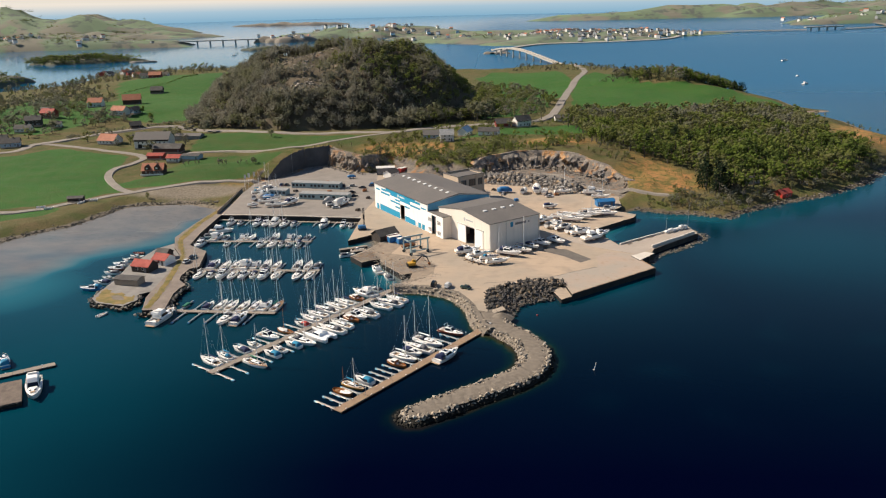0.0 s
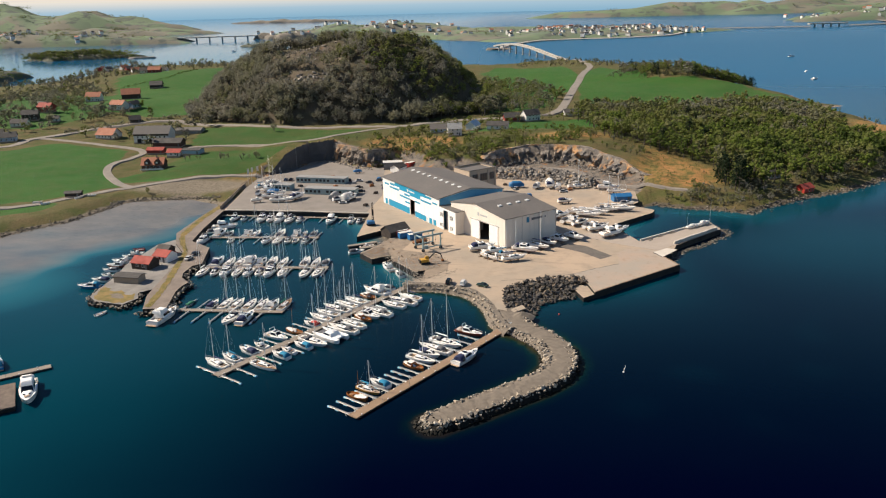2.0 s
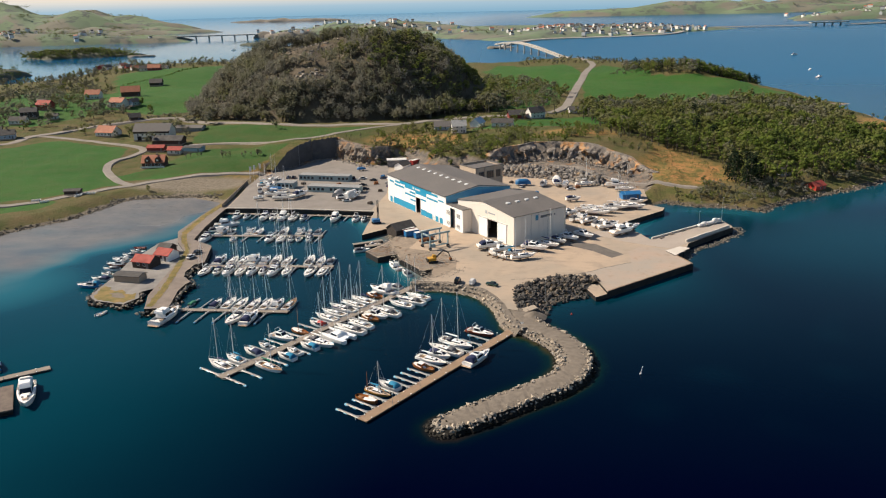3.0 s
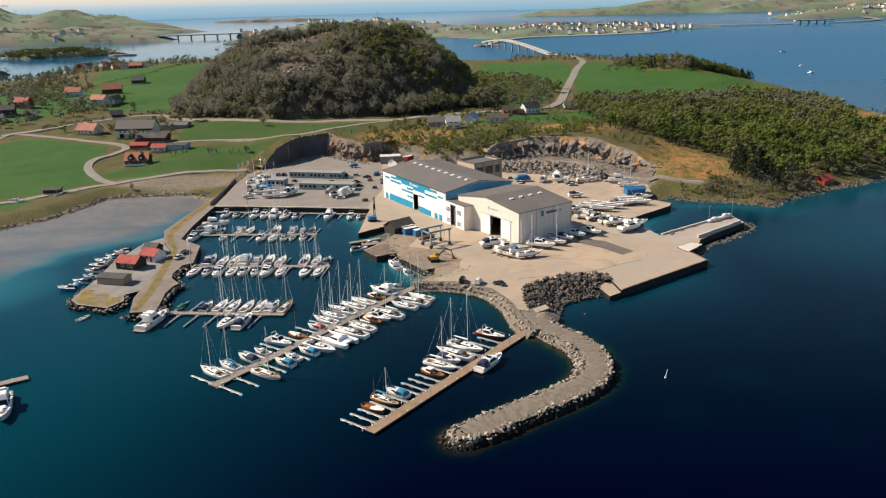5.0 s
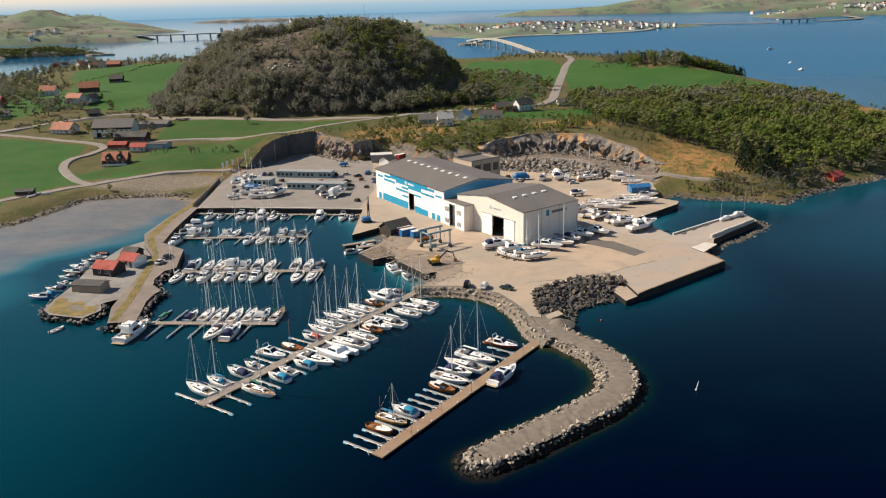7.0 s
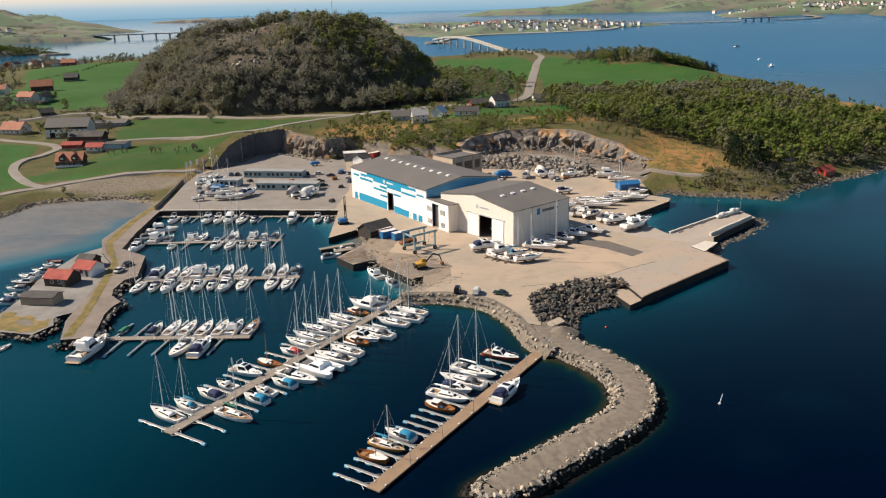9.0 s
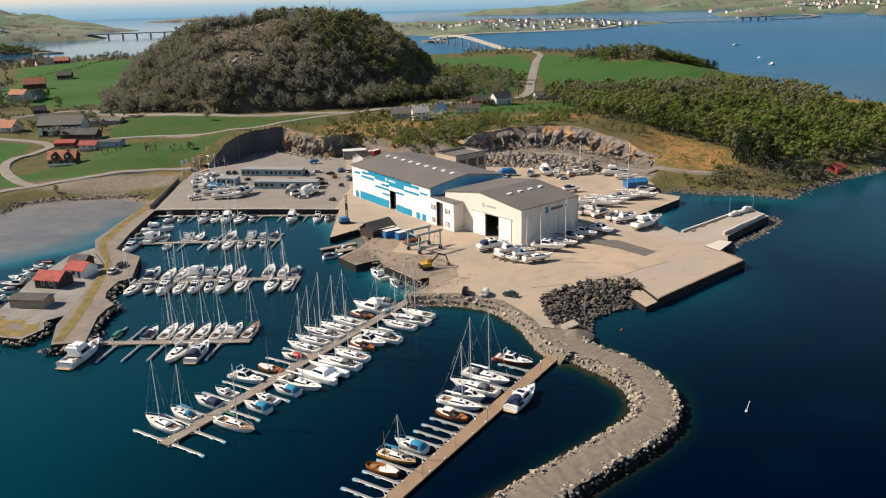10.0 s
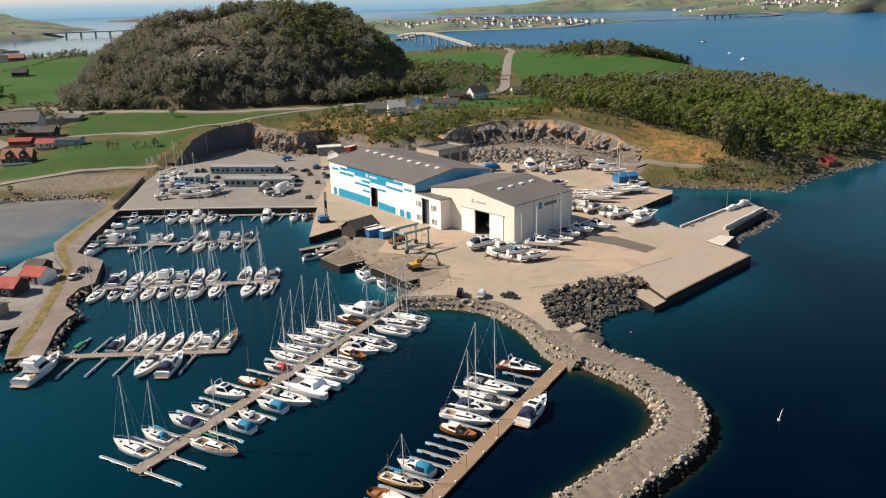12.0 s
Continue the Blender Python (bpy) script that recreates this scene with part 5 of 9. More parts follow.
BOATS = {
    "s": (build_sail, dict(length=10.3, beam=3.3, cover=NAVY, tall=1.35), "white sailing yacht with a navy sail cover"),
    "S": (build_sail, dict(length=11.9, beam=3.75, free=1.3, tall=1.32, cover=GEL, hood=GREY_CANVAS), "large white sailing yacht with a grey spray hood"),
    "t": (build_sail, dict(length=8.0, beam=2.75, tall=1.35, cover=TEAL_CANVAS, hood=TEAL_CANVAS), "small white sailing yacht with bright blue canvas"),
    "w": (build_sail, dict(length=10.2, beam=3.25, tall=1.34, cover=GEL), "plain white sailing yacht with a tall mast"),
    "L": (build_sail, dict(length=11.2, beam=3.6, free=1.3, rigged=False), "white sailing yacht laid up with its mast taken down"),
    "y": (build_sail, dict(length=8.4, beam=2.6, free=0.9, hull=YELLOW_PAINT, cover=TEAL_CANVAS, tall=1.05, deck=PALE_TEAK), "yellow wooden sailing boat with a bare mast"),
    "g": (build_sail, dict(length=10.5, beam=3.2, hull=GEL, cover=GREEN_CANVAS, deck=TEAK), "white yacht with a green sail cover"),
    "m": (build_motor, dict(hood=TEAL_CANVAS, length=7.2, beam=2.7), "white motor boat with a bright blue canopy"),
    "n": (build_motor, dict(hood=NAVY, length=7.6, beam=2.8), "white motor boat with a navy canopy"),
    "k": (build_motor, dict(hood=GREY_CANVAS, length=6.9, beam=2.6), "white motor boat with a grey canopy"),
    "q": (build_motor, dict(length=6.6, beam=2.5, free=1.0, hood=RED_PAINT), "small white boat with a red cover"),
    "p": (build_motor, dict(length=6.2, beam=2.35, free=0.95), "small open white motor boat"),
    "c": (build_cruiser, dict(length=9.4, beam=3.3, free=1.25), "white cabin cruiser with dark raked windows"),
    "C": (build_cruiser, dict(length=11.2, beam=3.8, free=1.5, hood=NAVY), "large white motor cruiser with a navy canopy"),
    "F": (build_cruiser, dict(length=11.8, beam=4.0, free=1.6, fly=True), "large white flybridge motor cruiser"),
    "B": (build_cruiser, dict(length=9.6, beam=3.3, free=1.3, hull=BRIGHT_HULL, hood=TEAL_CANVAS), "bright blue motor boat with a white wheelhouse"),
    "v": (build_wooden, dict(), "varnished wooden boat with a small cabin"),
    "o": (build_wooden, dict(length=7.0, cabin=False, mast=True), "open red-brown wooden sailing boat with a short mast"),
    "r": (build_cruiser, dict(length=9.6, beam=3.1, free=1.25, hull=MAHOGANY), "motor boat with a red-brown hull and white wheelhouse"),
    "d": (build_dinghy, dict(), "small white open dinghy with an outboard"),
    "e": (build_dinghy, dict(cover=GREEN_CANVAS), "small boat under a green cover"),
    "b": (build_dinghy, dict(length=5.6, hull=RED_PAINT), "red open workboat"),
    "a": (build_catamaran, dict(), "large white sailing catamaran"),
}
first_boats = {}


def boat(kind, x, y, turn, group, ashore=0.0):
    """A boat with its bow turned to the given angle, afloat or ashore on props."""
    z = ashore + 1.15 if ashore else 0.0
    lean = random.uniform(-1.2, 1.2) if not ashore else 0
    m = pose(x, y, z, lean, 0, turn + random.uniform(-2.5, 2.5))
    build, options, words = BOATS[kind]
    label = words + (" propped ashore" if ashore else " moored afloat")
    if kind not in first_boats:
        first_boats[kind] = thing("boat", label, "boat", m, group)
        build(first_boats[kind], **options)
        made = first_boats[kind]
    else:
        made = tagged(copy_thing(first_boats[kind], m), label, "boat", group)
    if ashore:
        cradle(x, y, ashore, turn)
    return made


first_cradle = []


def cradle(x, y, z, turn):
    m = pose(x, y, z, 0, 0, turn)
    if first_cradle:
        copy_thing(first_cradle[0], m)
        return
    c = thing("boat_cradle", "rusty steel cradle under a boat ashore", "cradle", m, "boat cradles")
    first_cradle.append(c)
    steel = surface("rusty_steel", (0.16, 0.09, 0.06), (0.10, 0.07, 0.05), 0.8, 0.8, bump=0.2)
    for s in (-1.6, 1.6):
        part("beam", box(s - 0.1, -1.3, 0, s + 0.1, 1.3, 0.2, bevel=0.02), steel, c)
        part("chock", box(s - 0.2, -0.35, 0.2, s + 0.2, 0.35, 0.75, bevel=0.03), TEAK, c)
        for w in (-1, 1):
            part("prop", rod((s, w * 1.25, 0.15), (s, w * 0.75, 1.2), 0.06, sides=5), steel, c)


# ---- pontoons ----
PLANKS_BROWN = surface("brown_planks", (0.32, 0.215, 0.135), (0.26, 0.175, 0.11), 3.0, 0.85, bump=0.3, fine=0.6)
PLANKS_GREY = surface("grey_planks", (0.30, 0.25, 0.20), (0.23, 0.195, 0.16), 3.0, 0.85, bump=0.3, fine=0.6)
GALVANISED = surface("galvanised_steel", (0.40, 0.395, 0.38), (0.33, 0.325, 0.31), 1.0, 0.5, metal=0.4, bump=0.05)
FLOAT_BLUE = surface("pale_blue_float", (0.22, 0.50, 0.66), (0.17, 0.42, 0.60), 1.0, 0.6, bump=0)


def pontoon(label, start, end, width, deck, fingers, length=8.0, skew=0.0, posts=()):
    """A floating pier from start to end; fingers are (metres along, side)."""
    a, b = Vector(start), Vector(end)
    run = (b - a).length
    turn = math.degrees(math.atan2(b.y - a.y, b.x - a.x))
    pier = thing("pontoon", label, "pontoon", pose(a.x, a.y, 0, 0, 0, turn), "marina pontoons")
    pieces = max(2, round(run / 12))
    for k in range(pieces):
        x0, x1 = run * k / pieces + 0.04, run * (k + 1) / pieces - 0.04
        section = part("deck_section", box(x0, -width / 2, 0.34, x1, width / 2, 0.62, bevel=0.03), deck, pier)
        part("float", box(x0 + 0.4, -width / 2 + 0.15, -0.5, x1 - 0.4, width / 2 - 0.15, 0.34, bevel=0.05), QUAY_WALL, section, "dark pontoon float")
    for s, side in fingers:
        arm = Vector((math.sin(radians(skew)), math.cos(radians(skew)), 0)) * side
        root = Vector((s, side * width / 2, 0.42))
        tip = root + arm * length
        bm = bmesh.new()
        side_way = Vector((arm.y, -arm.x, 0)) * 0.28
        for sign in (-1, 1):
            rod(root + side_way * sign, tip + side_way * sign * 0.9, 0.075, sides=5, bm=bm)
        for k in range(1, 7):
            p = root.lerp(tip, k / 7)
            rod(p - side_way, p + side_way, 0.05, sides=4, bm=bm)
        rod(root - side_way * 4.5, root + arm * 1.7, 0.08, sides=5, bm=bm)
        rod(root + side_way * 4.5, root + arm * 1.7, 0.08, sides=5, bm=bm)
        plank = [bm.verts.new(q + Vector((0, 0, h))) for h in (0.06, 0.14) for q in (root - side_way * 0.95, root + side_way * 0.95, tip + side_way * 0.85, tip - side_way * 0.85)]
        for q in ((0, 1, 2, 3), (4, 5, 6, 7), (0, 1, 5, 4), (1, 2, 6, 5), (2, 3, 7, 6), (3, 0, 4, 7)):
            bm.faces.new([plank[k] for k in q])
        finger = part("finger", bm, GALVANISED, pier, "galvanised mooring finger")
        for k in (0.62, 1.0):
            p = root.lerp(tip, k)
            part("float", rod(p - arm * 0.55 - Vector((0, 0, 0.22)), p + arm * 0.55 - Vector((0, 0, 0.22)), 0.34, sides=8), FLOAT_BLUE, finger, "pale blue float")
    for s, side in posts:
        post = part("lamp_post", rod((s, side * (width / 2 - 0.3), 0.6), (s, side * (width / 2 - 0.3), 3.6), 0.06, sides=5), GALVANISED, pier)
        part("lamp", rod((s, side * (width / 2 - 0.3), 3.6), (s, side * (width / 2 - 0.3), 3.85), 0.14, sides=6), GEL, post)
    for k in range(int(run / 5)):
        for side in (-1, 1):
            if (k + side) % 3:
                part("cleat", box(5 * k + 2, side * (width / 2 - 0.3) - 0.12, 0.62, 5 * k + 2.4, side * (width / 2 - 0.3) + 0.12, 0.8, bevel=0.03), GEL, pier)
    return a, b, turn


def berth(frame_of, s, off, kind, group, nose=1, skew=0.0):
    """A boat s metres along a pontoon and off metres to its left, bow out for nose 1."""
    a, b, turn = frame_of
    d = (b - a).normalized()
    left = Vector((-d.y, d.x))
    p = a + d * s + left * off
    side = 1 if off > 0 else -1
    boat(kind, p.x, p.y, turn + side * 90 - skew + (0 if nose > 0 else 180), group)


def make_marina():
    random.seed(11)
    a = pontoon("long brown plank pontoon with fingers beside the breakwater", (-18.6, 94.5), (19.5, 149.5), 3.0, PLANKS_BROWN,
                [(0.6, 1), (3.8, 1), (6.6, 1), (10.8, 1), (15.6, 1), (20.2, 1), (22.8, 1), (25.6, 1), (28.6, 1), (34, 1), (38, 1), (47, 1), (53, 1), (57, 1)],
                7.5, posts=((10, -1), (21, -1), (33, -1), (45, -1), (57, -1)))
    for s, off, kind, nose in ((8.6, 6.6, "o", -1), (13.2, 6.6, "y", -1), (17.6, 6.8, "m", 1), (31.4, 6.2, "v", 1), (36.3, 7.2, "w", -1), (40.5, 7.4, "n", -1), (44.0, 8.4, "S", 1), (49.6, 8.4, "S", -1), (60, 7.0, "r", -1)):
        berth(a, s, off, kind, "boats at the outer pontoon", nose)
    boat("C", 9.3, 129.6, 55.3, "boats at the outer pontoon")
    b = pontoon("long grey plank pontoon crowded with boats", (-61.5, 117), (-14.5, 189), 2.6, PLANKS_GREY,
                [(1, 1), (1, -1), (6.5, -1), (8, 1), (12, 1), (16, -1), (19, 1), (25, 1), (25, -1), (32, 1), (34.5, -1), (39, 1), (45, 1), (52, -1), (57, 1), (65, -1), (68, 1), (75, -1)], 8.0)
    for s, off, kind, nose in ((5.2, 6.4, "s", 1), (10.0, 5.6, "t", 1), (16.2, 5.2, "n", 1), (21.2, 5.0, "p", 1), (28.5, 5.6, "c", -1), (34.6, 4.4, "o", 1), (42.0, 4.3, "q", 1), (47.5, 5.6, "w", 1),
                               (51.6, 6.4, "s", 1), (56.2, 6.6, "S", 1), (61.0, 6.2, "w", 1), (65.5, 6.2, "s", 1), (71.0, 5.2, "v", 1), (76.0, 6.0, "F", 1), (81.5, 5.6, "k", 1)):
        berth(b, s, off, kind, "boats at the long pontoon", nose)
    for s, off, kind, nose in ((12.0, -7.0, "g", 1), (19.6, -5.4, "m", -1), (23.4, -4.8, "p", -1), (28.3, -5.8, "m", -1), (32.2, -6.8, "S", 1), (38.4, -7.6, "a", -1), (44.6, -7.4, "S", -1), (49.4, -7.4, "w", -1), (55.0, -6.6, "v", -1),
                               (58.0, -7.0, "c", 1), (61.6, -7.4, "S", -1), (69.8, -7.2, "s", -1), (74.2, -7.8, "S", -1), (78.6, -7.4, "s", -1)):
        berth(b, s, off, kind, "boats at the long pontoon", nose)
    c = pontoon("grey plank pontoon off the causeway tip", (-91, 166.6), (-54, 164.8), 2.2, PLANKS_GREY,
                [(1, 1), (4, -1), (6, 1), (10, -1), (15, 1), (16, -1), (22, -1), (28, 1), (30, -1), (36, 1)], 9.0, 7)
    for s, off, kind, nose in ((0.8, 6, "e", 1), (9.6, 5.4, "n", 1), (14.0, 6.2, "s", 1), (18.2, 6.0, "w", 1), (22.8, 5.6, "s", 1), (27.2, 5.8, "w", 1), (31.0, 5.8, "c", 1), (35.2, 6.2, "g", 1)):
        berth(c, s + 0.7, off, kind, "boats off the causeway", nose, 7)
    for s, off, kind, nose in ((21.0, -6.6, "S", 1), (26.2, -6.2, "C", -1)):
        berth(c, s, off, kind, "boats off the causeway", nose, 7)
    d = pontoon("grey pontoon with boats on both sides", (-99, 211.8), (-47.5, 210.8), 2.4, PLANKS_GREY, [(2, 1), (2, -1), (12, -1), (20, 1), (28, -1), (34, 1), (37, -1), (41, 1), (47, 1), (47, -1), (50, 1), (51, -1)], 8.5, 3)
    for s, kind in ((4.5, "C"), (9.5, "s"), (13.8, "w"), (18, "F"), (22.6, "c"), (27, "S"), (31.5, "s"), (40.5, "S"), (45, "s"), (49, "k")):
        berth(d, s + 0.4, 6.4, kind, "boats in the middle of the marina", 1, 3)
    for s, kind in ((3.0, "w"), (8.0, "n"), (12.5, "C"), (17, "s"), (21.5, "c"), (25.8, "n"), (30, "C"), (35, "w"), (44, "S"), (48.8, "s")):
        berth(d, s - 0.3, -6.8, kind, "boats in the middle of the marina", 1, 3)
    e = pontoon("grey pontoon with boats near the quay", (-113, 253), (-60, 252), 2.2, PLANKS_GREY, [(20, -1), (24, 1), (27, -1), (30, 1), (48, 1), (52, 1), (52, -1)], 7.5, 5)
    for s, kind in ((6, "F"), (10.5, "k"), (19, "c"), (22.5, "s"), (34, "S"), (41.5, "c"), (45.2, "p"), (49.5, "k")):
        berth(e, s + 0.5, 5.6, kind, "boats near the quay", 1, 5)
    for s, kind in ((2.5, "C"), (15, "p"), (31, "c"), (36, "s"), (40.6, "k"), (44, "p"), (48.5, "n")):
        berth(e, s - 0.3, -5.6, kind, "boats near the quay", 1, 5)
    f = pontoon("narrow pontoon along the inner quay", (-116, 290.6), (-44, 283.2), 2.0, PLANKS_GREY, [(17, -1), (44, -1), (52, -1), (62, -1)], 7.0)
    for s, kind in ((8.5, "c"), (13.5, "k"), (22.5, "C"), (27, "c"), (31.5, "F"), (36.5, "S"), (41.6, "n"), (57, "F"), (67, "c"), (71, "k")):
        berth(f, s, -5.8, kind, "boats at the inner quay", 1)
    for x, y, kind, turn in ((-108, 270, "F", 10), (-110.5, 262, "k", 20), (-24, 211, "c", 118), (-18.6, 203, "k", 118), (-39.5, 231, "k", 20), (-36.5, 239, "p", 15), (-12, 192, "p", 200)):
        boat(kind, x, y, turn, "boats along the quay edges")
    # the big yacht at the causeway tip
    yacht = boat("F", -93.4, 160, 75, "boats off the causeway")
    yacht.scale = (1.2, 1.2, 1.2)
    # the landing stage in the west and its boats
    stage = thing("landing_stage", "dark timber landing stage with tyre fenders", "stage", pose(-117.5, 100.6, 0, 0, 0, 30))
    part("deck", box(-9, -8, 1.0, 6, 7.5, 1.5, bevel=0.05), surface("dark_weathered_planks", (0.17, 0.13, 0.10), (0.11, 0.085, 0.07), 2.0, 0.9, bump=0.4, fine=0.5), stage)
    part("apron", box(-8.8, -7.8, -1.5, 5.8, 7.3, 1.0), QUAY_WALL, stage)
    for k in range(7):
        tyre = bmesh.new()
        bmesh.ops.create_cone(tyre, cap_ends=True, segments=12, radius1=0.55, radius2=0.55, depth=0.3, matrix=Matrix.Translation((-7 + 2 * k, -8.2, 0.9)) @ Matrix.Rotation(radians(90), 4, "X"))
        part("tyre", tyre, RUBBER, stage)
    pontoon("short dark pontoon beside the landing stage", (-142, 102), (-112.6, 122.5), 2.6, PLANKS_GREY, [(10, 1), (13, 1)], 9.0)
    moored = boat("F", -109.8, 105.4, -60, "boats at the landing stage")
    moored.scale = (1.25, 1.25, 1.25)
    boat("g", -140.5, 114, 125, "boats at the landing stage")
    boat("B", -129.5, 123.5, 125, "boats at the landing stage")
    # around the wharf with the red sheds
    for x, y, kind, turn in ((-135, 236, "b", 175), (-133.5, 230.5, "p", 170), (-134, 225, "k", 175), (-134.5, 219, "c", 172), (-134, 213.5, "r", 176), (-134.2, 208, "k", 178), (-132.6, 202, "p", 170), (-133, 196.5, "n", 172), (-133.8, 189.5, "B", 178), (-117, 163.5, "d", 60)):
        boat(kind, x, y, turn, "boats at the wharf")
    # ashore
    for x, y, kind, turn in ((13, 227, "C", 20), (17.5, 222, "c", 25), (22, 218, "t", 15), (25.5, 213.5, "s", 20), (13.5, 217.5, "d", 130), (17, 214, "d", 140), (30.5, 224, "C", -28), (36, 228.5, "s", -40),
                             (40.5, 233, "n", -45), (45, 237.5, "c", -45), (51.5, 241, "c", -48)):
        boat(kind, x, y, turn, "boats laid up ashore", 2.3)
    for x, y, kind, turn in ((46, 273, "k", 30), (50, 267, "k", 60), (55, 262, "p", 35), (59, 258, "k", 50), (63, 254, "c", 20), (68, 246, "F", 30), (57, 281, "L", -15), (61.5, 276.5, "L", -15), (66, 281, "L", -15), (71, 286, "S", -12),
                             (76, 291, "L", -14), (53, 302, "n", 10), (52, 271, "p", 80), (72, 251.5, "c", 28), (48.5, 276, "c", 20), (53.5, 267, "c", 60), (57.5, 264, "k", 40), (61.5, 260.5, "p", 35), (65.5, 257, "k", 40), (60, 285, "L", -16), (82, 296, "k", -10), (79, 287, "L", -12)):
        boat(kind, x, y, turn, "boats laid up on the east yard", 2.3)
    for x, y, kind, turn in ((40, 335, "k", 80), (47, 338, "C", 95), (52, 333, "c", 80), (62, 334, "w", 10), (78, 330, "F", -10), (81, 322, "s", -8)):
        boat(kind, x, y, turn, "boats laid up below the rock face", 2.3)
    for x, y, kind, turn in ((-108, 350, "s", 60), (-103, 346, "k", 40), (-104.5, 333.5, "c", 70), (-95.5, 325.5, "p", 5), (-97, 317, "S", 0), (-91, 309.5, "S", 4), (-84, 315.5, "C", 60), (-61, 309.5, "k", 30), (-55, 313, "c", 70), (-107.5, 325, "k", 100), (-103.5, 309, "p", 20), (-109, 339, "t", 30)):
        boat(kind, x, y, turn, "boats laid up on the north yard", 2.3)


make_marina()


# ---- the boatyard halls ----
HALL = Matrix.Translation((22.2, 229.2, 2.3)) @ Matrix.Rotation(radians(38.1), 4, "Z")
LONG_HALL = Matrix.Translation((1.1, 248.9, 2.3)) @ Matrix.Rotation(radians(33.6), 4, "Z")
SIGN_BLUE = surface("sign_blue", (0.015, 0.27, 0.46), None, 2, 0.5, bump=0)
SIGN_PALE = surface("faded_sign", (0.48, 0.50, 0.52), None, 2, 0.6, bump=0)
SIGN_GREY = surface("sign_grey", (0.16, 0.16, 0.17), None, 2, 0.5, bump=0)
ROOF_LIGHT = surface("roof_light", (0.80, 0.80, 0.78), None, 1, 0.4, bump=0)
TOWER_WALL = surface("raw_concrete", (0.40, 0.31, 0.225), (0.33, 0.25, 0.185), 4, 0.9, bump=0.2, fine=1.0)


def pieced_wall(profile, holes, thick=0.3):
    """A wall along x from 0, on y from 0 to thick, with a broken-line top [(x, z)] and holes (x0, x1, z0, z1)."""
    bm = bmesh.new()
    cuts = sorted({x for x, z in profile} | {x for h in holes for x in h[:2]})

    def top(x):
        for (xa, za), (xb, zb) in zip(profile, profile[1:]):
            if xa <= x <= xb:
                return za + (zb - za) * (x - xa) / (xb - xa)
        return profile[-1][1]
    for x0, x1 in zip(cuts, cuts[1:]):
        z = 0.0
        for h in sorted((h for h in holes if h[0] <= x0 and h[1] >= x1), key=lambda h: h[2]) + [None]:
            up = (top(x0), top(x1)) if h is None else (h[2], h[2])
            if up[0] > z + 1e-4:
                v = [bm.verts.new(p) for p in ((x0, 0, z), (x1, 0, z), (x1, thick, z), (x0, thick, z), (x0, 0, up[0]), (x1, 0, up[1]), (x1, thick, up[1]), (x0, thick, up[0]))]
                for q in ((0, 1, 5, 4), (1, 2, 6, 5), (2, 3, 7, 6), (3, 0, 4, 7), (4, 5, 6, 7), (3, 2, 1, 0)):
                    bm.faces.new([v[k] for k in q])
            if h is not None:
                z = h[3]
    return bm


def placed(ob, x, y, z=0.0, turn=0.0):
    ob.matrix_basis = pose(x, y, z, 0, 0, turn)
    return ob


def slab(corners, thick, bm=None):
    """A roof slab on four corners, thick downwards."""
    bm = bm or bmesh.new()
    up = [bm.verts.new(c) for c in corners]
    low = [bm.verts.new((c[0], c[1], c[2] - thick)) for c in corners]
    bm.faces.new(up)
    bm.faces.new(low[::-1])
    for k in range(4):
        bm.faces.new((up[k], low[k], low[(k + 1) % 4], up[(k + 1) % 4]))
    bmesh.ops.recalc_face_normals(bm, faces=bm.faces)
    return bm


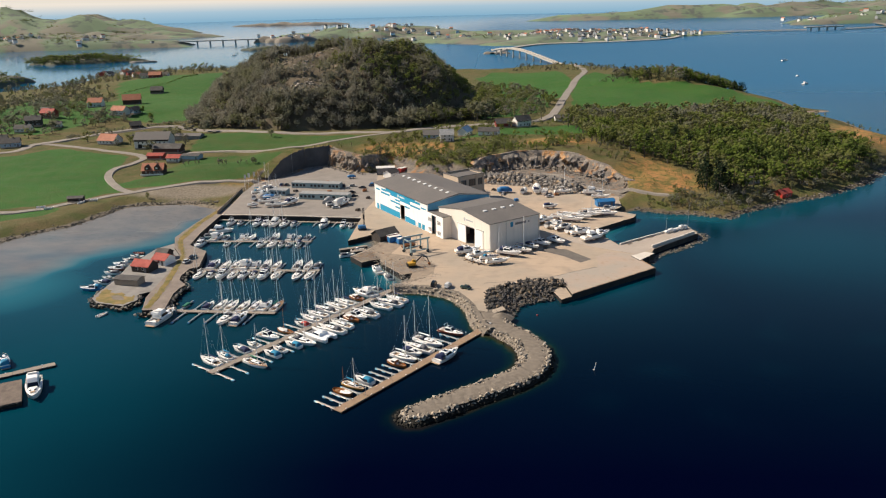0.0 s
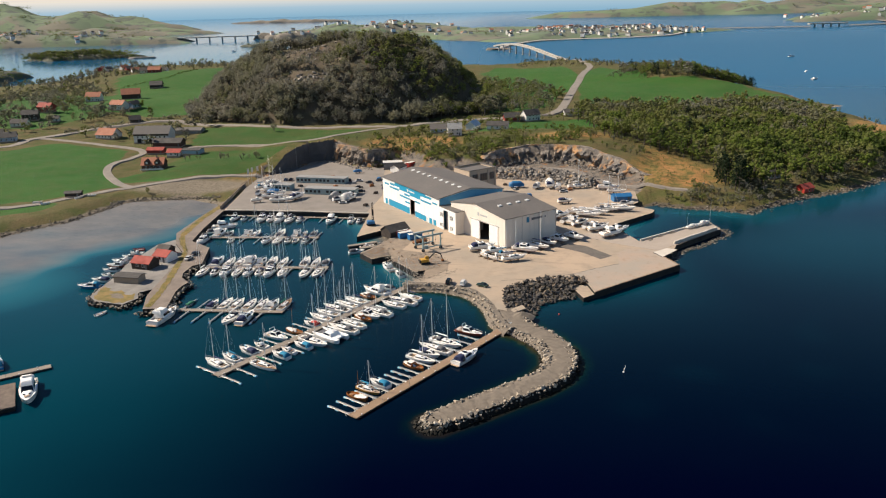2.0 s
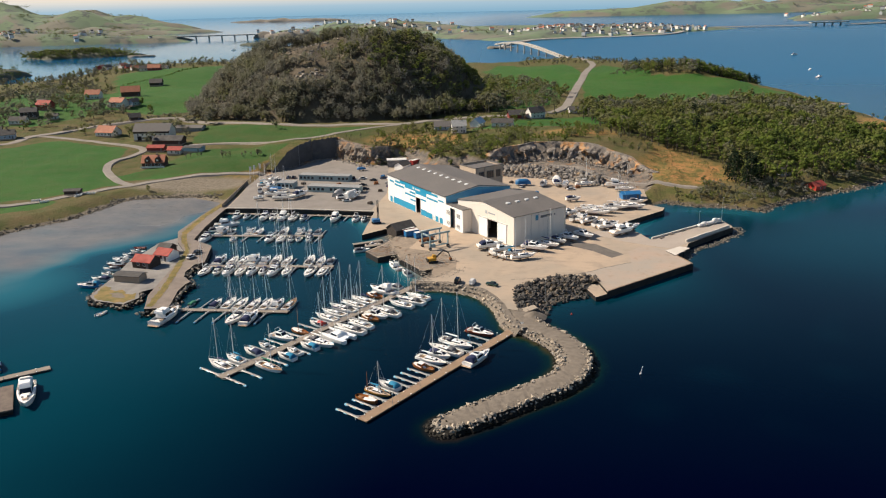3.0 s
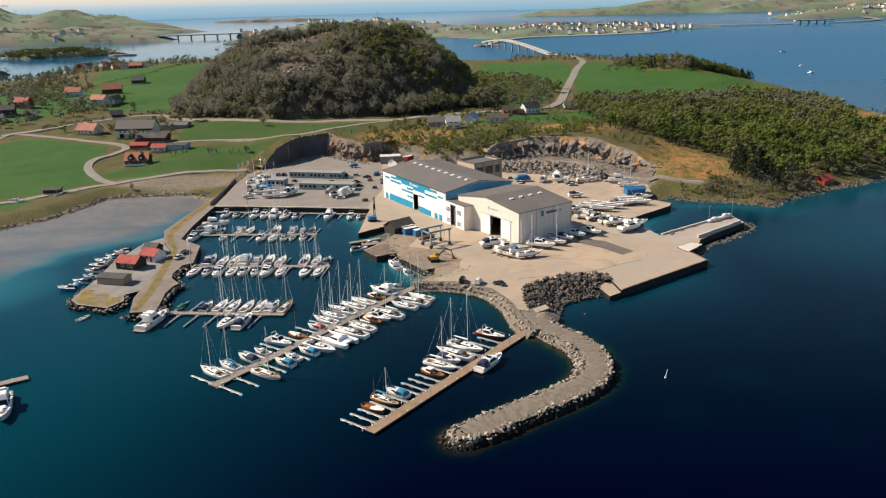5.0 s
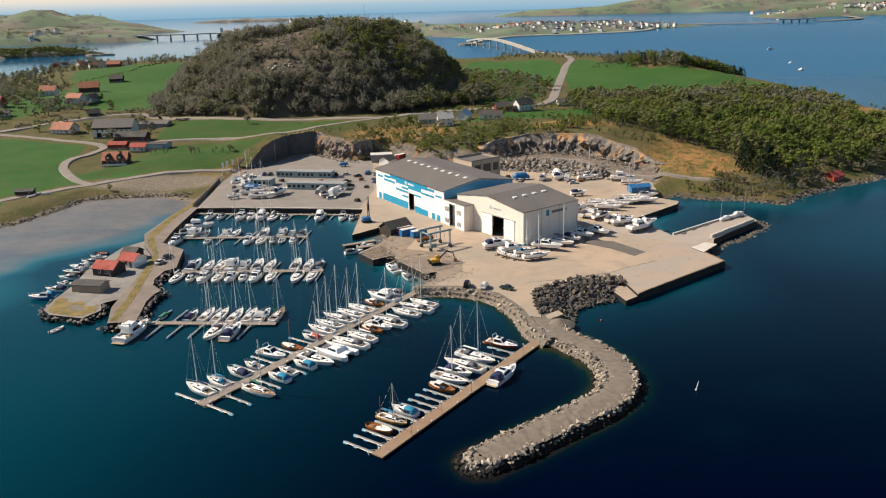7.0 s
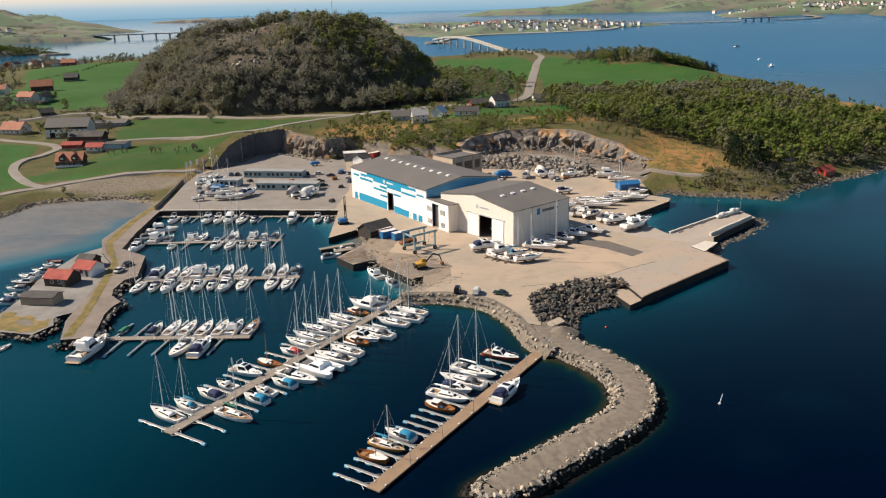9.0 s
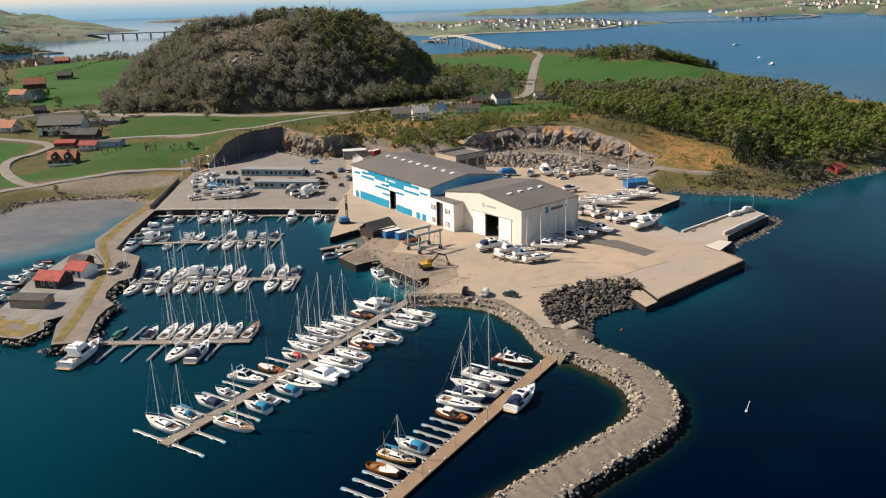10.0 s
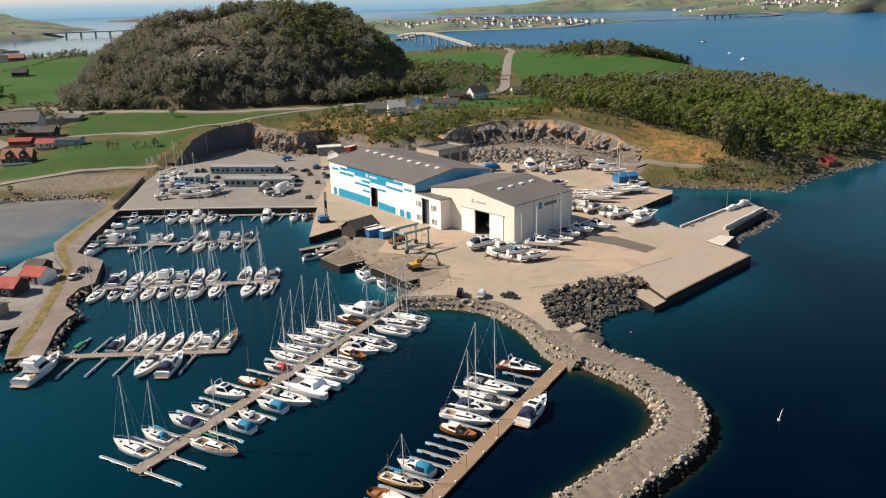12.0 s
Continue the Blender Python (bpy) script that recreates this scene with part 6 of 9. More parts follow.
def make_halls():
    # the cream hall: gate wall on the plane x = 0
    hall = thing("boat_hall", "cream boatyard hall with a grey roof and an open gate", "hall", HALL)
    gate_wall = placed(part("wall", pieced_wall([(0, 12.5), (18, 14.9), (38, 12.5)], [(21, 27.6, 0, 7.9)]), CREAM_CLADDING, hall), 0, 38, 0, -90)
    placed(part("wall", pieced_wall([(0, 12.5), (27, 12.5)], []), CREAM_CLADDING, hall), 0.3, 0)
    placed(part("wall", pieced_wall([(0, 12.5), (27, 12.5)], []), CREAM_CLADDING, hall), 0.3, 37.7)
    placed(part("wall", pieced_wall([(0, 12.5), (18, 14.9), (38, 12.5)], []), CREAM_CLADDING, hall), 27.6, 38, 0, -90)
    for x in (9.0, 18.0):
        part("joint", box(x - 0.06, -0.03, 0, x + 0.06, 0.0, 12.3), SIGN_GREY, hall)
    part("roof", slab([(-0.3, -0.4, 12.45), (27.9, -0.4, 12.45), (27.9, 20, 15.15), (-0.3, 20, 15.15)], 0.25), GREY_ROOF, hall)
    part("roof", slab([(-0.3, 20, 15.15), (27.9, 20, 15.15), (27.9, 38.4, 12.5), (-0.3, 38.4, 12.5)], 0.25), GREY_ROOF, hall)
    for x in (6.5, 11.5, 16.5, 21.5):
        part("roof_light", slab([(x, 12.2, 14.5), (x + 1.8, 12.2, 14.5), (x + 1.8, 13.4, 14.65), (x, 13.4, 14.65)], 0.5), ROOF_LIGHT, hall)
    # sliding gate leaves either side of the opening
    part("gate_leaf", box(-0.22, 4.6, 0.1, -0.02, 10.4, 8.1, bevel=0.03), WHITE_CLADDING, hall, "white sliding gate leaf")
    part("gate_leaf", box(-0.22, 17.0, 0.1, -0.02, 22.8, 8.1, bevel=0.03), WHITE_CLADDING, hall, "white sliding gate leaf")
    part("gate_rail", box(-0.3, 4.0, 8.1, -0.02, 23.5, 8.4, bevel=0.03), ALUMINIUM_TRIM, hall)
    # marks on the walls: a leaf shape and plain bars
    for k, (y0, y1, z0, z1) in enumerate(((17.4, 18.6, 10.2, 11.6), (12.0, 16.8, 10.5, 11.1))):
        part("sign", box(-0.04, y0, z0, -0.005, y1, z1), SIGN_PALE, hall, "faded painted wall sign")
    for k, (x0, x1, z0, z1) in enumerate(((11.3, 12.8, 9.0, 11.2), (14.0, 20.0, 9.6, 10.6), (21.2, 22.0, 9.7, 10.4))):
        part("sign", box(x0, -0.04, z0, x1, -0.005, z1), SIGN_BLUE if k == 0 else SIGN_GREY, hall, "painted wall sign")
    part("floor", box(0.3, 0.3, 0.0, 27.3, 37.7, 0.04), CONCRETE, hall)
    boat_inside = HALL @ Vector((9, 16, 0))
    boat("c", boat_inside.x, boat_inside.y, 218, "boats laid up ashore", 2.3)

    # the annex and the long white hall
    annex = thing("hall_annex", "white annex with small windows and a tall door", "hall", LONG_HALL)
    holes = [(3.6, 7.8, 0, 9.0)]
    rows = []
    for x0 in (0.55, 9.0):
        for z0 in (0.9, 5.6):
            for k in range(4):
                rows.append((x0 + 0.75 * k, x0 + 0.75 * k + 0.5, z0, z0 + 1.9))
    placed(part("wall", pieced_wall([(0, 9.9), (14, 9.9)], holes + rows), WHITE_CLADDING, annex), 0, 14, 0, -90)
    for x0, x1, z0, z1 in rows:
        placed(part("window", box(x0 + 0.005, 0.1, z0 + 0.005, x1 - 0.005, 0.14, z1 - 0.005), WINDOW_GLASS, annex), 0, 14, 0, -90)
    placed(part("wall", pieced_wall([(0, 9.9), (14, 9.9)], []), CREAM_CLADDING, annex), 0.3, 0)
    part("roof", box(-0.1, -0.2, 9.92, 30, 14, 10.15), GREY_ROOF, annex)
    placed(part("door", box(3.6, 1.2, 0, 7.8, 1.35, 9.0), SIGN_GREY, annex, "tall grey door standing in shade"), 0, 14, 0, -90)

    big = thing("boat_hall", "long white hall with blue stripes and a grey roof", "hall", LONG_HALL)
    placed(part("wall", pieced_wall([(0, 13.2), (56.5, 13.2)], [(28.8, 33.4, 0, 7.5)]), WHITE_CLADDING, big), 0, 70.5, 0, -90)
    placed(part("wall", pieced_wall([(0, 13.2), (56.5, 13.2)], []), WHITE_CLADDING, big), 34.0, 70.5, 0, -90)
    gable = [(0, 13.2), (17, 15.8), (34, 13.2)]
    placed(part("wall", pieced_wall(gable, []), SHEEN_BLUE_CLADDING, big, "blue clad gable wall, paled for reflected light"), 0.3, 14.15)
    part("gable_band", slab([(0.2, 14.1, 13.15), (17, 14.1, 15.75), (33.8, 14.1, 13.15), (17, 14.1, 15.2)], 0.02), WHITE_CLADDING, big)
    placed(part("wall", pieced_wall(gable, []), WHITE_CLADDING, big), 0.3, 70.2)
    for y0, y1, z0, z1 in ((13.8, 70.9, 0, 0),):
        part("roof", slab([(-0.5, y0, 13.3), (17, y0, 16.1), (17, y1, 16.1), (-0.5, y1, 13.3)], 0.25), GREY_ROOF, big)
        part("roof", slab([(17, y0, 16.1), (34.9, y0, 13.3), (34.9, y1, 13.3), (17, y1, 16.1)], 0.25), GREY_ROOF, big)
    for k in range(9):
        y = 19 + 5.6 * k
        part("roof_light", slab([(13.6, y, 15.75), (15.0, y, 16.0), (15.0, y + 1.7, 16.0), (13.6, y + 1.7, 15.75)], 0.5), ROOF_LIGHT, big)
    for y0, y1, z0, z1 in ((63.8, 68.4, 10.1, 11.0), (57.5, 62.4, 10.8, 11.8), (52.32, 57.4, 11.1, 12.8), (52.9, 63, 9.2, 10.1), (41.8, 52.3, 10.1, 12.8), (31.3, 41.78, 9.2, 12.8), (26.4, 31.28, 11.1, 12.8), (21, 26.38, 11.2, 12.2),
                           (41.9, 47.4, 8.4, 9.3), (42, 52.3, 6.95, 7.8), (31.6, 36.9, 7.0, 7.8), (21.1, 31.1, 8.85, 9.7), (15.7, 20.4, 9.9, 10.6), (41.95, 47, 4.9, 5.7),
                           (65.9, 68.3, 0.1, 2.9), (57, 64.4, 0.1, 3.2), (48.1, 56.98, 0.1, 3.2), (42.3, 48.08, 0.1, 3.2), (31.52, 36.8, 0.1, 2.8), (26.1, 31.5, 0.1, 2.6), (20.8, 23.3, 0.1, 2.6), (16.9, 19.4, 0.1, 2.6)):
        part("blue_panel", box(-0.05, y0, z0, -0.004, y1, z1), BLUE_CLADDING, big, "bright blue cladding panel")
    part("sign", box(-0.08, 37, 10.9, -0.051, 42, 11.6), ROOF_LIGHT, big, "painted wall sign")
    part("sign", box(-0.08, 43, 10.7, -0.051, 44.4, 12.0), ROOF_LIGHT, big, "painted wall sign")
    for y in (24.3, 64.7, 19.6):
        part("door", box(-0.06, y, 0.05, -0.004, y + 1.0, 2.2, bevel=0.01), ROOF_LIGHT, big, "small white door")
    placed(part("door", box(28.8, 2.0, 0, 33.4, 2.2, 7.5), SIGN_GREY, big, "dark open doorway panel"), 0, 70.5, 0, -90)

    TOWER_CREAM = make_cladding("cream_render", (0.50, 0.40, 0.30), 0.8)
    tower = thing("concrete_tower", "square cream rendered tower with a dark roof edge", "tower", HALL)
    for x0, y0, x1, y1 in ((38, 75.5, 38.4, 89), (54.6, 75.5, 55, 89), (38.4, 75.5, 54.6, 75.9), (38.4, 88.6, 54.6, 89)):
        part("wall", box(x0, y0, 0, x1, y1, 14.4), TOWER_CREAM, tower)
    for x in (38.6, 43.5, 49.5, 54.0):
        part("pilaster", box(x, 75.2, 0, x + 0.9, 75.49, 14.0), TOWER_CREAM, tower)
    part("roof", box(38.4, 75.9, 13.6, 54.6, 88.6, 13.8), GREY_ROOF, tower)
    for x0, y0, x1, y1 in ((37.8, 75.3, 38.5, 89.2), (54.5, 75.3, 55.2, 89.2), (38.5, 75.3, 54.5, 76), (38.5, 88.5, 54.5, 89.2)):
        part("parapet", box(x0, y0, 14.42, x1, y1, 14.75), GREY_ROOF, tower, "dark metal parapet")
    for x0, x1 in ((39.8, 43.2), (44.8, 49.2), (50.8, 53.7)):
        window = part("window", box(x0, 75.40, 8.6, x1, 75.497, 12.4, bevel=0.02), SIGN_GREY, tower, "tall grey framed window")
        for k in range(3):
            w0 = x0 + 0.15 + k * (x1 - x0 - 0.15) / 3
            part("pane", box(w0, 75.36, 8.8, w0 + (x1 - x0) / 3 - 0.2, 75.398, 12.2), WINDOW_GLASS, window)
    part("fan", rod((37.6, 85, 10), (38.0, 85, 10), 1.0, sides=12), SIGN_GREY, tower)


ALUMINIUM_TRIM = surface("metal_trim", (0.55, 0.54, 0.52), None, 1, 0.45, metal=0.4, bump=0)


make_halls()


# ---- yard gear, sheds and vehicles ----
CRANE_BLUE = surface("faded_blue_paint", (0.22, 0.33, 0.36), (0.30, 0.38, 0.38), 1.5, 0.6, bump=0.1)
CONTAINER_BLUE = surface("container_blue", (0.02, 0.17, 0.40), (0.03, 0.14, 0.32), 1.5, 0.5, bump=0.1)
CONTAINER_RED = surface("container_red", (0.42, 0.04, 0.035), (0.33, 0.04, 0.03), 1.5, 0.5, bump=0.1)
DIGGER_YELLOW = surface("digger_yellow", (0.62, 0.33, 0.03), (0.5, 0.27, 0.03), 1.0, 0.5, bump=0.1)
RUST_BROWN = surface("rust", (0.30, 0.11, 0.03), (0.18, 0.075, 0.03), 0.8, 0.85, bump=0.3)
CAR_BLACK = surface("black_car_paint", (0.012, 0.013, 0.016), None, 2, 0.2, bump=0)
CAR_WHITE = surface("white_car_paint", (0.72, 0.71, 0.69), None, 2, 0.25, bump=0)
CAR_GREEN = surface("dark_green_car_paint", (0.02, 0.05, 0.03), None, 2, 0.2, bump=0)
CAR_BLUE = surface("blue_car_paint", (0.03, 0.07, 0.16), None, 2, 0.2, bump=0)
PLASTIC_WHITE = surface("white_plastic_wrap", (0.75, 0.73, 0.69), (0.66, 0.63, 0.58), 1.2, 0.5, bump=0.3)
TARP_GREY = surface("grey_tarpaulin", (0.33, 0.33, 0.32), (0.25, 0.25, 0.245), 1.5, 0.7, bump=0.3)
DARK_BOARD = surface("dark_boards", (0.055, 0.04, 0.03), (0.04, 0.03, 0.025), 1.5, 0.85, bump=0.3)
SLATE = surface("dark_slate_roof", (0.075, 0.068, 0.062), (0.05, 0.046, 0.043), 2.0, 0.8, bump=0.2)


def make_lift():
    """The boat hoist on four wheeled legs."""
    lift = thing("boat_hoist", "pale blue steel boat hoist on four wheels", "hoist", Matrix.LocRotScale((-9.5, 229.9, 2.3), Euler((0, 0, radians(36))), (0.84, 0.84, 0.84)))
    for y in (-3.6, 3.6):
        beam = part("top_beam", box(-6.2, y - 0.35, 7.2, 6.2, y + 0.35, 8.0, bevel=0.05), CRANE_BLUE, lift)
        for x in (-5, 5):
            part("leg", box(x - 0.3, y - 0.3, 1.0, x + 0.3, y + 0.3, 7.2, bevel=0.04), CRANE_BLUE, lift)
            axle = part("wheel", rod((x, y - 0.35, 0.75), (x, y + 0.35, 0.75), 0.75, sides=16), RUBBER, lift)
            part("hub", rod((x, y - 0.37, 0.75), (x, y + 0.37, 0.75), 0.3, sides=10), CRANE_BLUE, axle)
        part("side_beam", box(-5, y - 0.2, 1.6, 5, y + 0.2, 2.1, bevel=0.03), CRANE_BLUE, lift)
        for x in (-2.5, 2.5):
            part("sling", rod((x, y, 7.2), (x, y * 0.7, 2.6), 0.06, sides=4), NAVY, lift)
    part("cross_beam", box(-5.3, -3.6, 6.6, -4.7, 3.6, 7.2, bevel=0.04), CRANE_BLUE, lift)
    part("engine_box", box(-4.4, -4.4, 1.4, -2.4, -3.3, 3.0, bevel=0.06), CRANE_BLUE, lift)


def shed(name, label, m, w, d, h, rise, wall, roof, windows=2, door=True, over=0.4, category="shed", chimney=False, base=None):
    """A gabled building: ridge along x, doors and windows on the side y = -d / 2."""
    home = thing(name, label, category, m)
    if base:
        part("base", box(-w / 2 - 0.05, -d / 2 - 0.05, -1.5, w / 2 + 0.05, d / 2 + 0.05, 0.4), base, home)
    gap = w / (windows + 1) if windows else w
    holes = []
    for k in range(windows):
        x = gap * (k + 1) - 0.5
        holes.append((x, x + 1.0, 1.0, 2.2))
        if h > 4:
            holes.append((x, x + 1.0, 3.5, 4.7))
    front = placed(part("wall", pieced_wall([(0, h), (w, h)], holes, 0.2), wall, home), -w / 2, -d / 2)
    placed(part("wall", pieced_wall([(0, h), (w, h)], [], 0.2), wall, home), -w / 2, d / 2 - 0.2)
    for x in (-w / 2 + 0.2, w / 2):
        placed(part("wall", pieced_wall([(0.2, h), (d / 2, h + rise - 0.05), (d - 0.2, h)], [], 0.2), wall, home), x, -d / 2, 0, 90)
    lift_z = 0.1
    slope = over * rise / (d / 2)
    for sign in (-1, 1):
        part("roof", slab([(-w / 2 - over, sign * (d / 2 + over), h - slope + lift_z), (w / 2 + over, sign * (d / 2 + over), h - slope + lift_z), (w / 2 + over, 0, h + rise + lift_z), (-w / 2 - over, 0, h + rise + lift_z)], 0.18), roof, home)
    for x0, x1, z0, z1 in holes:
        win = part("window", box(x0 - w / 2 - 0.06, -d / 2 - 0.05, z0 - 0.06, x1 - w / 2 + 0.06, -d / 2 - 0.003, z1 + 0.06), ROOF_LIGHT, home, "white framed window")
        part("pane", box(x0 - w / 2 + 0.06, -d / 2 - 0.07, z0 + 0.06, x1 - w / 2 - 0.06, -d / 2 - 0.051, z1 - 0.06), WINDOW_GLASS, win)
    if door:
        part("door", box(w / 2 - 2.0, -d / 2 - 0.08, 0.02, w / 2 - 1.0, -d / 2 - 0.003, 2.1, bevel=0.02), SIGN_GREY, home, "plain dark door")
    if chimney:
        part("chimney", box(-0.4 + w * 0.15, -0.35, h + rise - 0.6, 0.4 + w * 0.15, 0.35, h + rise + 1.0, bevel=0.03), TOWER_WALL, home)
    return home


def container(x, y, turn, material, label, z=2.3, length=6.06):
    """A ribbed freight container."""
    c = thing("container", label, "container", pose(x, y, z, 0, 0, turn), "freight containers")
    n = int(length / 0.5)
    folds = []
    for k in range(n):
        x0 = -length / 2 + length * k / n
        folds += [(x0, 1.2), (x0 + 0.12, 1.25), (x0 + 0.3, 1.25), (x0 + 0.42, 1.2)]
    ring = [(px0, -w0) for px0, w0 in folds] + [(length / 2, -1.2), (length / 2, 1.2)] + [(px0, w0) for px0, w0 in folds[::-1]]
    bm = prism(ring, 0.15, 2.55)
    for f in bm.faces:
        f.material_index = 0
    part("body", bm, material, c)
    part("roof", box(-length / 2, -1.22, 2.552, length / 2, 1.22, 2.6), PLASTIC_WHITE, c, "pale weathered roof")
    for sign in (-1, 1):
        part("door", box(length / 2 + 0.005, sign * 0.6 - 0.57, 0.2, length / 2 + 0.05, sign * 0.6 + 0.57, 2.5, bevel=0.01), material, c)


def car(x, y, turn, paint, label, z=2.3, van=False):
    c = thing("car", label, "car", pose(x, y, z, 0, 0, turn), "parked cars")
    h = 1.0 if van else 0.55
    body = part("body", box(-2.2, -0.88, 0.32, 2.2, 0.88, 0.92, bevel=0.14), paint, c)
    part("cabin", house_mesh(-2.0 if van else -1.5, 1.2 if not van else 1.6, 0.84, 0.8, 0.9, 0.92 + h, 0.75, 0.15 if van else 0.5, 0.14), paint if van else BOAT_GLASS, c)
    part("roof", box(-1.5 if van else -0.95, -0.62, 0.9 + h, 0.5, 0.62, 0.97 + h, bevel=0.03), paint, c)
    for x0 in (-1.35, 1.35):
        for s in (-1, 1):
            wheel = part("wheel", rod((x0, s * 0.72, 0.33), (x0, s * 0.92, 0.33), 0.33, sides=14), RUBBER, c)
            part("rim", rod((x0, s * 0.90, 0.33), (x0, s * 0.93, 0.33), 0.19, sides=10), ALUMINIUM_TRIM, wheel)
    for s in (-0.6, 0.6):
        part("headlight", box(2.17, s - 0.2, 0.62, 2.215, s + 0.2, 0.78, bevel=0.01), ROOF_LIGHT, c)
        part("tail_light", box(-2.215, s - 0.15, 0.65, -2.17, s + 0.15, 0.8, bevel=0.01), CONTAINER_RED, c)


def make_digger():
    d = thing("excavator", "yellow tracked excavator with a black folded boom", "excavator", pose(-9.2, 209.5, 2.45, 0, 0, 25))
    for s in (-1.1, 1.1):
        part("track", box(-1.9, s - 0.32, 0, 1.9, s + 0.32, 0.85, bevel=0.25), RUBBER, d)
    part("house", box(-1.8, -1.3, 0.95, 1.3, 1.3, 2.1, bevel=0.12), DIGGER_YELLOW, d)
    cab = part("cab", house_mesh(0.1, 1.6, 0.5, 0.45, 2.1, 3.1, 0.3, 0.05, 0.06), DIGGER_YELLOW, d)
    part("windscreen", box(1.4, -0.4, 2.3, 1.62, 0.4, 2.9, bevel=0.02), BOAT_GLASS, cab)
    part("counterweight", box(-2.3, -1.2, 1.0, -1.8, 1.2, 1.9, bevel=0.1), RUBBER, d)
    part("boom", rod((1.2, 0, 1.6), (4.4, 0, 4.2), 0.32, 0.24, 6), RUBBER, d)
    part("arm", rod((4.4, 0, 4.2), (6.6, 0, 3.2), 0.24, 0.2, 6), RUBBER, d)
    part("stick", rod((6.6, 0, 3.2), (7.4, 0, 1.0), 0.2, 0.16, 6), RUBBER, d)
    part("bucket", box(6.9, -0.55, 0.1, 7.9, 0.55, 1.0, bevel=0.15), RUST_BROWN, d)


def make_rig():
    r = thing("piling_rig", "blue piling rig with a tall dark lattice mast", "rig", pose(-38.2, 265, 2.3, 0, 0, 20))
    for s in (-1, 1):
        part("track", box(-2, s - 0.35, 0, 2, s + 0.35, 0.8, bevel=0.2), RUBBER, r)
    part("house", box(-1.8, -1.4, 0.85, 1.5, 1.4, 2.2, bevel=0.12), CONTAINER_BLUE, r)
    bm = bmesh.new()
    for x in (-0.35, 0.35):
        for y in (-0.35, 0.35):
            rod((x, y, 0.9), (x * 0.8, y * 0.8, 10.5), 0.07, sides=4, bm=bm)
    for k in range(10):
        z, s = 1.2 + 0.95 * k, 1 if k % 2 else -1
        for y in (-0.33, 0.33):
            rod((-0.33 * s, y, z), (0.33 * s, y, z + 0.9), 0.05, sides=4, bm=bm)
    mast = part("mast", bm, RUBBER, r)
    mast.location = (0.9, 0, 0)
    part("hammer", box(0.5, -0.3, 5.0, 1.3, 0.3, 7.4, bevel=0.05), RUBBER, r)


PLANK_MESHES = [mesh_of("plank", box(-w / 2, -0.21, 0, w / 2, 0.21, 0.09), m) for w, m in ((2.5, PLANKS_GREY), (2.2, PLANKS_GREY), (1.8, PLANKS_BROWN))]


PALE_CONCRETE = surface("pale_concrete", (0.41, 0.345, 0.285), (0.355, 0.30, 0.25), 9, 0.9, bump=0.1, fine=2)


LIGHT_CONCRETE = surface("light_concrete", (0.66, 0.60, 0.52), (0.56, 0.50, 0.43), 5, 0.85, bump=0.1, fine=1.5)


def make_quay_slab():
    n = Nodes("stained_quay_concrete")
    c = n.mix(n.level(n.noise(0.09, 4, 0.6), 0.38, 0.62), (0.385, 0.295, 0.23), (0.335, 0.29, 0.24))
    c = n.mix(n.level(n.noise(0.3, 5, 0.65), 0.56, 0.70, 0, 0.6), c, (0.27, 0.18, 0.11))
    c = n.mix(n.level(n.noise(0.75, 5, 0.7), 0.62, 0.70, 0, 0.6), c, (0.13, 0.10, 0.075))
    n.bump(n.noise(3.0, 4), 0.15, 0.1)
    return n.done(c, 0.9, 0, 0.3)


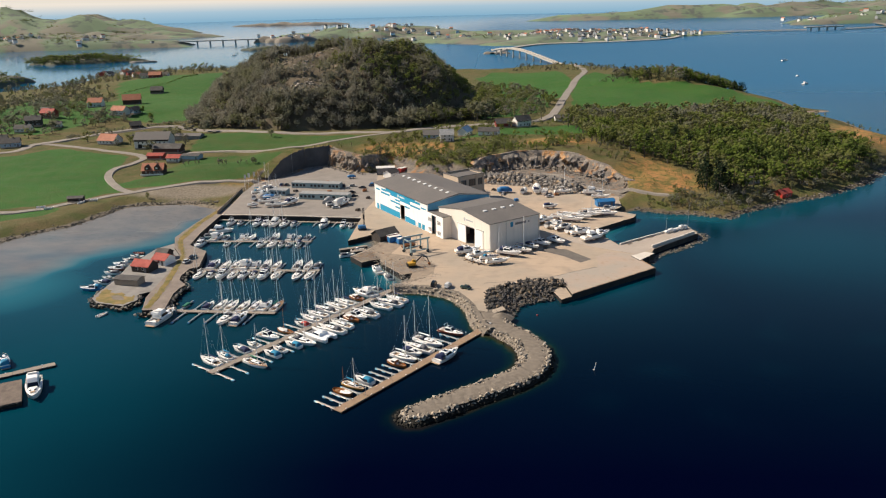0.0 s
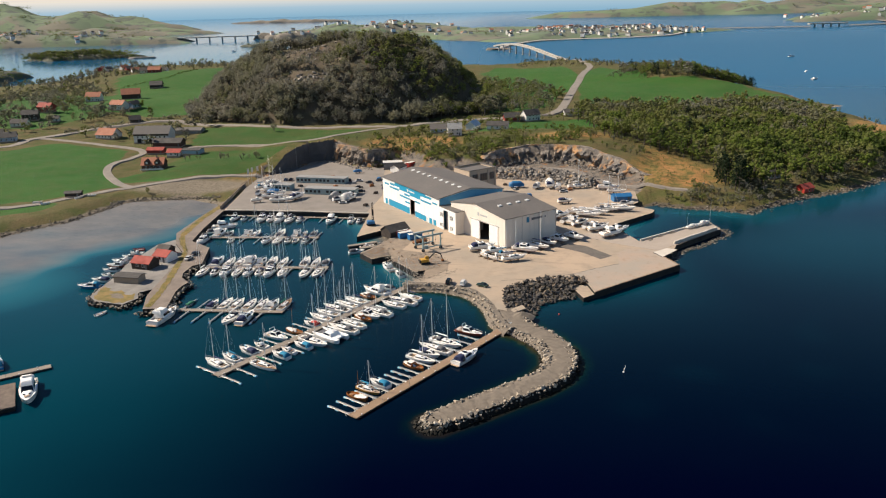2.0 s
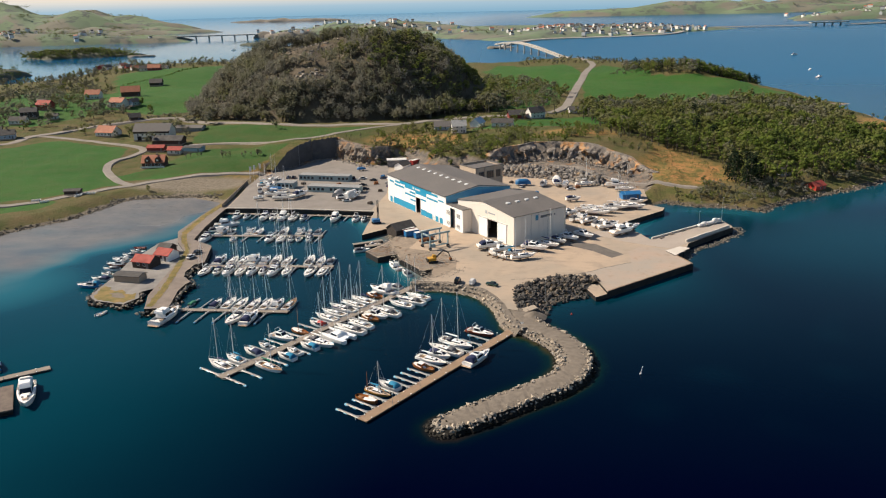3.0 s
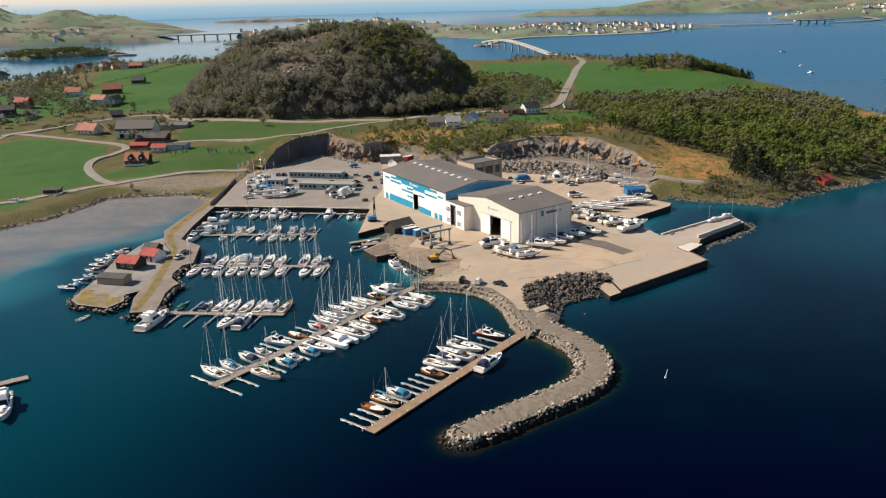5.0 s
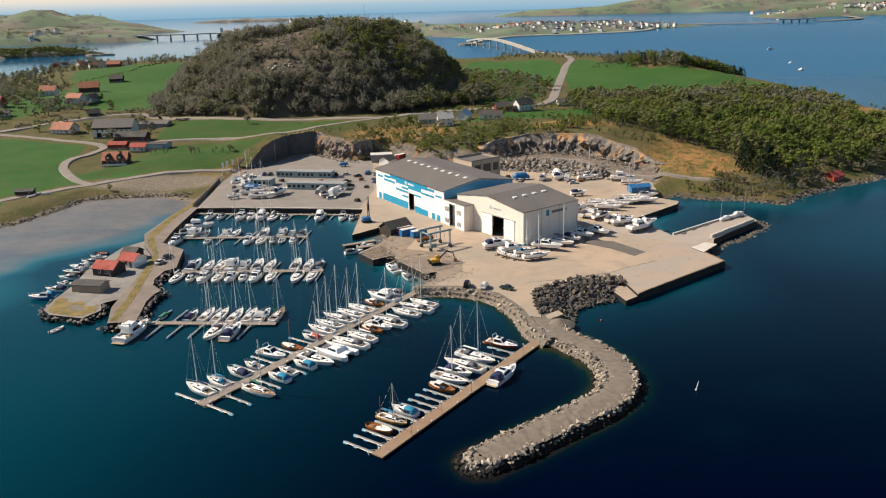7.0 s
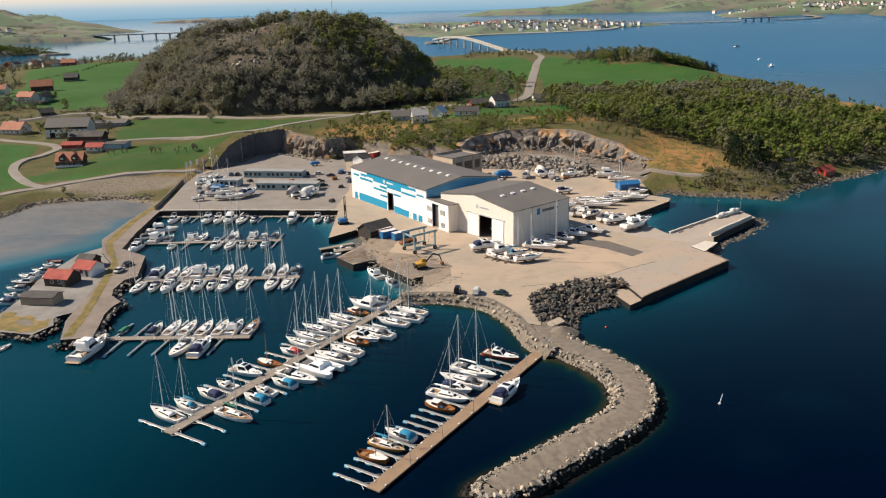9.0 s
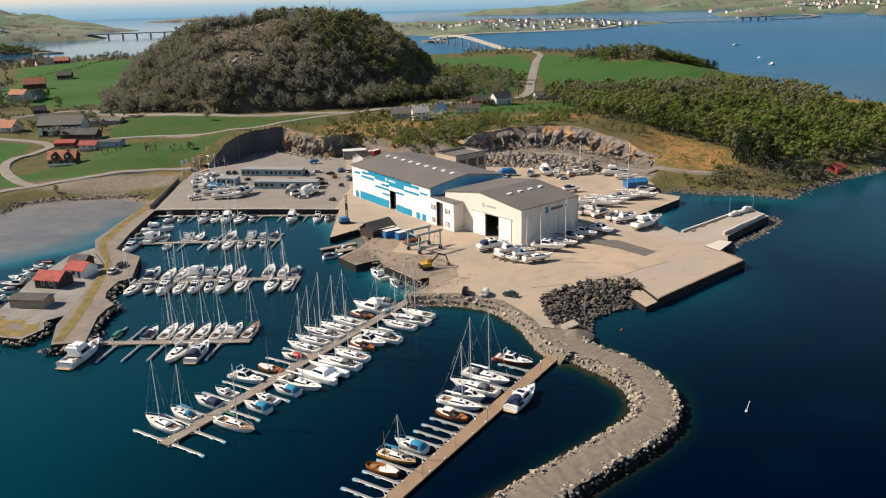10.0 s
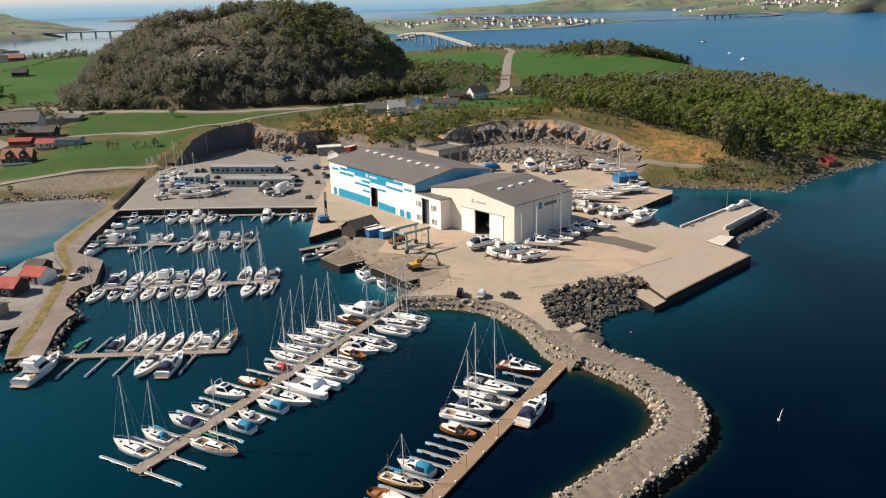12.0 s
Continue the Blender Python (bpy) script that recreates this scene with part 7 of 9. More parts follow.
def make_yard():
    random.seed(21)
    make_lift()
    make_digger()
    make_rig()
    shed("boat_shed", "dark brown boarded shed with a black roof", pose(-25.5, 250.5, 1.9, 0, 0, 42), 10, 7, 3.0, 2.2, DARK_BOARD, SLATE, 0, True)
    container(-20.6, 245.6, 33, CONTAINER_BLUE, "blue freight container with a pale roof")
    container(-16.2, 243.2, 33, CONTAINER_BLUE, "blue freight container near the hoist")
    container(-22.5, 248.9, 33, CONTAINER_RED, "red freight container behind the shed")
    scrap = thing("scrap_trailer", "rusty brown trailer loaded with timber", "trailer", pose(-13.5, 236.5, 2.3, 0, 0, 36))
    part("bed", box(-3.2, -1.1, 0.8, 3.2, 1.1, 1.2, bevel=0.05), RUST_BROWN, scrap)
    for x in (-2.2, 0, 2.2):
        for s in (-1, 1):
            part("wheel", rod((x, s * 1.05, 0.5), (x, s * 1.35, 0.5), 0.5, sides=12), RUBBER, scrap)
    for k in range(9):
        part("log", rod((-2.9 + 0.1 * k, -0.9 + 0.22 * k, 1.4 + 0.12 * (k % 3)), (2.9 - 0.15 * k, -0.8 + 0.2 * k, 1.5 + 0.1 * (k % 4)), 0.2, sides=6), RUST_BROWN, scrap)
    car(1.2, 187.8, 80, CAR_BLACK, "black estate car on the apron", van=True)
    car(6.6, 186.2, 75, CAR_WHITE, "white van parked by the rocks", van=True)
    car(13.4, 184.6, 150, CAR_GREEN, "dark green car by the rocks")
    for x, y, turn, paint, words in ((-101, 359.5, 88, CAR_BLUE, "blue car by the cabins"), (-98, 359.3, 88, CAR_BLACK, "black car by the cabins"), (-106, 346, 20, CAR_BLACK, "black car beside the boats"), (-104, 341, 70, CAR_WHITE, "white car beside the boats"), (-63.5, 356.5, 100, CAR_BLACK, "dark car in the north yard"),
                                     (-58, 355.5, 10, CAR_WHITE, "white car in the north yard"), (-51.5, 350.5, 160, CAR_BLACK, "black car in the north yard"), (-46.5, 356, 20, CAR_BLUE, "blue car behind the hall"), (-42.5, 354.5, 30, CAR_WHITE, "white car behind the hall"), (-55.6, 339, 5, CAR_BLACK, "black car by the cabins"),
                                     (-53, 330, 10, CAR_BLACK, "black estate car by the cabins"), (-41, 337, 60, CAR_BLUE, "blue car beside the long hall"), (-58.5, 305.5, 8, CAR_WHITE, "white estate car by the wrapped boats"), (-105, 222.5, 70, CAR_BLACK, "black car on the causeway"),
                                     (-105.5, 216.5, 75, CAR_WHITE, "white car on the causeway"), (56, 266, 40, CAR_BLACK, "black car among the laid-up boats"), (13, 333, 15, CAR_WHITE, "white car behind the hall"), (29, 333, 80, CAR_WHITE, "white car below the rocks"),
                                     (54, 326, 10, CAR_WHITE, "white car by the boats")):
        car(x, y, turn, paint, words + " parked", z=2.25)
    # long low cabins and covered boats in the north yard
    for x0, y0, x1, y1, n in ((-93.2, 357, -64.4, 351.7, 13), (-100.7, 338, -91.7, 336.4, 4), (-82.3, 329.4, -54.5, 324.5, 12)):
        turn = math.degrees(math.atan2(y1 - y0, x1 - x0))
        w = math.hypot(x1 - x0, y1 - y0)
        low = thing("site_cabin", "long low grey-blue cabin with a row of dark windows", "cabin", pose((x0 + x1) / 2, (y0 + y1) / 2, 2.3, 0, 0, turn), "yard cabins")
        part("wall", box(-w / 2, -3, 0, w / 2, 3, 3.0, bevel=0.03), CRANE_BLUE, low)
        part("roof", box(-w / 2 - 0.2, -3.2, 3.02, w / 2 + 0.2, 3.2, 3.2), TARP_GREY, low)
        for k in range(n):
            if k % 5 != 4:
                part("window", box(-w / 2 + w * (k + 0.25) / n, -3.05, 1.0, -w / 2 + w * (k + 0.85) / n, -3.003, 2.3), WINDOW_GLASS, low)
    for x, y, turn, s, mat, words in ((-64.5, 315, 80, 0.85, TARP_GREY, "boat wrapped in a grey tarpaulin"), (-57, 312, 60, 0.95, PLASTIC_WHITE, "boat wrapped in white plastic"), (48, 339, 95, 1.0, PLASTIC_WHITE, "boat wrapped in white plastic"), (41, 336, 80, 0.7, PLASTIC_WHITE, "small boat wrapped in white plastic"),
                                      (-99, 326, 5, 0.7, CONTAINER_BLUE, "boat under a dark blue tarpaulin"), (-62.4, 377.7, 20, 0.5, CONTAINER_BLUE, "small boat under a blue tarpaulin"), (30, 337, 5, 0.8, CONTAINER_BLUE, "blue tarpaulin over a boat"), (12, 338, 5, 1.3, CONTAINER_BLUE, "blue boat tent behind the hall")):
        tent = thing("covered_boat", words + " ashore", "covered boat", pose(x, y, 2.3, 0, 0, turn), "covered boats")
        part("cover", hood_mesh(-5 * s, 5 * s, 2.0 * s, 0.9, 4.6 * s), mat, tent)
        for sx in (-2, 2):
            part("chock", box(sx * s - 0.3, -0.9 * s, 0, sx * s + 0.3, 0.9 * s, 1.1), TEAK, tent)
    shed("boat_shed", "blue boat shed on the small east jetty", pose(81, 308, 2.3, 0, 0, 12), 9, 5, 2.6, 1.0, CONTAINER_BLUE, CONTAINER_BLUE, 0, True)
    container(-35.4, 389.6, 55, CONTAINER_RED, "red freight container behind the long hall", at_height(-35.4, 389.6))
    container(-32.0, 388.4, 55, CONTAINER_RED, "red freight container behind the long hall", at_height(-32.0, 388.4))
    shed("store_shed", "grey shed with a white flat roof behind the hall", pose(-43, 390, 2.4, 0, 0, 8), 11, 6, 4.2, 0.4, SIGN_GREY, PLASTIC_WHITE, 0, False)
    shed("store_shed", "small white shed with a grey roof behind the hall", pose(-38.5, 381, 2.4, 0, 0, 60), 8, 6, 3.0, 1.6, WHITE_CLADDING, SLATE, 0, False)
    # wharf sheds
    shed("boathouse", "brown boathouse with a bright red roof on the wharf", pose(-120.2, 208.8, 1.7, 0, 0, -15), 8.2, 6.4, 2.7, 1.9, DARK_BOARD, RED_TILE, 2, True)
    shed("boathouse", "white boathouse with a bright red roof on the wharf", pose(-115.6, 217.6, 1.7, 0, 0, -20), 6.8, 6.4, 2.6, 1.8, WHITE_CLADDING, RED_TILE, 1, True)
    shed("boathouse", "low grey concrete store on the wharf", pose(-119.4, 192.4, 1.7, 0, 0, -10), 10.2, 5, 2.5, 0.6, TOWER_WALL, SLATE, 0, False)
    shed("boathouse", "dark grey boathouse with a slate roof on the wharf", pose(-118.5, 225.5, 1.7, 0, 0, -15), 5.5, 5, 2.5, 1.6, DARK_BOARD, SLATE, 1, True)
    shed("boathouse", "small red boathouse on the rocky shore", pose(177, 327.5, 0.9, 0, 0, 35), 8, 6, 2.8, 1.8, RED_PAINT, RED_TILE, 1, True)
    shed("cabin", "small grey cabin among the shore birches", pose(165, 342, at_height(165, 342), 0, 0, 20), 7, 5, 2.6, 1.6, TARP_GREY, SLATE, 2, True, base=TOWER_WALL)
    # concrete blocks, floating jetties and the broken timber deck in the working basin
    for x, y, turn, w, d, words in ((-38.5, 240.5, 28, 13, 2.2, "grey floating jetty in the slip"), (-35.5, 236, 24, 7, 2.6, "grey concrete jetty block in the slip")):
        j = thing("jetty", words, "jetty", pose(x, y, 0, 0, 0, turn), "slip jetties")
        part("deck", box(-w / 2, -d / 2, 0.9, w / 2, d / 2, 1.2, bevel=0.04), PLANKS_GREY, j)
        part("float", box(-w / 2 + 0.2, -d / 2 + 0.2, -0.6, w / 2 - 0.2, d / 2 - 0.2, 0.9), QUAY_WALL, j)
    for label, ring, turn in (("broken grey timber deck at the edge of the slip", [(-22.5, 214), (-12.5, 200.5), (-3, 206), (-2, 214), (-12, 219)], -52), ("grey timber deck on the concrete jetty", [(-37, 224), (-31, 216.5), (-24, 221.5), (-26, 229), (-31, 233)], 42)):
        deck = thing("timber_deck", label, "deck")
        c, s = math.cos(radians(turn)), math.sin(radians(turn))
        for i in range(-28, 29):
            for j in range(-7, 8):
                cx = sum(p[0] for p in ring) / len(ring) + c * (2.6 * j + (1.3 if i % 2 else 0)) - s * 0.5 * i
                cy = sum(p[1] for p in ring) / len(ring) + s * (2.6 * j + (1.3 if i % 2 else 0)) + c * 0.5 * i
                if float(inside_distance(np.array([cx]), np.array([cy]), ring)[0]) > 0.7 and random.random() < 0.86:
                    ob = part("plank", PLANK_MESHES[random.randrange(3)], None, deck)
                    ob.matrix_basis = pose(cx, cy, 2.36 + random.uniform(0, 0.07), 0, random.uniform(-1.5, 1.5), turn + random.uniform(-7, 7))
    for k in range(16):
        x, y = random.uniform(-30, -4), random.uniform(212, 245)
        if float(inside_distance(np.array([x]), np.array([y]), YARD)[0]) > 0.8:
            plank = thing("timber_pile", "broken timber and rubble on the slip apron", "debris", pose(x, y, 2.3, 0, 0, random.uniform(0, 180)), "slip debris")
            for i in range(5):
                part("plank", box(-0.9 + 0.2 * i, -0.4 + 0.18 * i, 0.02 + 0.06 * i, 0.9 - 0.15 * i, -0.26 + 0.18 * i, 0.08 + 0.06 * i), PLANKS_GREY if i % 2 else TEAK, plank)
    rubble = thing("slip_rubble", "broken stones and earth along the slip edge", "rubble", kind="stuff")
    spots = []
    for ring in ([(-31, 258), (-26, 247), (-31, 234), (-26, 229)], [(-24, 221.5), (-22, 214), (-18, 218), (-8, 221), (-3, 214)], [(-12.5, 200.5), (-9, 194), (-14, 189), (-4, 196), (2, 202)]):
        for p in smooth_line(ring, 0.5):
            for _ in range(5):
                spots.append((p.x + random.gauss(0, 1.5), p.y + random.gauss(0, 1.5), 2.25 + random.uniform(-0.1, 0.1), random.uniform(0.12, 0.42)))
    scatter_stones("stone", spots, PALE_STONE, rubble, 0, random.Random(3), "pale broken stones")
    earth = [(-30.5, 257), (-20, 254), (-17, 240), (-20, 228), (-6, 222), (0, 213), (0, 203), (-6, 193.5), (-13, 190), (-9, 194.5), (-8.5, 202), (-12.5, 201.2), (-21.6, 214), (-23.6, 220.6), (-30.5, 217), (-36, 224.2), (-30.5, 234), (-25.6, 247)]
    tagged(new("earth_patch", mesh_of("earth_patch", prism(earth, 2.2, 2.318), [surface("trodden_earth", (0.33, 0.255, 0.185), (0.22, 0.175, 0.13), 3.0, 0.95, bump=0.5, fine=0.8), QUAY_WALL])), "trodden brown earth and gravel round the slip", "ground", kind="structure")
    quay_slab = [(51.2, 191), (46.7, 198.1), (55, 203.6), (65.1, 209.3), (66.5, 216), (66, 222), (72, 229), (83.2, 225.6), (82.2, 221.2), (87.2, 208.3), (52.6, 179.6)]
    tagged(new("quay_slab", mesh_of("quay_slab", prism(quay_slab, 2.2, 2.306), [make_quay_slab(), QUAY_WALL])), "pinkish stained concrete slab along the quay edge", "pavement", kind="structure")
    rim = thing("quay_kerb", "rust-stained concrete kerb along the quay edge", "kerb", kind="structure")
    rusty = surface("rust_stained_kerb", (0.30, 0.20, 0.13), (0.17, 0.11, 0.075), 1.5, 0.9, bump=0.3, fine=0.6)
    for (x0, y0), (x1, y1), n in (((52.9, 178.95), (87.6, 207.7), 12), ((87.75, 208.6), (83.2, 220.4), 4)):
        turn = math.degrees(math.atan2(y1 - y0, x1 - x0))
        w = math.hypot(x1 - x0, y1 - y0) / n
        for k in range(n):
            ob = part("kerb_block", box(0.03, 0.02, 0, w - 0.03, 0.5, 0.16 + 0.03 * (k % 2), bevel=0.03), rusty, rim)
            ob.matrix_basis = pose(x0 + (x1 - x0) * k / n, y0 + (y1 - y0) * k / n, 2.3, 0, 0, turn)
    seam = smooth_line([(20.2, 190.7), (29.7, 192.4), (39.8, 195.8), (46.7, 198.1), (55, 203.6), (65.1, 209.3)], 1.2)
    wander = [Vector((p.x + random.uniform(-0.15, 0.15), p.y + random.uniform(-0.25, 0.25))) for p in seam]
    ring = [(p.x, p.y + random.uniform(0.08, 0.3)) for p in wander] + [(p.x, p.y - random.uniform(0.08, 0.3)) for p in wander[::-1]]
    tagged(new("seam", mesh_of("seam", prism(ring, 2.2, 2.311), [OLD_ASPHALT, OLD_ASPHALT])), "dark cracked seam between gravel and concrete", "seam", kind="structure")
    edge = thing("quay_kerb", "pale concrete kerb along the inner quay", "kerb", kind="structure")
    for (x0, y0), (x1, y1), n in (((-115.6, 293.2), (-98, 292.1), 5), ((-98, 292.1), (-71, 289.1), 7), ((-71, 289.1), (-42.3, 285.3), 7)):
        turn = math.degrees(math.atan2(y1 - y0, x1 - x0))
        w = math.hypot(x1 - x0, y1 - y0) / n
        for k in range(n):
            ob = part("kerb_block", box(0.03, 0.05, 0, w - 0.03, 0.75, 0.35, bevel=0.05), LIGHT_CONCRETE, edge)
            ob.matrix_basis = pose(x0 + (x1 - x0) * k / n, y0 + (y1 - y0) * k / n, 2.3, 0, 0, turn)
    for x, y, turn, mat, words in ((-49, 343, 20, RUST_BROWN, "rusty scrap"), (-47.5, 361, 70, CONTAINER_BLUE, "blue plastic"), (-60, 350, 10, TARP_GREY, "grey tarpaulin"), (-69, 342, 35, RUST_BROWN, "rusty steel"), (-44.5, 326, 80, DARK_BOARD, "dark timber"), (-43, 344, 15, TARP_GREY, "grey netting"),
                                   (-89, 344, 50, DARK_BOARD, "dark timber"), (-75, 366, 25, RUST_BROWN, "rusty steel"), (18, 340, 30, TARP_GREY, "grey netting"), (24, 343, 70, DARK_BOARD, "dark timber"), (58, 330, 10, RUST_BROWN, "rusty steel"), (-46, 300, 60, DARK_BOARD, "dark timber"), (36, 318, 20, CONTAINER_BLUE, "blue plastic"), (31, 300, 85, DARK_BOARD, "dark timber")):
        heap = thing("pallet_stack", words + " piled on wooden pallets in the yard", "pallet", pose(x, y, 2.3, 0, 0, turn), "pallets in the yard")
        for s in (-0.9, 0, 0.9):
            part("bearer", box(-1.3, s - 0.1, 0.015, 1.3, s + 0.1, 0.16), PLANKS_GREY, heap)
        part("load", house_mesh(-1.2, 1.2, 1.0, 0.9, 0.16, 1.1 + 0.05 * (turn % 7), 0.25, 0.15, 0.2), mat, heap)
    pale = [(55, 247), (66, 236.5), (83.5, 226), (92, 233.6), (115.6, 256), (113.8, 267.4), (77.9, 238.6), (69.9, 262.6), (60, 255)]
    tagged(new("pier_deck", mesh_of("pier_deck", prism(pale, 2.2, 2.314), [PALE_CONCRETE, QUAY_WALL])), "pale newer concrete of the pier deck", "pavement", kind="structure")
    # the pier head: parapet wall, white sacks, navigation posts
    wall = thing("parapet_wall", "pale concrete parapet along the pier head", "wall", kind="structure")
    turn = math.degrees(math.atan2(20.6, 22.6))
    for k in range(4):
        ob = part("segment", box(0.02, -0.45, -3.2, 7.6, 0.45, 1.15 + 0.12 * (k % 2), bevel=0.12), LIGHT_CONCRETE, wall)
        ob.matrix_basis = pose(91.4 + 5.63 * k, 234.7 + 5.13 * k, 2.3, 0, 0, turn)
    tagged(new("concrete_pad", mesh_of("concrete_pad", prism([(80.8, 223.1), (87.4, 228.6), (91, 226.3), (83.4, 217.2)], -3, 2.5), [LIGHT_CONCRETE, QUAY_WALL])), "pale raised concrete pad at the pier's root", "pad", kind="structure")
    curb = thing("kerb", "low pale kerb along the pier's inner edge", "kerb", kind="structure")
    for k in range(8):
        ob = part("kerb_block", box(0.05, -0.35, 0, 3.7, 0.35, 0.7, bevel=0.05), LIGHT_CONCRETE, curb)
        ob.matrix_basis = pose(78.6 + 2.95 * k, 239.2 + 2.38 * k, 2.3, 0, 0, 38.9)
    for k in range(6):
        x, y = 102.4 + 1.85 * k, 256.9 + 1.35 * k
        bag = thing("white_sack", "bulky white plastic-wrapped roll on the pier", "sack", pose(x, y, 2.3, 0, 0, 36 + 5 * (k % 3)), "sacks on the pier")
        bm = box(-1.3, -0.9 - 0.1 * (k % 2), 0, 1.3, 0.9, 1.3 + 0.45 * (k % 3 == 1) + 0.4 * (k > 3), bevel=0.42)
        part("sack", bm, PLASTIC_WHITE, bag)
    for x, y, turn in ((88, 245.5, 40), (94, 250.5, 35), (83, 240.5, 50)):
        timber = thing("timber_stack", "short stack of grey timber on the pier", "timber", pose(x, y, 2.3, 0, 0, turn), "timber on the pier")
        for i in range(4):
            part("plank", box(-1.4, -0.5 + 0.25 * i, 0.02 + 0.16 * (i % 2), 1.4, -0.28 + 0.25 * i, 0.18 + 0.16 * (i % 2)), PLANKS_GREY, timber)
    for x, y, tall in ((113, 263.5, 11), (102, 257.8, 6.5), (31, 171, 8.0), (-101.9, 391, 13), (-111.5, 371, 11), (-79.6, 307.4, 11)):
        if tall:
            post = thing("lamp_post", "slim grey lamp post on the quay", "lamp post", pose(x, y, 1.6 if x == 31 else 2.3), "lamp posts")
            part("pole", rod((0, 0, 0), (0, 0, tall), 0.1, 0.06, 7), GALVANISED, post)
            part("lamp", box(-0.1, -0.2, tall, 0.5, 0.2, tall + 0.15, bevel=0.03), GALVANISED, post)
    for x, y in ((-118.5, 352), (-116.5, 356), (-119.5, 348)):
        flag = thing("flagpole", "white flagpole with a limp pale flag", "flagpole", pose(x, y, 2.3), "flagpoles")
        part("pole", rod((0, 0, 0), (0, 0, 9.5), 0.08, 0.04, 6), ROOF_LIGHT, flag)
        part("flag", box(0.05, -0.03, 6.6, 1.1, 0.03, 9.3), PLASTIC_WHITE, flag)
    fence = thing("yard_fence", "dark weathered wall along the west of the yard", "fence", kind="structure")
    for k in range(16):
        y0 = 296 + 4 * k
        x0, x1 = -118.5 - 0.055 * (y0 - 296), -118.5 - 0.055 * (y0 - 292)
        ob = part("fence_panel", box(0, -0.15, 0, 3.9, 0.15, 1.7, bevel=0.02), TOWER_WALL, fence)
        ob.matrix_basis = pose(x0, y0, 2.2, 0, 0, 93)
        part("fence_post", box(x0 - 0.2, y0 - 0.2, 2.2, x0 + 0.2, y0 + 0.2, 4.1), TOWER_WALL, fence)
    # gangways to the pontoons
    for (x0, y0, z0), (x1, y1, z1) in (((22.8, 152.6, 2.1), (19.6, 149.6, 0.75)), ((-11.5, 190, 2.4), (-14.4, 187.6, 0.75)), ((-95.5, 166.5, 2.2), (-91, 166.5, 0.75))):
        g = thing("gangway", "narrow steel gangway down to a pontoon", "gangway", group="gangways")
        a, b = Vector((x0, y0, z0)), Vector((x1, y1, z1))
        side = Vector((-(b - a).y, (b - a).x, 0)).normalized() * 0.6
        part("deck", slab([a + side, b + side, b - side, a - side], 0.12), GALVANISED, g)
        for s in (-1, 1):
            part("rail", rod(a + side * s + Vector((0, 0, 0.9)), b + side * s + Vector((0, 0, 0.9)), 0.05, sides=5), GALVANISED, g)
    # a spar buoy off the breakwater and two small boats under way, far out
    buoy = thing("spar_buoy", "slender pale spar buoy floating off the breakwater", "buoy", pose(53.6, 121.5, 0, 0, 12, 0))
    part("spar", rod((0, 0, -0.6), (0, 0, 2.4), 0.14, 0.09, 7), ROOF_LIGHT, buoy)
    part("collar", rod((0, 0, -0.1), (0, 0, 0.25), 0.3, sides=8), ROOF_LIGHT, buoy)
    ball = thing("mooring_buoy", "small pink mooring buoy off the rocks", "buoy", pose(39, 164, 0.1))
    bm = bmesh.new()
    bmesh.ops.create_uvsphere(bm, u_segments=10, v_segments=8, radius=0.35)
    part("ball", bm, RED_PAINT, ball)


RED_TILE = surface("red_roof_tiles", (0.40, 0.055, 0.035), (0.27, 0.045, 0.03), 2.0, 0.8, bump=0.3, fine=0.5)
ORANGE_TILE = surface("orange_roof_tiles", (0.42, 0.16, 0.085), (0.34, 0.125, 0.07), 2.0, 0.8, bump=0.3, fine=0.5)
WHITE_BOARD = surface("white_boards", (0.76, 0.74, 0.70), (0.70, 0.68, 0.64), 2.0, 0.6, bump=0.1)
BLUE_BOARD = surface("pale_blue_boards", (0.35, 0.45, 0.55), (0.30, 0.40, 0.50), 2.0, 0.6, bump=0.1)
BROWN_BOARD = surface("brown_boards", (0.09, 0.045, 0.03), (0.07, 0.035, 0.025), 2.0, 0.8, bump=0.2)
BARN_RED = surface("barn_red", (0.26, 0.035, 0.03), (0.20, 0.03, 0.025), 2.0, 0.8, bump=0.2)

make_yard()
north_yard = [(-120.5, 361), (-116.8, 316), (-115.5, 294), (-98, 292.8), (-71, 289.8), (-44, 286.4), (-42.5, 300), (-40.5, 322), (-46, 370), (-48, 395.5), (-55, 392.4), (-61.3, 392.8), (-68.8, 399), (-76.4, 407.2), (-84.8, 414.8), (-90.6, 412.8), (-96.8, 409), (-100.6, 389.8), (-105.2, 379.4), (-113, 372.8)]
tagged(new("apron", mesh_of("apron", prism(north_yard, 2.2, 2.312), [surface("grey_worn_asphalt", (0.265, 0.235, 0.205), (0.215, 0.19, 0.165), 8, 0.9, bump=0.1, fine=2), QUAY_WALL])), "grey worn asphalt yard with parked boats", "pavement", kind="structure")
strip_patch = [(46, 236), (55.2, 232.6), (64.2, 219.3), (59.1, 215), (52.7, 223.9), (44, 231)]
tagged(new("asphalt_patch", mesh_of("asphalt_patch", prism(strip_patch, 2.25, 2.306), [OLD_ASPHALT, OLD_ASPHALT])), "darker asphalt patch in the concrete apron", "pavement", kind="structure")


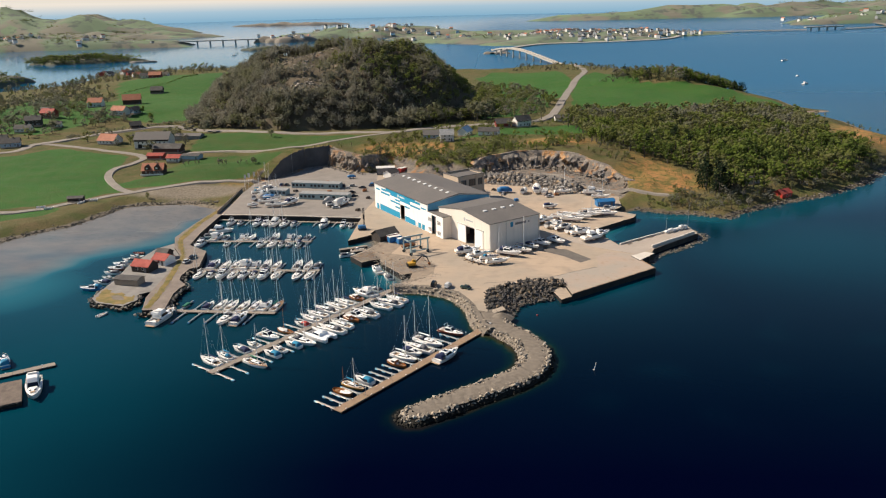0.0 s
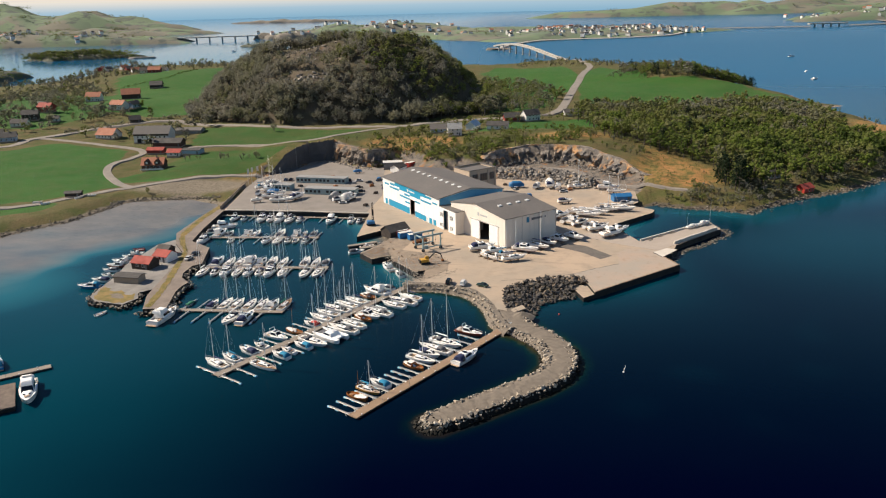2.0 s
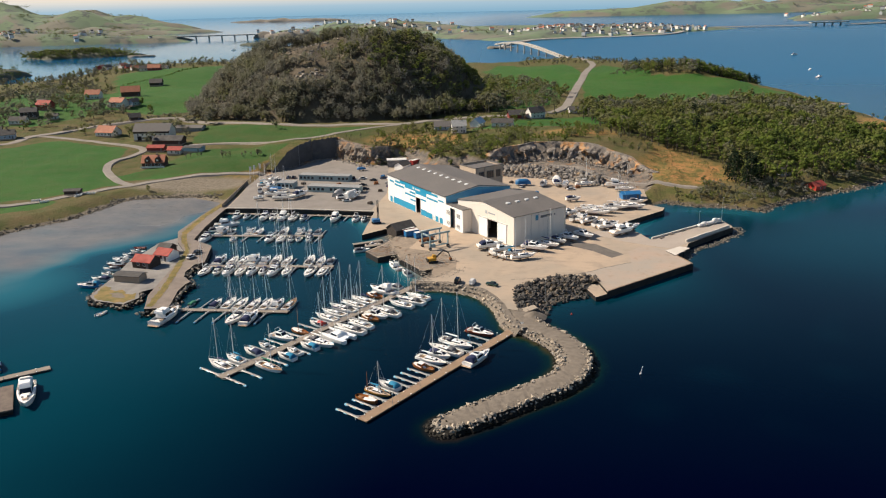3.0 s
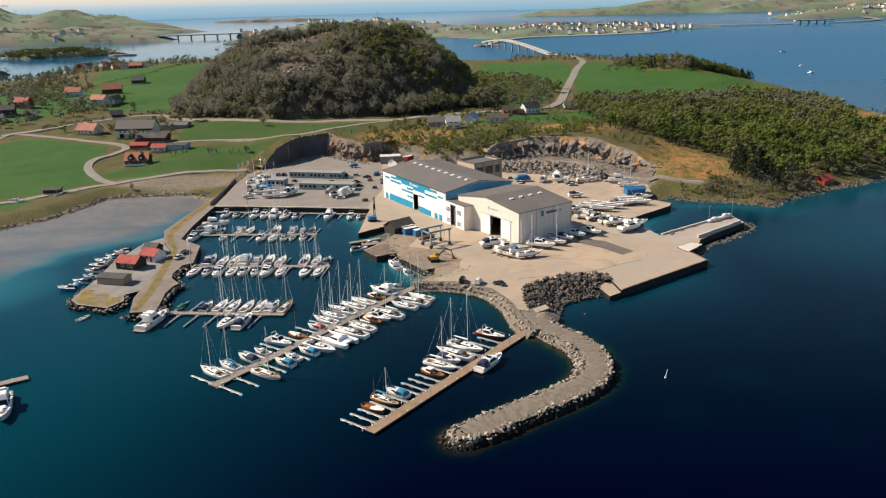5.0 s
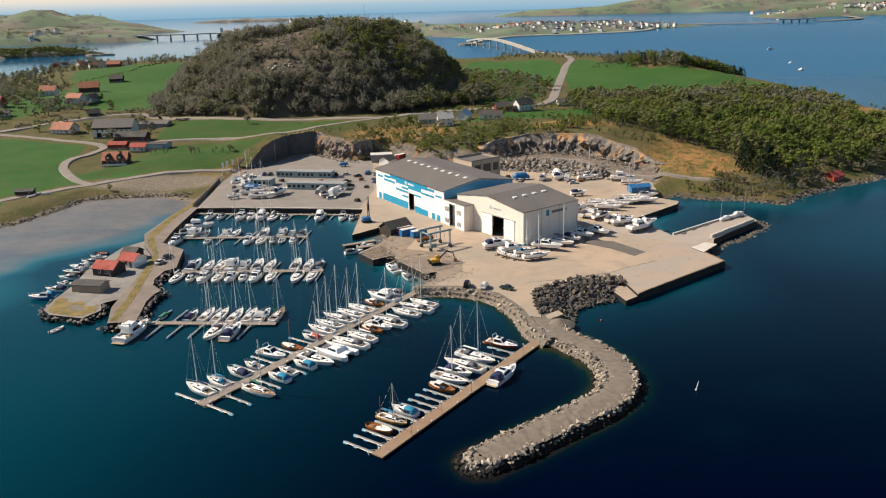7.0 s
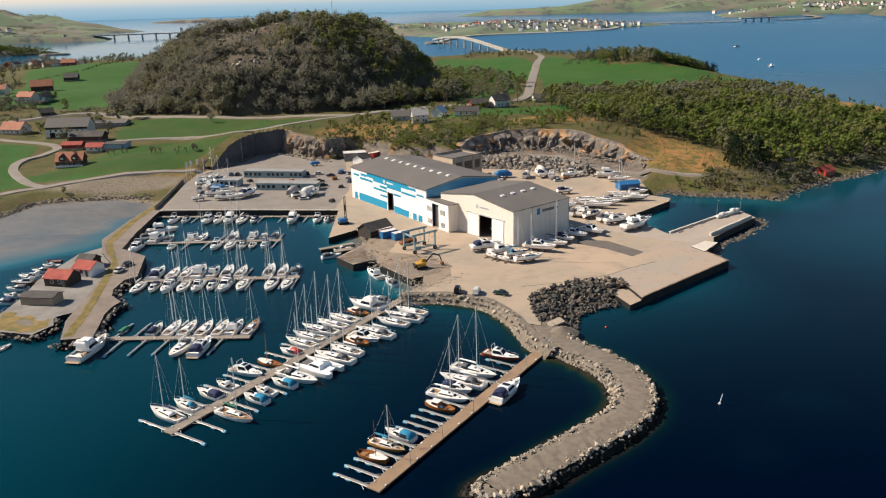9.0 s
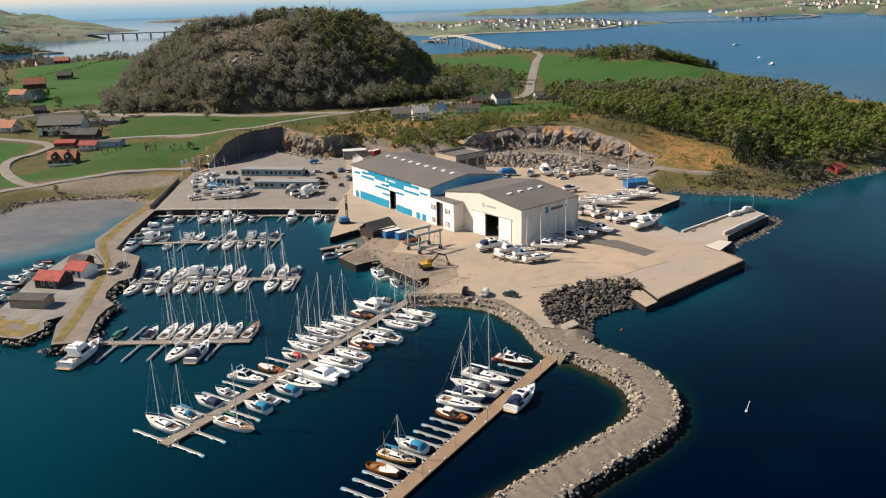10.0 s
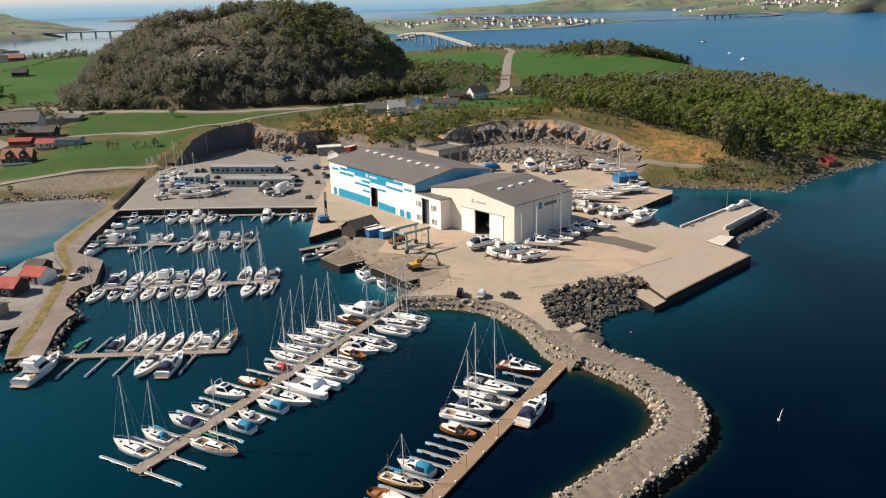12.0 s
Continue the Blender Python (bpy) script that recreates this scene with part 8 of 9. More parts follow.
# ---- trees ----
def make_leaf_material():
    n = Nodes("spring_foliage")
    tint = n.attribute("tint")
    c = n.ramp(tint, (0.0, (0.262, 0.248, 0.208)), (0.28, (0.240, 0.236, 0.158)), (0.5, (0.205, 0.215, 0.072)), (0.72, (0.175, 0.230, 0.045)), (0.9, (0.085, 0.12, 0.03)), (1.0, (0.020, 0.036, 0.018)))
    c = n.mix(n.level(n.island(), 0, 1, 0, 0.18), c, n.mix(0.5, c, (0.02, 0.02, 0.008)))
    c = n.mix(n.level(n.noise(0.25, 2), 0.4, 0.7, 0, 0.3), c, n.mix(0.5, c, (0.10, 0.10, 0.05)))
    m = n.done(c, 0.9, 0, 0.1)
    through_leaf = n.tree.nodes.new("ShaderNodeBsdfTranslucent")
    n.link(c, through_leaf.inputs["Color"])
    blend = n.tree.nodes.new("ShaderNodeMixShader")
    blend.inputs["Fac"].default_value = 0.5
    n.link(n.bsdf.outputs["BSDF"], blend.inputs[1])
    n.link(through_leaf.outputs["BSDF"], blend.inputs[2])
    n.link(blend.outputs["Shader"], n.tree.nodes["Material Output"].inputs["Surface"])
    return m


LEAF = make_leaf_material()
BARK = surface("bark", (0.12, 0.10, 0.08), (0.07, 0.06, 0.05), 0.6, 0.95, bump=0.4)


def crown_template(seed, clumps=24, leaves=17, conifer=False, leaf=1.0):
    """Small leaf clumps round an uneven crown of height 1 on a trunk: triangles as an array."""
    rnd = np.random.RandomState(seed)
    tris = []
    for _ in range(clumps):
        if conifer:
            z = rnd.uniform(0.12, 1.0)
            r = 0.26 * (1.05 - z)
            a = rnd.uniform(0, 6.283)
            centre, spread_m = np.array([r * math.cos(a), r * math.sin(a), z]), 0.08
        else:
            v = rnd.normal(size=3)
            v /= np.linalg.norm(v)
            k = rnd.uniform(0.45, 1.0)
            centre, spread_m = np.array([0.33 * v[0] * k, 0.33 * v[1] * k, 0.60 + 0.36 * v[2] * k]), 0.10
        for _ in range(leaves):
            p = centre + rnd.normal(size=3) * spread_m * (0.8, 0.8, 0.7)
            out = p - (0, 0, 0.5)
            out = 0.7 * out / (np.linalg.norm(out) + 1e-6) + (-0.25, 0, 0.4) + rnd.normal(size=3) * 0.4
            out /= np.linalg.norm(out)
            u = np.cross(out, rnd.normal(size=3))
            u /= np.linalg.norm(u) + 1e-6
            w = np.cross(out, u)
            s = rnd.uniform(0.027, 0.058) * leaf
            tris.append([p + s * u, p - 0.5 * s * u + 0.87 * s * w, p - 0.5 * s * u - 0.87 * s * w])
    return np.array(tris)


GOLD = (1 + 5 ** 0.5) / 2
KNOB_POINTS = np.array([(-1, GOLD, 0), (1, GOLD, 0), (-1, -GOLD, 0), (1, -GOLD, 0), (0, -1, GOLD), (0, 1, GOLD), (0, -1, -GOLD), (0, 1, -GOLD), (GOLD, 0, -1), (GOLD, 0, 1), (-GOLD, 0, -1), (-GOLD, 0, 1)]) / math.hypot(1, GOLD)
KNOB_FACES = [[i, j, k] for i in range(12) for j in range(i + 1, 12) for k in range(j + 1, 12)
              if all(np.linalg.norm(KNOB_POINTS[p] - KNOB_POINTS[q]) < 1.1 for p, q in ((i, j), (j, k), (i, k)))]


def leafy_crown(seed, lobes=12, leaves=13, leaf=1.0):
    """A crown of rounded boughs: each an uneven clump of foliage with a ragged fringe of leaves round it, and gaps between the boughs."""
    rnd = np.random.RandomState(seed)
    tris = []
    for k in range(lobes):
        v = rnd.normal(size=3)
        v /= np.linalg.norm(v)
        reach = rnd.uniform(0.55, 1.0)
        centre = np.array([0.26 * v[0] * reach, 0.26 * v[1] * reach, 0.56 + 0.33 * v[2] * reach])
        size = rnd.uniform(0.085, 0.14)
        knob = centre + KNOB_POINTS * size * rnd.uniform(0.5, 0.85, (12, 1)) * (1, 1, 0.85)
        tris += [knob[f] for f in KNOB_FACES]
        for _ in range(leaves):
            w = rnd.normal(size=3)
            w = w / np.linalg.norm(w) + 0.4 * v
            w /= np.linalg.norm(w)
            p = centre + w * size * rnd.uniform(0.75, 1.3)
            out = w + rnd.normal(size=3) * 0.3
            out /= np.linalg.norm(out)
            u = np.cross(out, rnd.normal(size=3))
            u /= np.linalg.norm(u) + 1e-6
            q = np.cross(out, u)
            g = rnd.uniform(0.016, 0.034) * leaf
            tris.append([p + g * u, p - 0.5 * g * u + 0.87 * g * q, p - 0.5 * g * u - 0.87 * g * q])
    return np.array(tris)


def bare_crown(seed, boughs=24, twigs=15, wide=1.0):
    """A leafless or budding crown: sprays of fine twigs that fan out from the boughs, one slender blade each."""
    rnd = np.random.RandomState(seed)
    tris = []
    for k in range(boughs):
        v = rnd.normal(size=3)
        v[2] = abs(v[2]) * 0.9 - 0.25
        v /= np.linalg.norm(v)
        root = np.array([0, 0, rnd.uniform(0.22, 0.5)])
        tip = np.array([0.36 * v[0], 0.36 * v[1], 0.56 + 0.40 * v[2]])
        for _ in range(twigs):
            along = rnd.uniform(0.45, 1.0)
            p = root + (tip - root) * along + rnd.normal(size=3) * 0.045
            way = (tip - root) / np.linalg.norm(tip - root) + (0, 0, 0.5) + rnd.normal(size=3) * 0.45
            way /= np.linalg.norm(way)
            flat = np.cross(way, rnd.normal(size=3))
            flat /= np.linalg.norm(flat) + 1e-6
            long, thin_m = rnd.uniform(0.07, 0.13), rnd.uniform(0.010, 0.020) * wide
            tris.append([p - thin_m * flat, p + thin_m * flat, p + long * way])
    return np.array(tris)


def trunk_template():
    verts, faces = [], []
    for z, r in ((0, 0.028), (0.4, 0.018), (0.8, 0.006)):
        for k in range(5):
            verts.append((r * math.cos(1.2566 * k), r * math.sin(1.2566 * k), z))
    for j in range(2):
        for k in range(5):
            faces.append((5 * j + k, 5 * j + (k + 1) % 5, 5 * j + 5 + (k + 1) % 5, 5 * j + 5 + k))
    for a in (0.4, 2.5, 4.6):
        i = len(verts)
        verts += [(0.01, 0, 0.35), (-0.01, 0.0, 0.38), (0.26 * math.cos(a), 0.26 * math.sin(a), 0.72)]
        faces.append((i, i + 1, i + 2))
    return np.array(verts), faces


CROWNS = [leafy_crown(k) for k in range(8)]
BROAD_LIGHT = [leafy_crown(20 + k, 8, 6, 1.5) for k in range(6)]
TWIGGY = [np.concatenate([bare_crown(80 + k, 20, 13, 1.15), leafy_crown(90 + k, 8, 3) * (1.1, 1.1, 0.92)]) for k in range(8)]
BUDDING = [np.concatenate([bare_crown(100 + k, 7, 7), leafy_crown(110 + k, 9, 12) * (1.2, 1.2, 1.0)]) for k in range(6)]
CONIFERS = [crown_template(40 + k, 26, 9, True) for k in range(3)]
TRUNK = trunk_template()


def crown_mesh(tris, tint, name="crown"):
    data = bpy.data.meshes.new(name)
    n = len(tris)
    data.vertices.add(3 * n)
    data.vertices.foreach_set("co", tris.reshape(-1).astype(np.float32))
    data.loops.add(3 * n)
    data.loops.foreach_set("vertex_index", np.arange(3 * n))
    data.polygons.add(n)
    data.polygons.foreach_set("loop_start", np.arange(0, 3 * n, 3))
    data.update()
    data.attributes.new("tint", "FLOAT", "POINT").data.foreach_set("value", np.asarray(tint, np.float32))
    data.materials.append(LEAF)
    return data


def plant_wood(name, label, ring, gap, tall, tint, rnd, leave=(), templates=None, keep=None, conifer=0.0, slim=0.0, sink=0.0, grade=None):
    """Trees over a ring of the plan, joined: crowns and trunks."""
    xs, ys = [p[0] for p in ring], [p[1] for p in ring]
    gx, gy = np.meshgrid(np.arange(min(xs), max(xs), gap), np.arange(min(ys), max(ys), gap))
    px, py = gx.ravel() + rnd.uniform(-0.45, 0.45, gx.size) * gap, gy.ravel() + rnd.uniform(-0.45, 0.45, gx.size) * gap
    ok = inside_distance(px + 4 * waves(px, py, 15, 2.0), py + 4 * waves(px, py, 15, 5.0), ring) > 0
    for other in leave:
        ok &= inside_distance(px, py, other) < -2
    if keep is not None:
        ok &= keep(px, py, rnd)
    px, py = px[ok], py[ok]
    pz = height(px, py)
    dry = pz > 0.9
    px, py, pz = px[dry], py[dry], pz[dry]
    templates = templates or CROWNS
    all_tris, all_tint, tv, tf, base = [], [], [], [], 0
    patch, swell = waves(px, py, 28, 7.0), waves(px, py, 17, 2.0)
    shift = grade(px, py) if grade else np.zeros(px.size)
    for i in range(len(px)):
        h = tall * rnd.uniform(0.65, 1.2) * (1 + 0.14 * swell[i])
        fir = rnd.uniform() < conifer
        shape = (CONIFERS if fir else templates)[rnd.randint(3 if fir else len(templates))]
        a, wide = rnd.uniform(0, 6.28), rnd.uniform(0.8, 1.15) - slim
        c, s = math.cos(a) * h * wide, math.sin(a) * h * wide
        m = np.array([[c, -s, 0], [s, c, 0], [0, 0, h]])
        at = np.array([px[i], py[i], pz[i] - 0.1 - sink * h])
        all_tris.append(shape @ m.T + at)
        t = 1.0 if fir else np.clip(tint[0] + shift[i] + tint[1] * patch[i] + tint[2] * rnd.normal(), 0.02, 0.88)
        all_tint.append(np.full(shape.shape[0] * 3, t))
        v, f = TRUNK
        tv.append(v @ m.T + at)
        tf += [tuple(k + base for k in q) for q in f]
        base += len(v)
    if not all_tris:
        return
    wood = thing(name, label, "woodland", kind="stuff")
    ob = part("crowns", crown_mesh(np.concatenate(all_tris), np.concatenate(all_tint), "crowns"), None, wood)
    tagged(ob, kind="stuff")
    tagged(part("trunks", raw("trunks", np.concatenate(tv), tf, BARK), None, wood), kind="stuff")


ROAD_LINES = [[(-325, 446), (-316, 474), (-293, 506), (-275, 516), (-236, 533), (-204, 522), (-134, 493), (-92, 492), (-52, 487), (-32, 500), (-7, 507), (53, 532), (77, 585), (93, 690), (107, 772), (121, 846), (142, 973), (142, 1060)],
              [(-188, 441), (-152, 440), (-108, 422), (-83, 450), (-52, 485)], [(112, 318), (87, 336), (64, 356), (49, 366), (33, 370)], [(-184, 343), (-197, 353), (-217, 382), (-221, 405), (-215, 431), (-233, 446), (-299, 475)]]


def off_road(px, py, rnd, clear=6.0):
    ok = np.ones(px.shape, bool)
    for line in ROAD_LINES:
        for (ax, ay), (bx, by) in zip(line, line[1:]):
            dx, dy = bx - ax, by - ay
            k = np.clip(((px - ax) * dx + (py - ay) * dy) / (dx * dx + dy * dy), 0, 1)
            ok &= np.hypot(px - ax - k * dx, py - ay - k * dy) > clear
    return ok


HOMES = []


def open_ground(px, py, rnd):
    ok = off_road(px, py, rnd)
    for hx, hy, clear in HOMES:
        ok &= np.hypot(px - hx, py - hy) > clear
    return ok


HOMES += [(-189, 386, 16), (-224, 468, 22), (-195, 425, 22), (-263, 484, 12), (-349, 537, 12), (-347, 518, 12), (-354, 570, 14), (-346, 635, 14), (-315, 642, 14), (-296, 579, 12), (-381, 861, 12), (-261, 526, 8), (-8, 447, 12), (1, 466, 10), (20, 460, 14), (42, 504, 14), (80, 537, 14), (-327, 466, 12), (165, 342, 9), (178, 326, 8)]


def thin(chance, size=35.0, seed=3.0):
    def keep(px, py, rnd):
        return open_ground(px, py, rnd) & (waves(px, py, size, seed) + rnd.uniform(-0.6, 0.6, px.size) > 1 - 2 * chance)
    return keep


def hedge_line(name, label, points, gap, tall, tint, rnd):
    """Bushes and small trees set along a line of the plan, joined."""
    tris, tints = [], []
    for p in smooth_line([Vector(q) for q in points], gap):
        x, y, h = p.x + rnd.uniform(-1.2, 1.2), p.y + rnd.uniform(-1.2, 1.2), tall * rnd.uniform(0.6, 1.25)
        shape = BUDDING[rnd.randint(len(BUDDING))]
        a = rnd.uniform(0, 6.28)
        c, q = math.cos(a) * h * 1.1, math.sin(a) * h * 1.1
        sink = 0.25 * h if tall < 6 else 0.1
        tris.append(shape @ np.array([[c, -q, 0], [q, c, 0], [0, 0, h]]).T + np.array([x, y, at_height(x, y) - sink]))
        tints.append(np.full(shape.shape[0] * 3, np.clip(tint + rnd.normal() * 0.06, 0.02, 0.95)))
    wood = thing(name, label, "hedge", kind="stuff")
    tagged(part("crowns", crown_mesh(np.concatenate(tris), np.concatenate(tints), "crowns"), None, wood), kind="stuff")


def make_woods():
    rnd = np.random.RandomState(4)
    def hill_keep(px, py, r):
        bare = 1.45 * np.exp(-((px + 130) / 32) ** 2 - ((py - 576) / 26) ** 2) + 1.6 * np.exp(-((px + 121) / 15) ** 2 - ((py - 533) / 7) ** 2)
        return open_ground(px, py, r) & (r.uniform(0, 1, px.size) > 1.15 * bare)

    def brown_keep(px, py, r):
        green = step(-112, -66, px) * step(524, 548, py)
        return hill_keep(px, py, r) & (r.uniform(0, 1, px.size) > 0.72 * green)
    hill = [(-232, 562), (-215, 530), (-185, 518), (-150, 507), (-95, 503), (-50, 499), (-25, 512), (2, 545), (14, 590), (12, 640), (-20, 655), (-190, 655), (-225, 640)]
    plant_wood("hill_wood", "bare grey-brown spring woodland on the hill", hill, 5.6, 11.0, (0.14, 0.16, 0.08), rnd, templates=TWIGGY, keep=brown_keep)
    plant_wood("hill_wood", "budding olive trees among the bare ones on the hill", hill, 11.5, 10.5, (0.34, 0.12, 0.08), rnd, templates=BUDDING, keep=hill_keep, conifer=0.03)
    plant_wood("hill_wood", "taller grey-brown trees along the foot of the hill", [(-200, 528), (-150, 513), (-95, 508), (-50, 504), (-25, 517), (-30, 530), (-90, 522), (-150, 528), (-195, 544)], 8.5, 14.5, (0.16, 0.12, 0.1), rnd, templates=TWIGGY, keep=open_ground)
    plant_wood("hill_wood", "fresh green trees on the hill's crown", [(-112, 552), (-85, 540), (-55, 532), (-15, 540), (10, 575), (14, 610), (0, 645), (-60, 650), (-110, 620)], 6.0, 10.5, (0.52, 0.12, 0.08), rnd, templates=BUDDING, keep=hill_keep)
    plant_wood("hill_wood", "rounded green and brown trees at the hill's eastern foot", [(-62, 506), (-20, 508), (12, 528), (28, 560), (24, 600), (8, 575), (-15, 540), (-50, 520)], 8.5, 15.0, (0.36, 0.16, 0.10), rnd, templates=BUDDING, keep=open_ground)
    plant_wood("hill_scrub", "low brown scrub on the bare hilltop", [(-185, 545), (-140, 535), (-95, 555), (-95, 610), (-150, 630), (-185, 600)], 4.0, 2.6, (0.3, 0.2, 0.12), rnd, templates=BROAD_LIGHT, keep=thin(0.75, 14, 3.0), sink=0.2)
    plant_wood("hill_pines", "dark pines on the western shoulder of the hill", [(-205, 585), (-180, 575), (-170, 600), (-185, 625), (-205, 615)], 13, 9.0, (0.92, 0, 0), rnd, templates=BROAD_LIGHT, keep=thin(0.6, 14, 3.0))
    green = [(88, 572), (128, 568), (165, 572), (221, 605), (252, 606), (268, 548), (252, 450), (268, 432), (250, 395), (225, 366), (190, 340), (168, 330), (140, 318), (132, 332), (136, 362), (108, 384), (88, 412), (84, 470), (80, 540)]

    def wood_keep(px, py, r):
        return open_ground(px, py, r) & (np.hypot((px - 118) / 24, (py - 344) / 24) > 1)
    plant_wood("birch_wood", "dense bright green spring birch wood by the shore", green, 5.8, 11.5, (0.58, 0.17, 0.11), rnd, keep=wood_keep, conifer=0.02, slim=-0.08, grade=lambda x, y: 0.10 * step(450, 390, y) - 0.15 * step(440, 540, y))
    plant_wood("shore_firs", "dark firs among the birches near the shore", [(134, 316), (150, 322), (152, 338), (136, 342)], 5.5, 13.0, (0.9, 0, 0), rnd, keep=open_ground, conifer=1.0)
    plant_wood("shore_scrub", "brown alder scrub along the shore", [(108, 305), (140, 295), (170, 318), (230, 360), (264, 400), (262, 412), (225, 372), (180, 340), (140, 318), (112, 322)], 4.0, 5.0, (0.26, 0.12, 0.14), rnd, templates=BUDDING, keep=open_ground)
    plant_wood("inlet_scrub", "dark low bushes above the rocky inlet shore", [(99, 308), (112, 303), (126, 301), (140, 296), (140, 314), (120, 319), (106, 321)], 2.9, 3.6, (0.34, 0.22, 0.2), rnd, templates=BROAD_LIGHT, keep=thin(0.95, 9, 5.0), sink=0.15)
    plant_wood("valley_trees", "bare brown valley trees between hill and houses", [(-20, 515), (40, 545), (66, 590), (80, 660), (60, 760), (10, 800), (-10, 720), (30, 640), (10, 560)], 7.5, 11.0, (0.46, 0.18, 0.12), rnd, templates=BUDDING, keep=thin(0.72, 20), sink=0.16)
    plant_wood("garden_wood", "thicket of fresh green bushes below the houses", [(-24, 388), (-12, 396), (4, 420), (24, 424), (36, 402), (37, 388), (24, 381), (14, 377), (-2, 378), (-20, 381)], 4.6, 6.5, (0.58, 0.16, 0.12), rnd, templates=BUDDING, keep=thin(0.85, 12, 5.0), sink=0.18)
    plant_wood("roadside_trees", "scattered trees and bushes along the road", [(-45, 392), (-20, 375), (20, 362), (30, 372), (70, 392), (84, 420), (84, 520), (40, 520), (0, 505), (-40, 480), (-62, 440), (-60, 415)], 6.0, 6.2, (0.55, 0.18, 0.12), rnd, leave=[FIELDS[9]], templates=BUDDING, keep=thin(0.6, 18), sink=0.16)
    plant_wood("hall_thicket", "dark olive bushes on the bank behind the halls", [(-62, 400), (-50, 412), (-20, 412), (-6, 392), (-20, 384), (-27, 392), (-36, 396), (-52, 396)], 4.2, 5.5, (0.40, 0.18, 0.14), rnd, templates=BUDDING, keep=thin(0.82, 11, 1.0), sink=0.2)
    plant_wood("rock_scrub", "low scrub on top of the rock face", [(20, 385), (60, 396), (90, 372), (100, 352), (112, 368), (95, 410), (60, 425), (20, 410)], 4.2, 4.0, (0.48, 0.15, 0.12), rnd, keep=thin(0.5, 12))
    plant_wood("heath_scrub", "low green gorse tufts on the brown heath", [(90, 340), (112, 322), (140, 318), (136, 362), (108, 384), (95, 370)], 3.0, 1.5, (0.55, 0.15, 0.1), rnd, templates=BROAD_LIGHT, keep=thin(0.45, 9, 4.0))
    plant_wood("farm_trees", "brown hedges and garden trees round the farms", [(-420, 500), (-330, 495), (-270, 520), (-205, 520), (-190, 470), (-215, 445), (-260, 480), (-300, 495), (-240, 545), (-330, 600), (-360, 700), (-470, 780), (-520, 600)], 8.0, 10.5, (0.27, 0.14, 0.12), rnd, leave=[FIELDS[5], FIELDS[1]], templates=BUDDING, keep=thin(0.55, 24, 1.0), sink=0.16)
    plant_wood("farm_trees", "bare trees along the far field edge", [(-640, 1100), (-420, 1180), (-300, 1120), (-300, 1040), (-420, 1000), (-420, 800), (-345, 700), (-480, 760), (-620, 900)], 11, 10.5, (0.3, 0.2, 0.14), rnd, leave=[FIELDS[5]], templates=BROAD_LIGHT, keep=thin(0.55, 40, 1.0), sink=0.16)
    hedge_line("hedge", "brown overgrown hedge along the country road", [(-304, 498), (-284, 517), (-263, 524), (-236, 541), (-215, 546), (-188, 536)], 2.4, 4.5, 0.2, rnd)
    hedge_line("hedge", "dark hedge across the green slope", [(-373, 728), (-353, 777), (-340, 801), (-338, 887)], 2.6, 3.0, 0.85, rnd)
    hedge_line("hedge", "clump of bare trees beside the farm", [(-214, 512), (-205, 506), (-196, 510), (-202, 515)], 5.0, 12.0, 0.2, rnd)
    plant_wood("hedge", "bushes along the lane and garden", [(-205, 400), (-150, 408), (-120, 398), (-128, 388), (-170, 396)], 5, 4.0, (0.28, 0.1, 0.1), rnd, templates=BROAD_LIGHT, keep=thin(0.5, 10, 2.0))
    plant_wood("knoll_wood", "dark trees on the knoll above the point", [(150, 800), (178, 770), (215, 760), (262, 752), (280, 780), (275, 830), (220, 850), (165, 840)], 7.5, 12.5, (0.42, 0.24, 0.15), rnd, templates=BUDDING, keep=thin(0.97, 22, 6.0), conifer=0.15, sink=0.16)
    plant_wood("knoll_scrub", "brown scrub and heather over the rocky knoll", [(140, 790), (175, 765), (235, 755), (270, 770), (270, 820), (215, 850), (155, 845)], 5.0, 3.4, (0.26, 0.16, 0.12), rnd, templates=BROAD_LIGHT, keep=thin(0.9, 14, 2.0), sink=0.25)
    plant_wood("knoll_wood", "dense dark clump of trees at the end of the knoll", [(214, 762), (258, 748), (284, 762), (288, 800), (250, 820), (218, 805)], 6.5, 13.0, (0.80, 0.06, 0.06), rnd, templates=BUDDING, keep=open_ground, conifer=0.2, sink=0.2)
    plant_wood("point_trees", "brown scrub and trees by the bridge landing", [(50, 1010), (110, 1000), (180, 930), (245, 900), (250, 960), (190, 1070), (120, 1110), (60, 1105)], 7.5, 6.5, (0.33, 0.16, 0.12), rnd, templates=BROAD_LIGHT, keep=thin(0.6, 24, 2.0), sink=0.2)
    plant_wood("point_scrub", "scrub along the far point", [(262, 440), (320, 480), (318, 520), (300, 600), (285, 590), (275, 520)], 9, 4.5, (0.4, 0.12, 0.1), rnd, templates=BROAD_LIGHT, keep=thin(0.4, 20, 6.0))
    plant_wood("quarry_scrub", "low scrub on the quarry rim", [(-110, 412), (-70, 418), (-45, 405), (-40, 440), (-80, 446), (-112, 420)], 6, 3.2, (0.4, 0.14, 0.1), rnd, templates=BROAD_LIGHT, keep=thin(0.4, 10, 6.0))


make_woods()


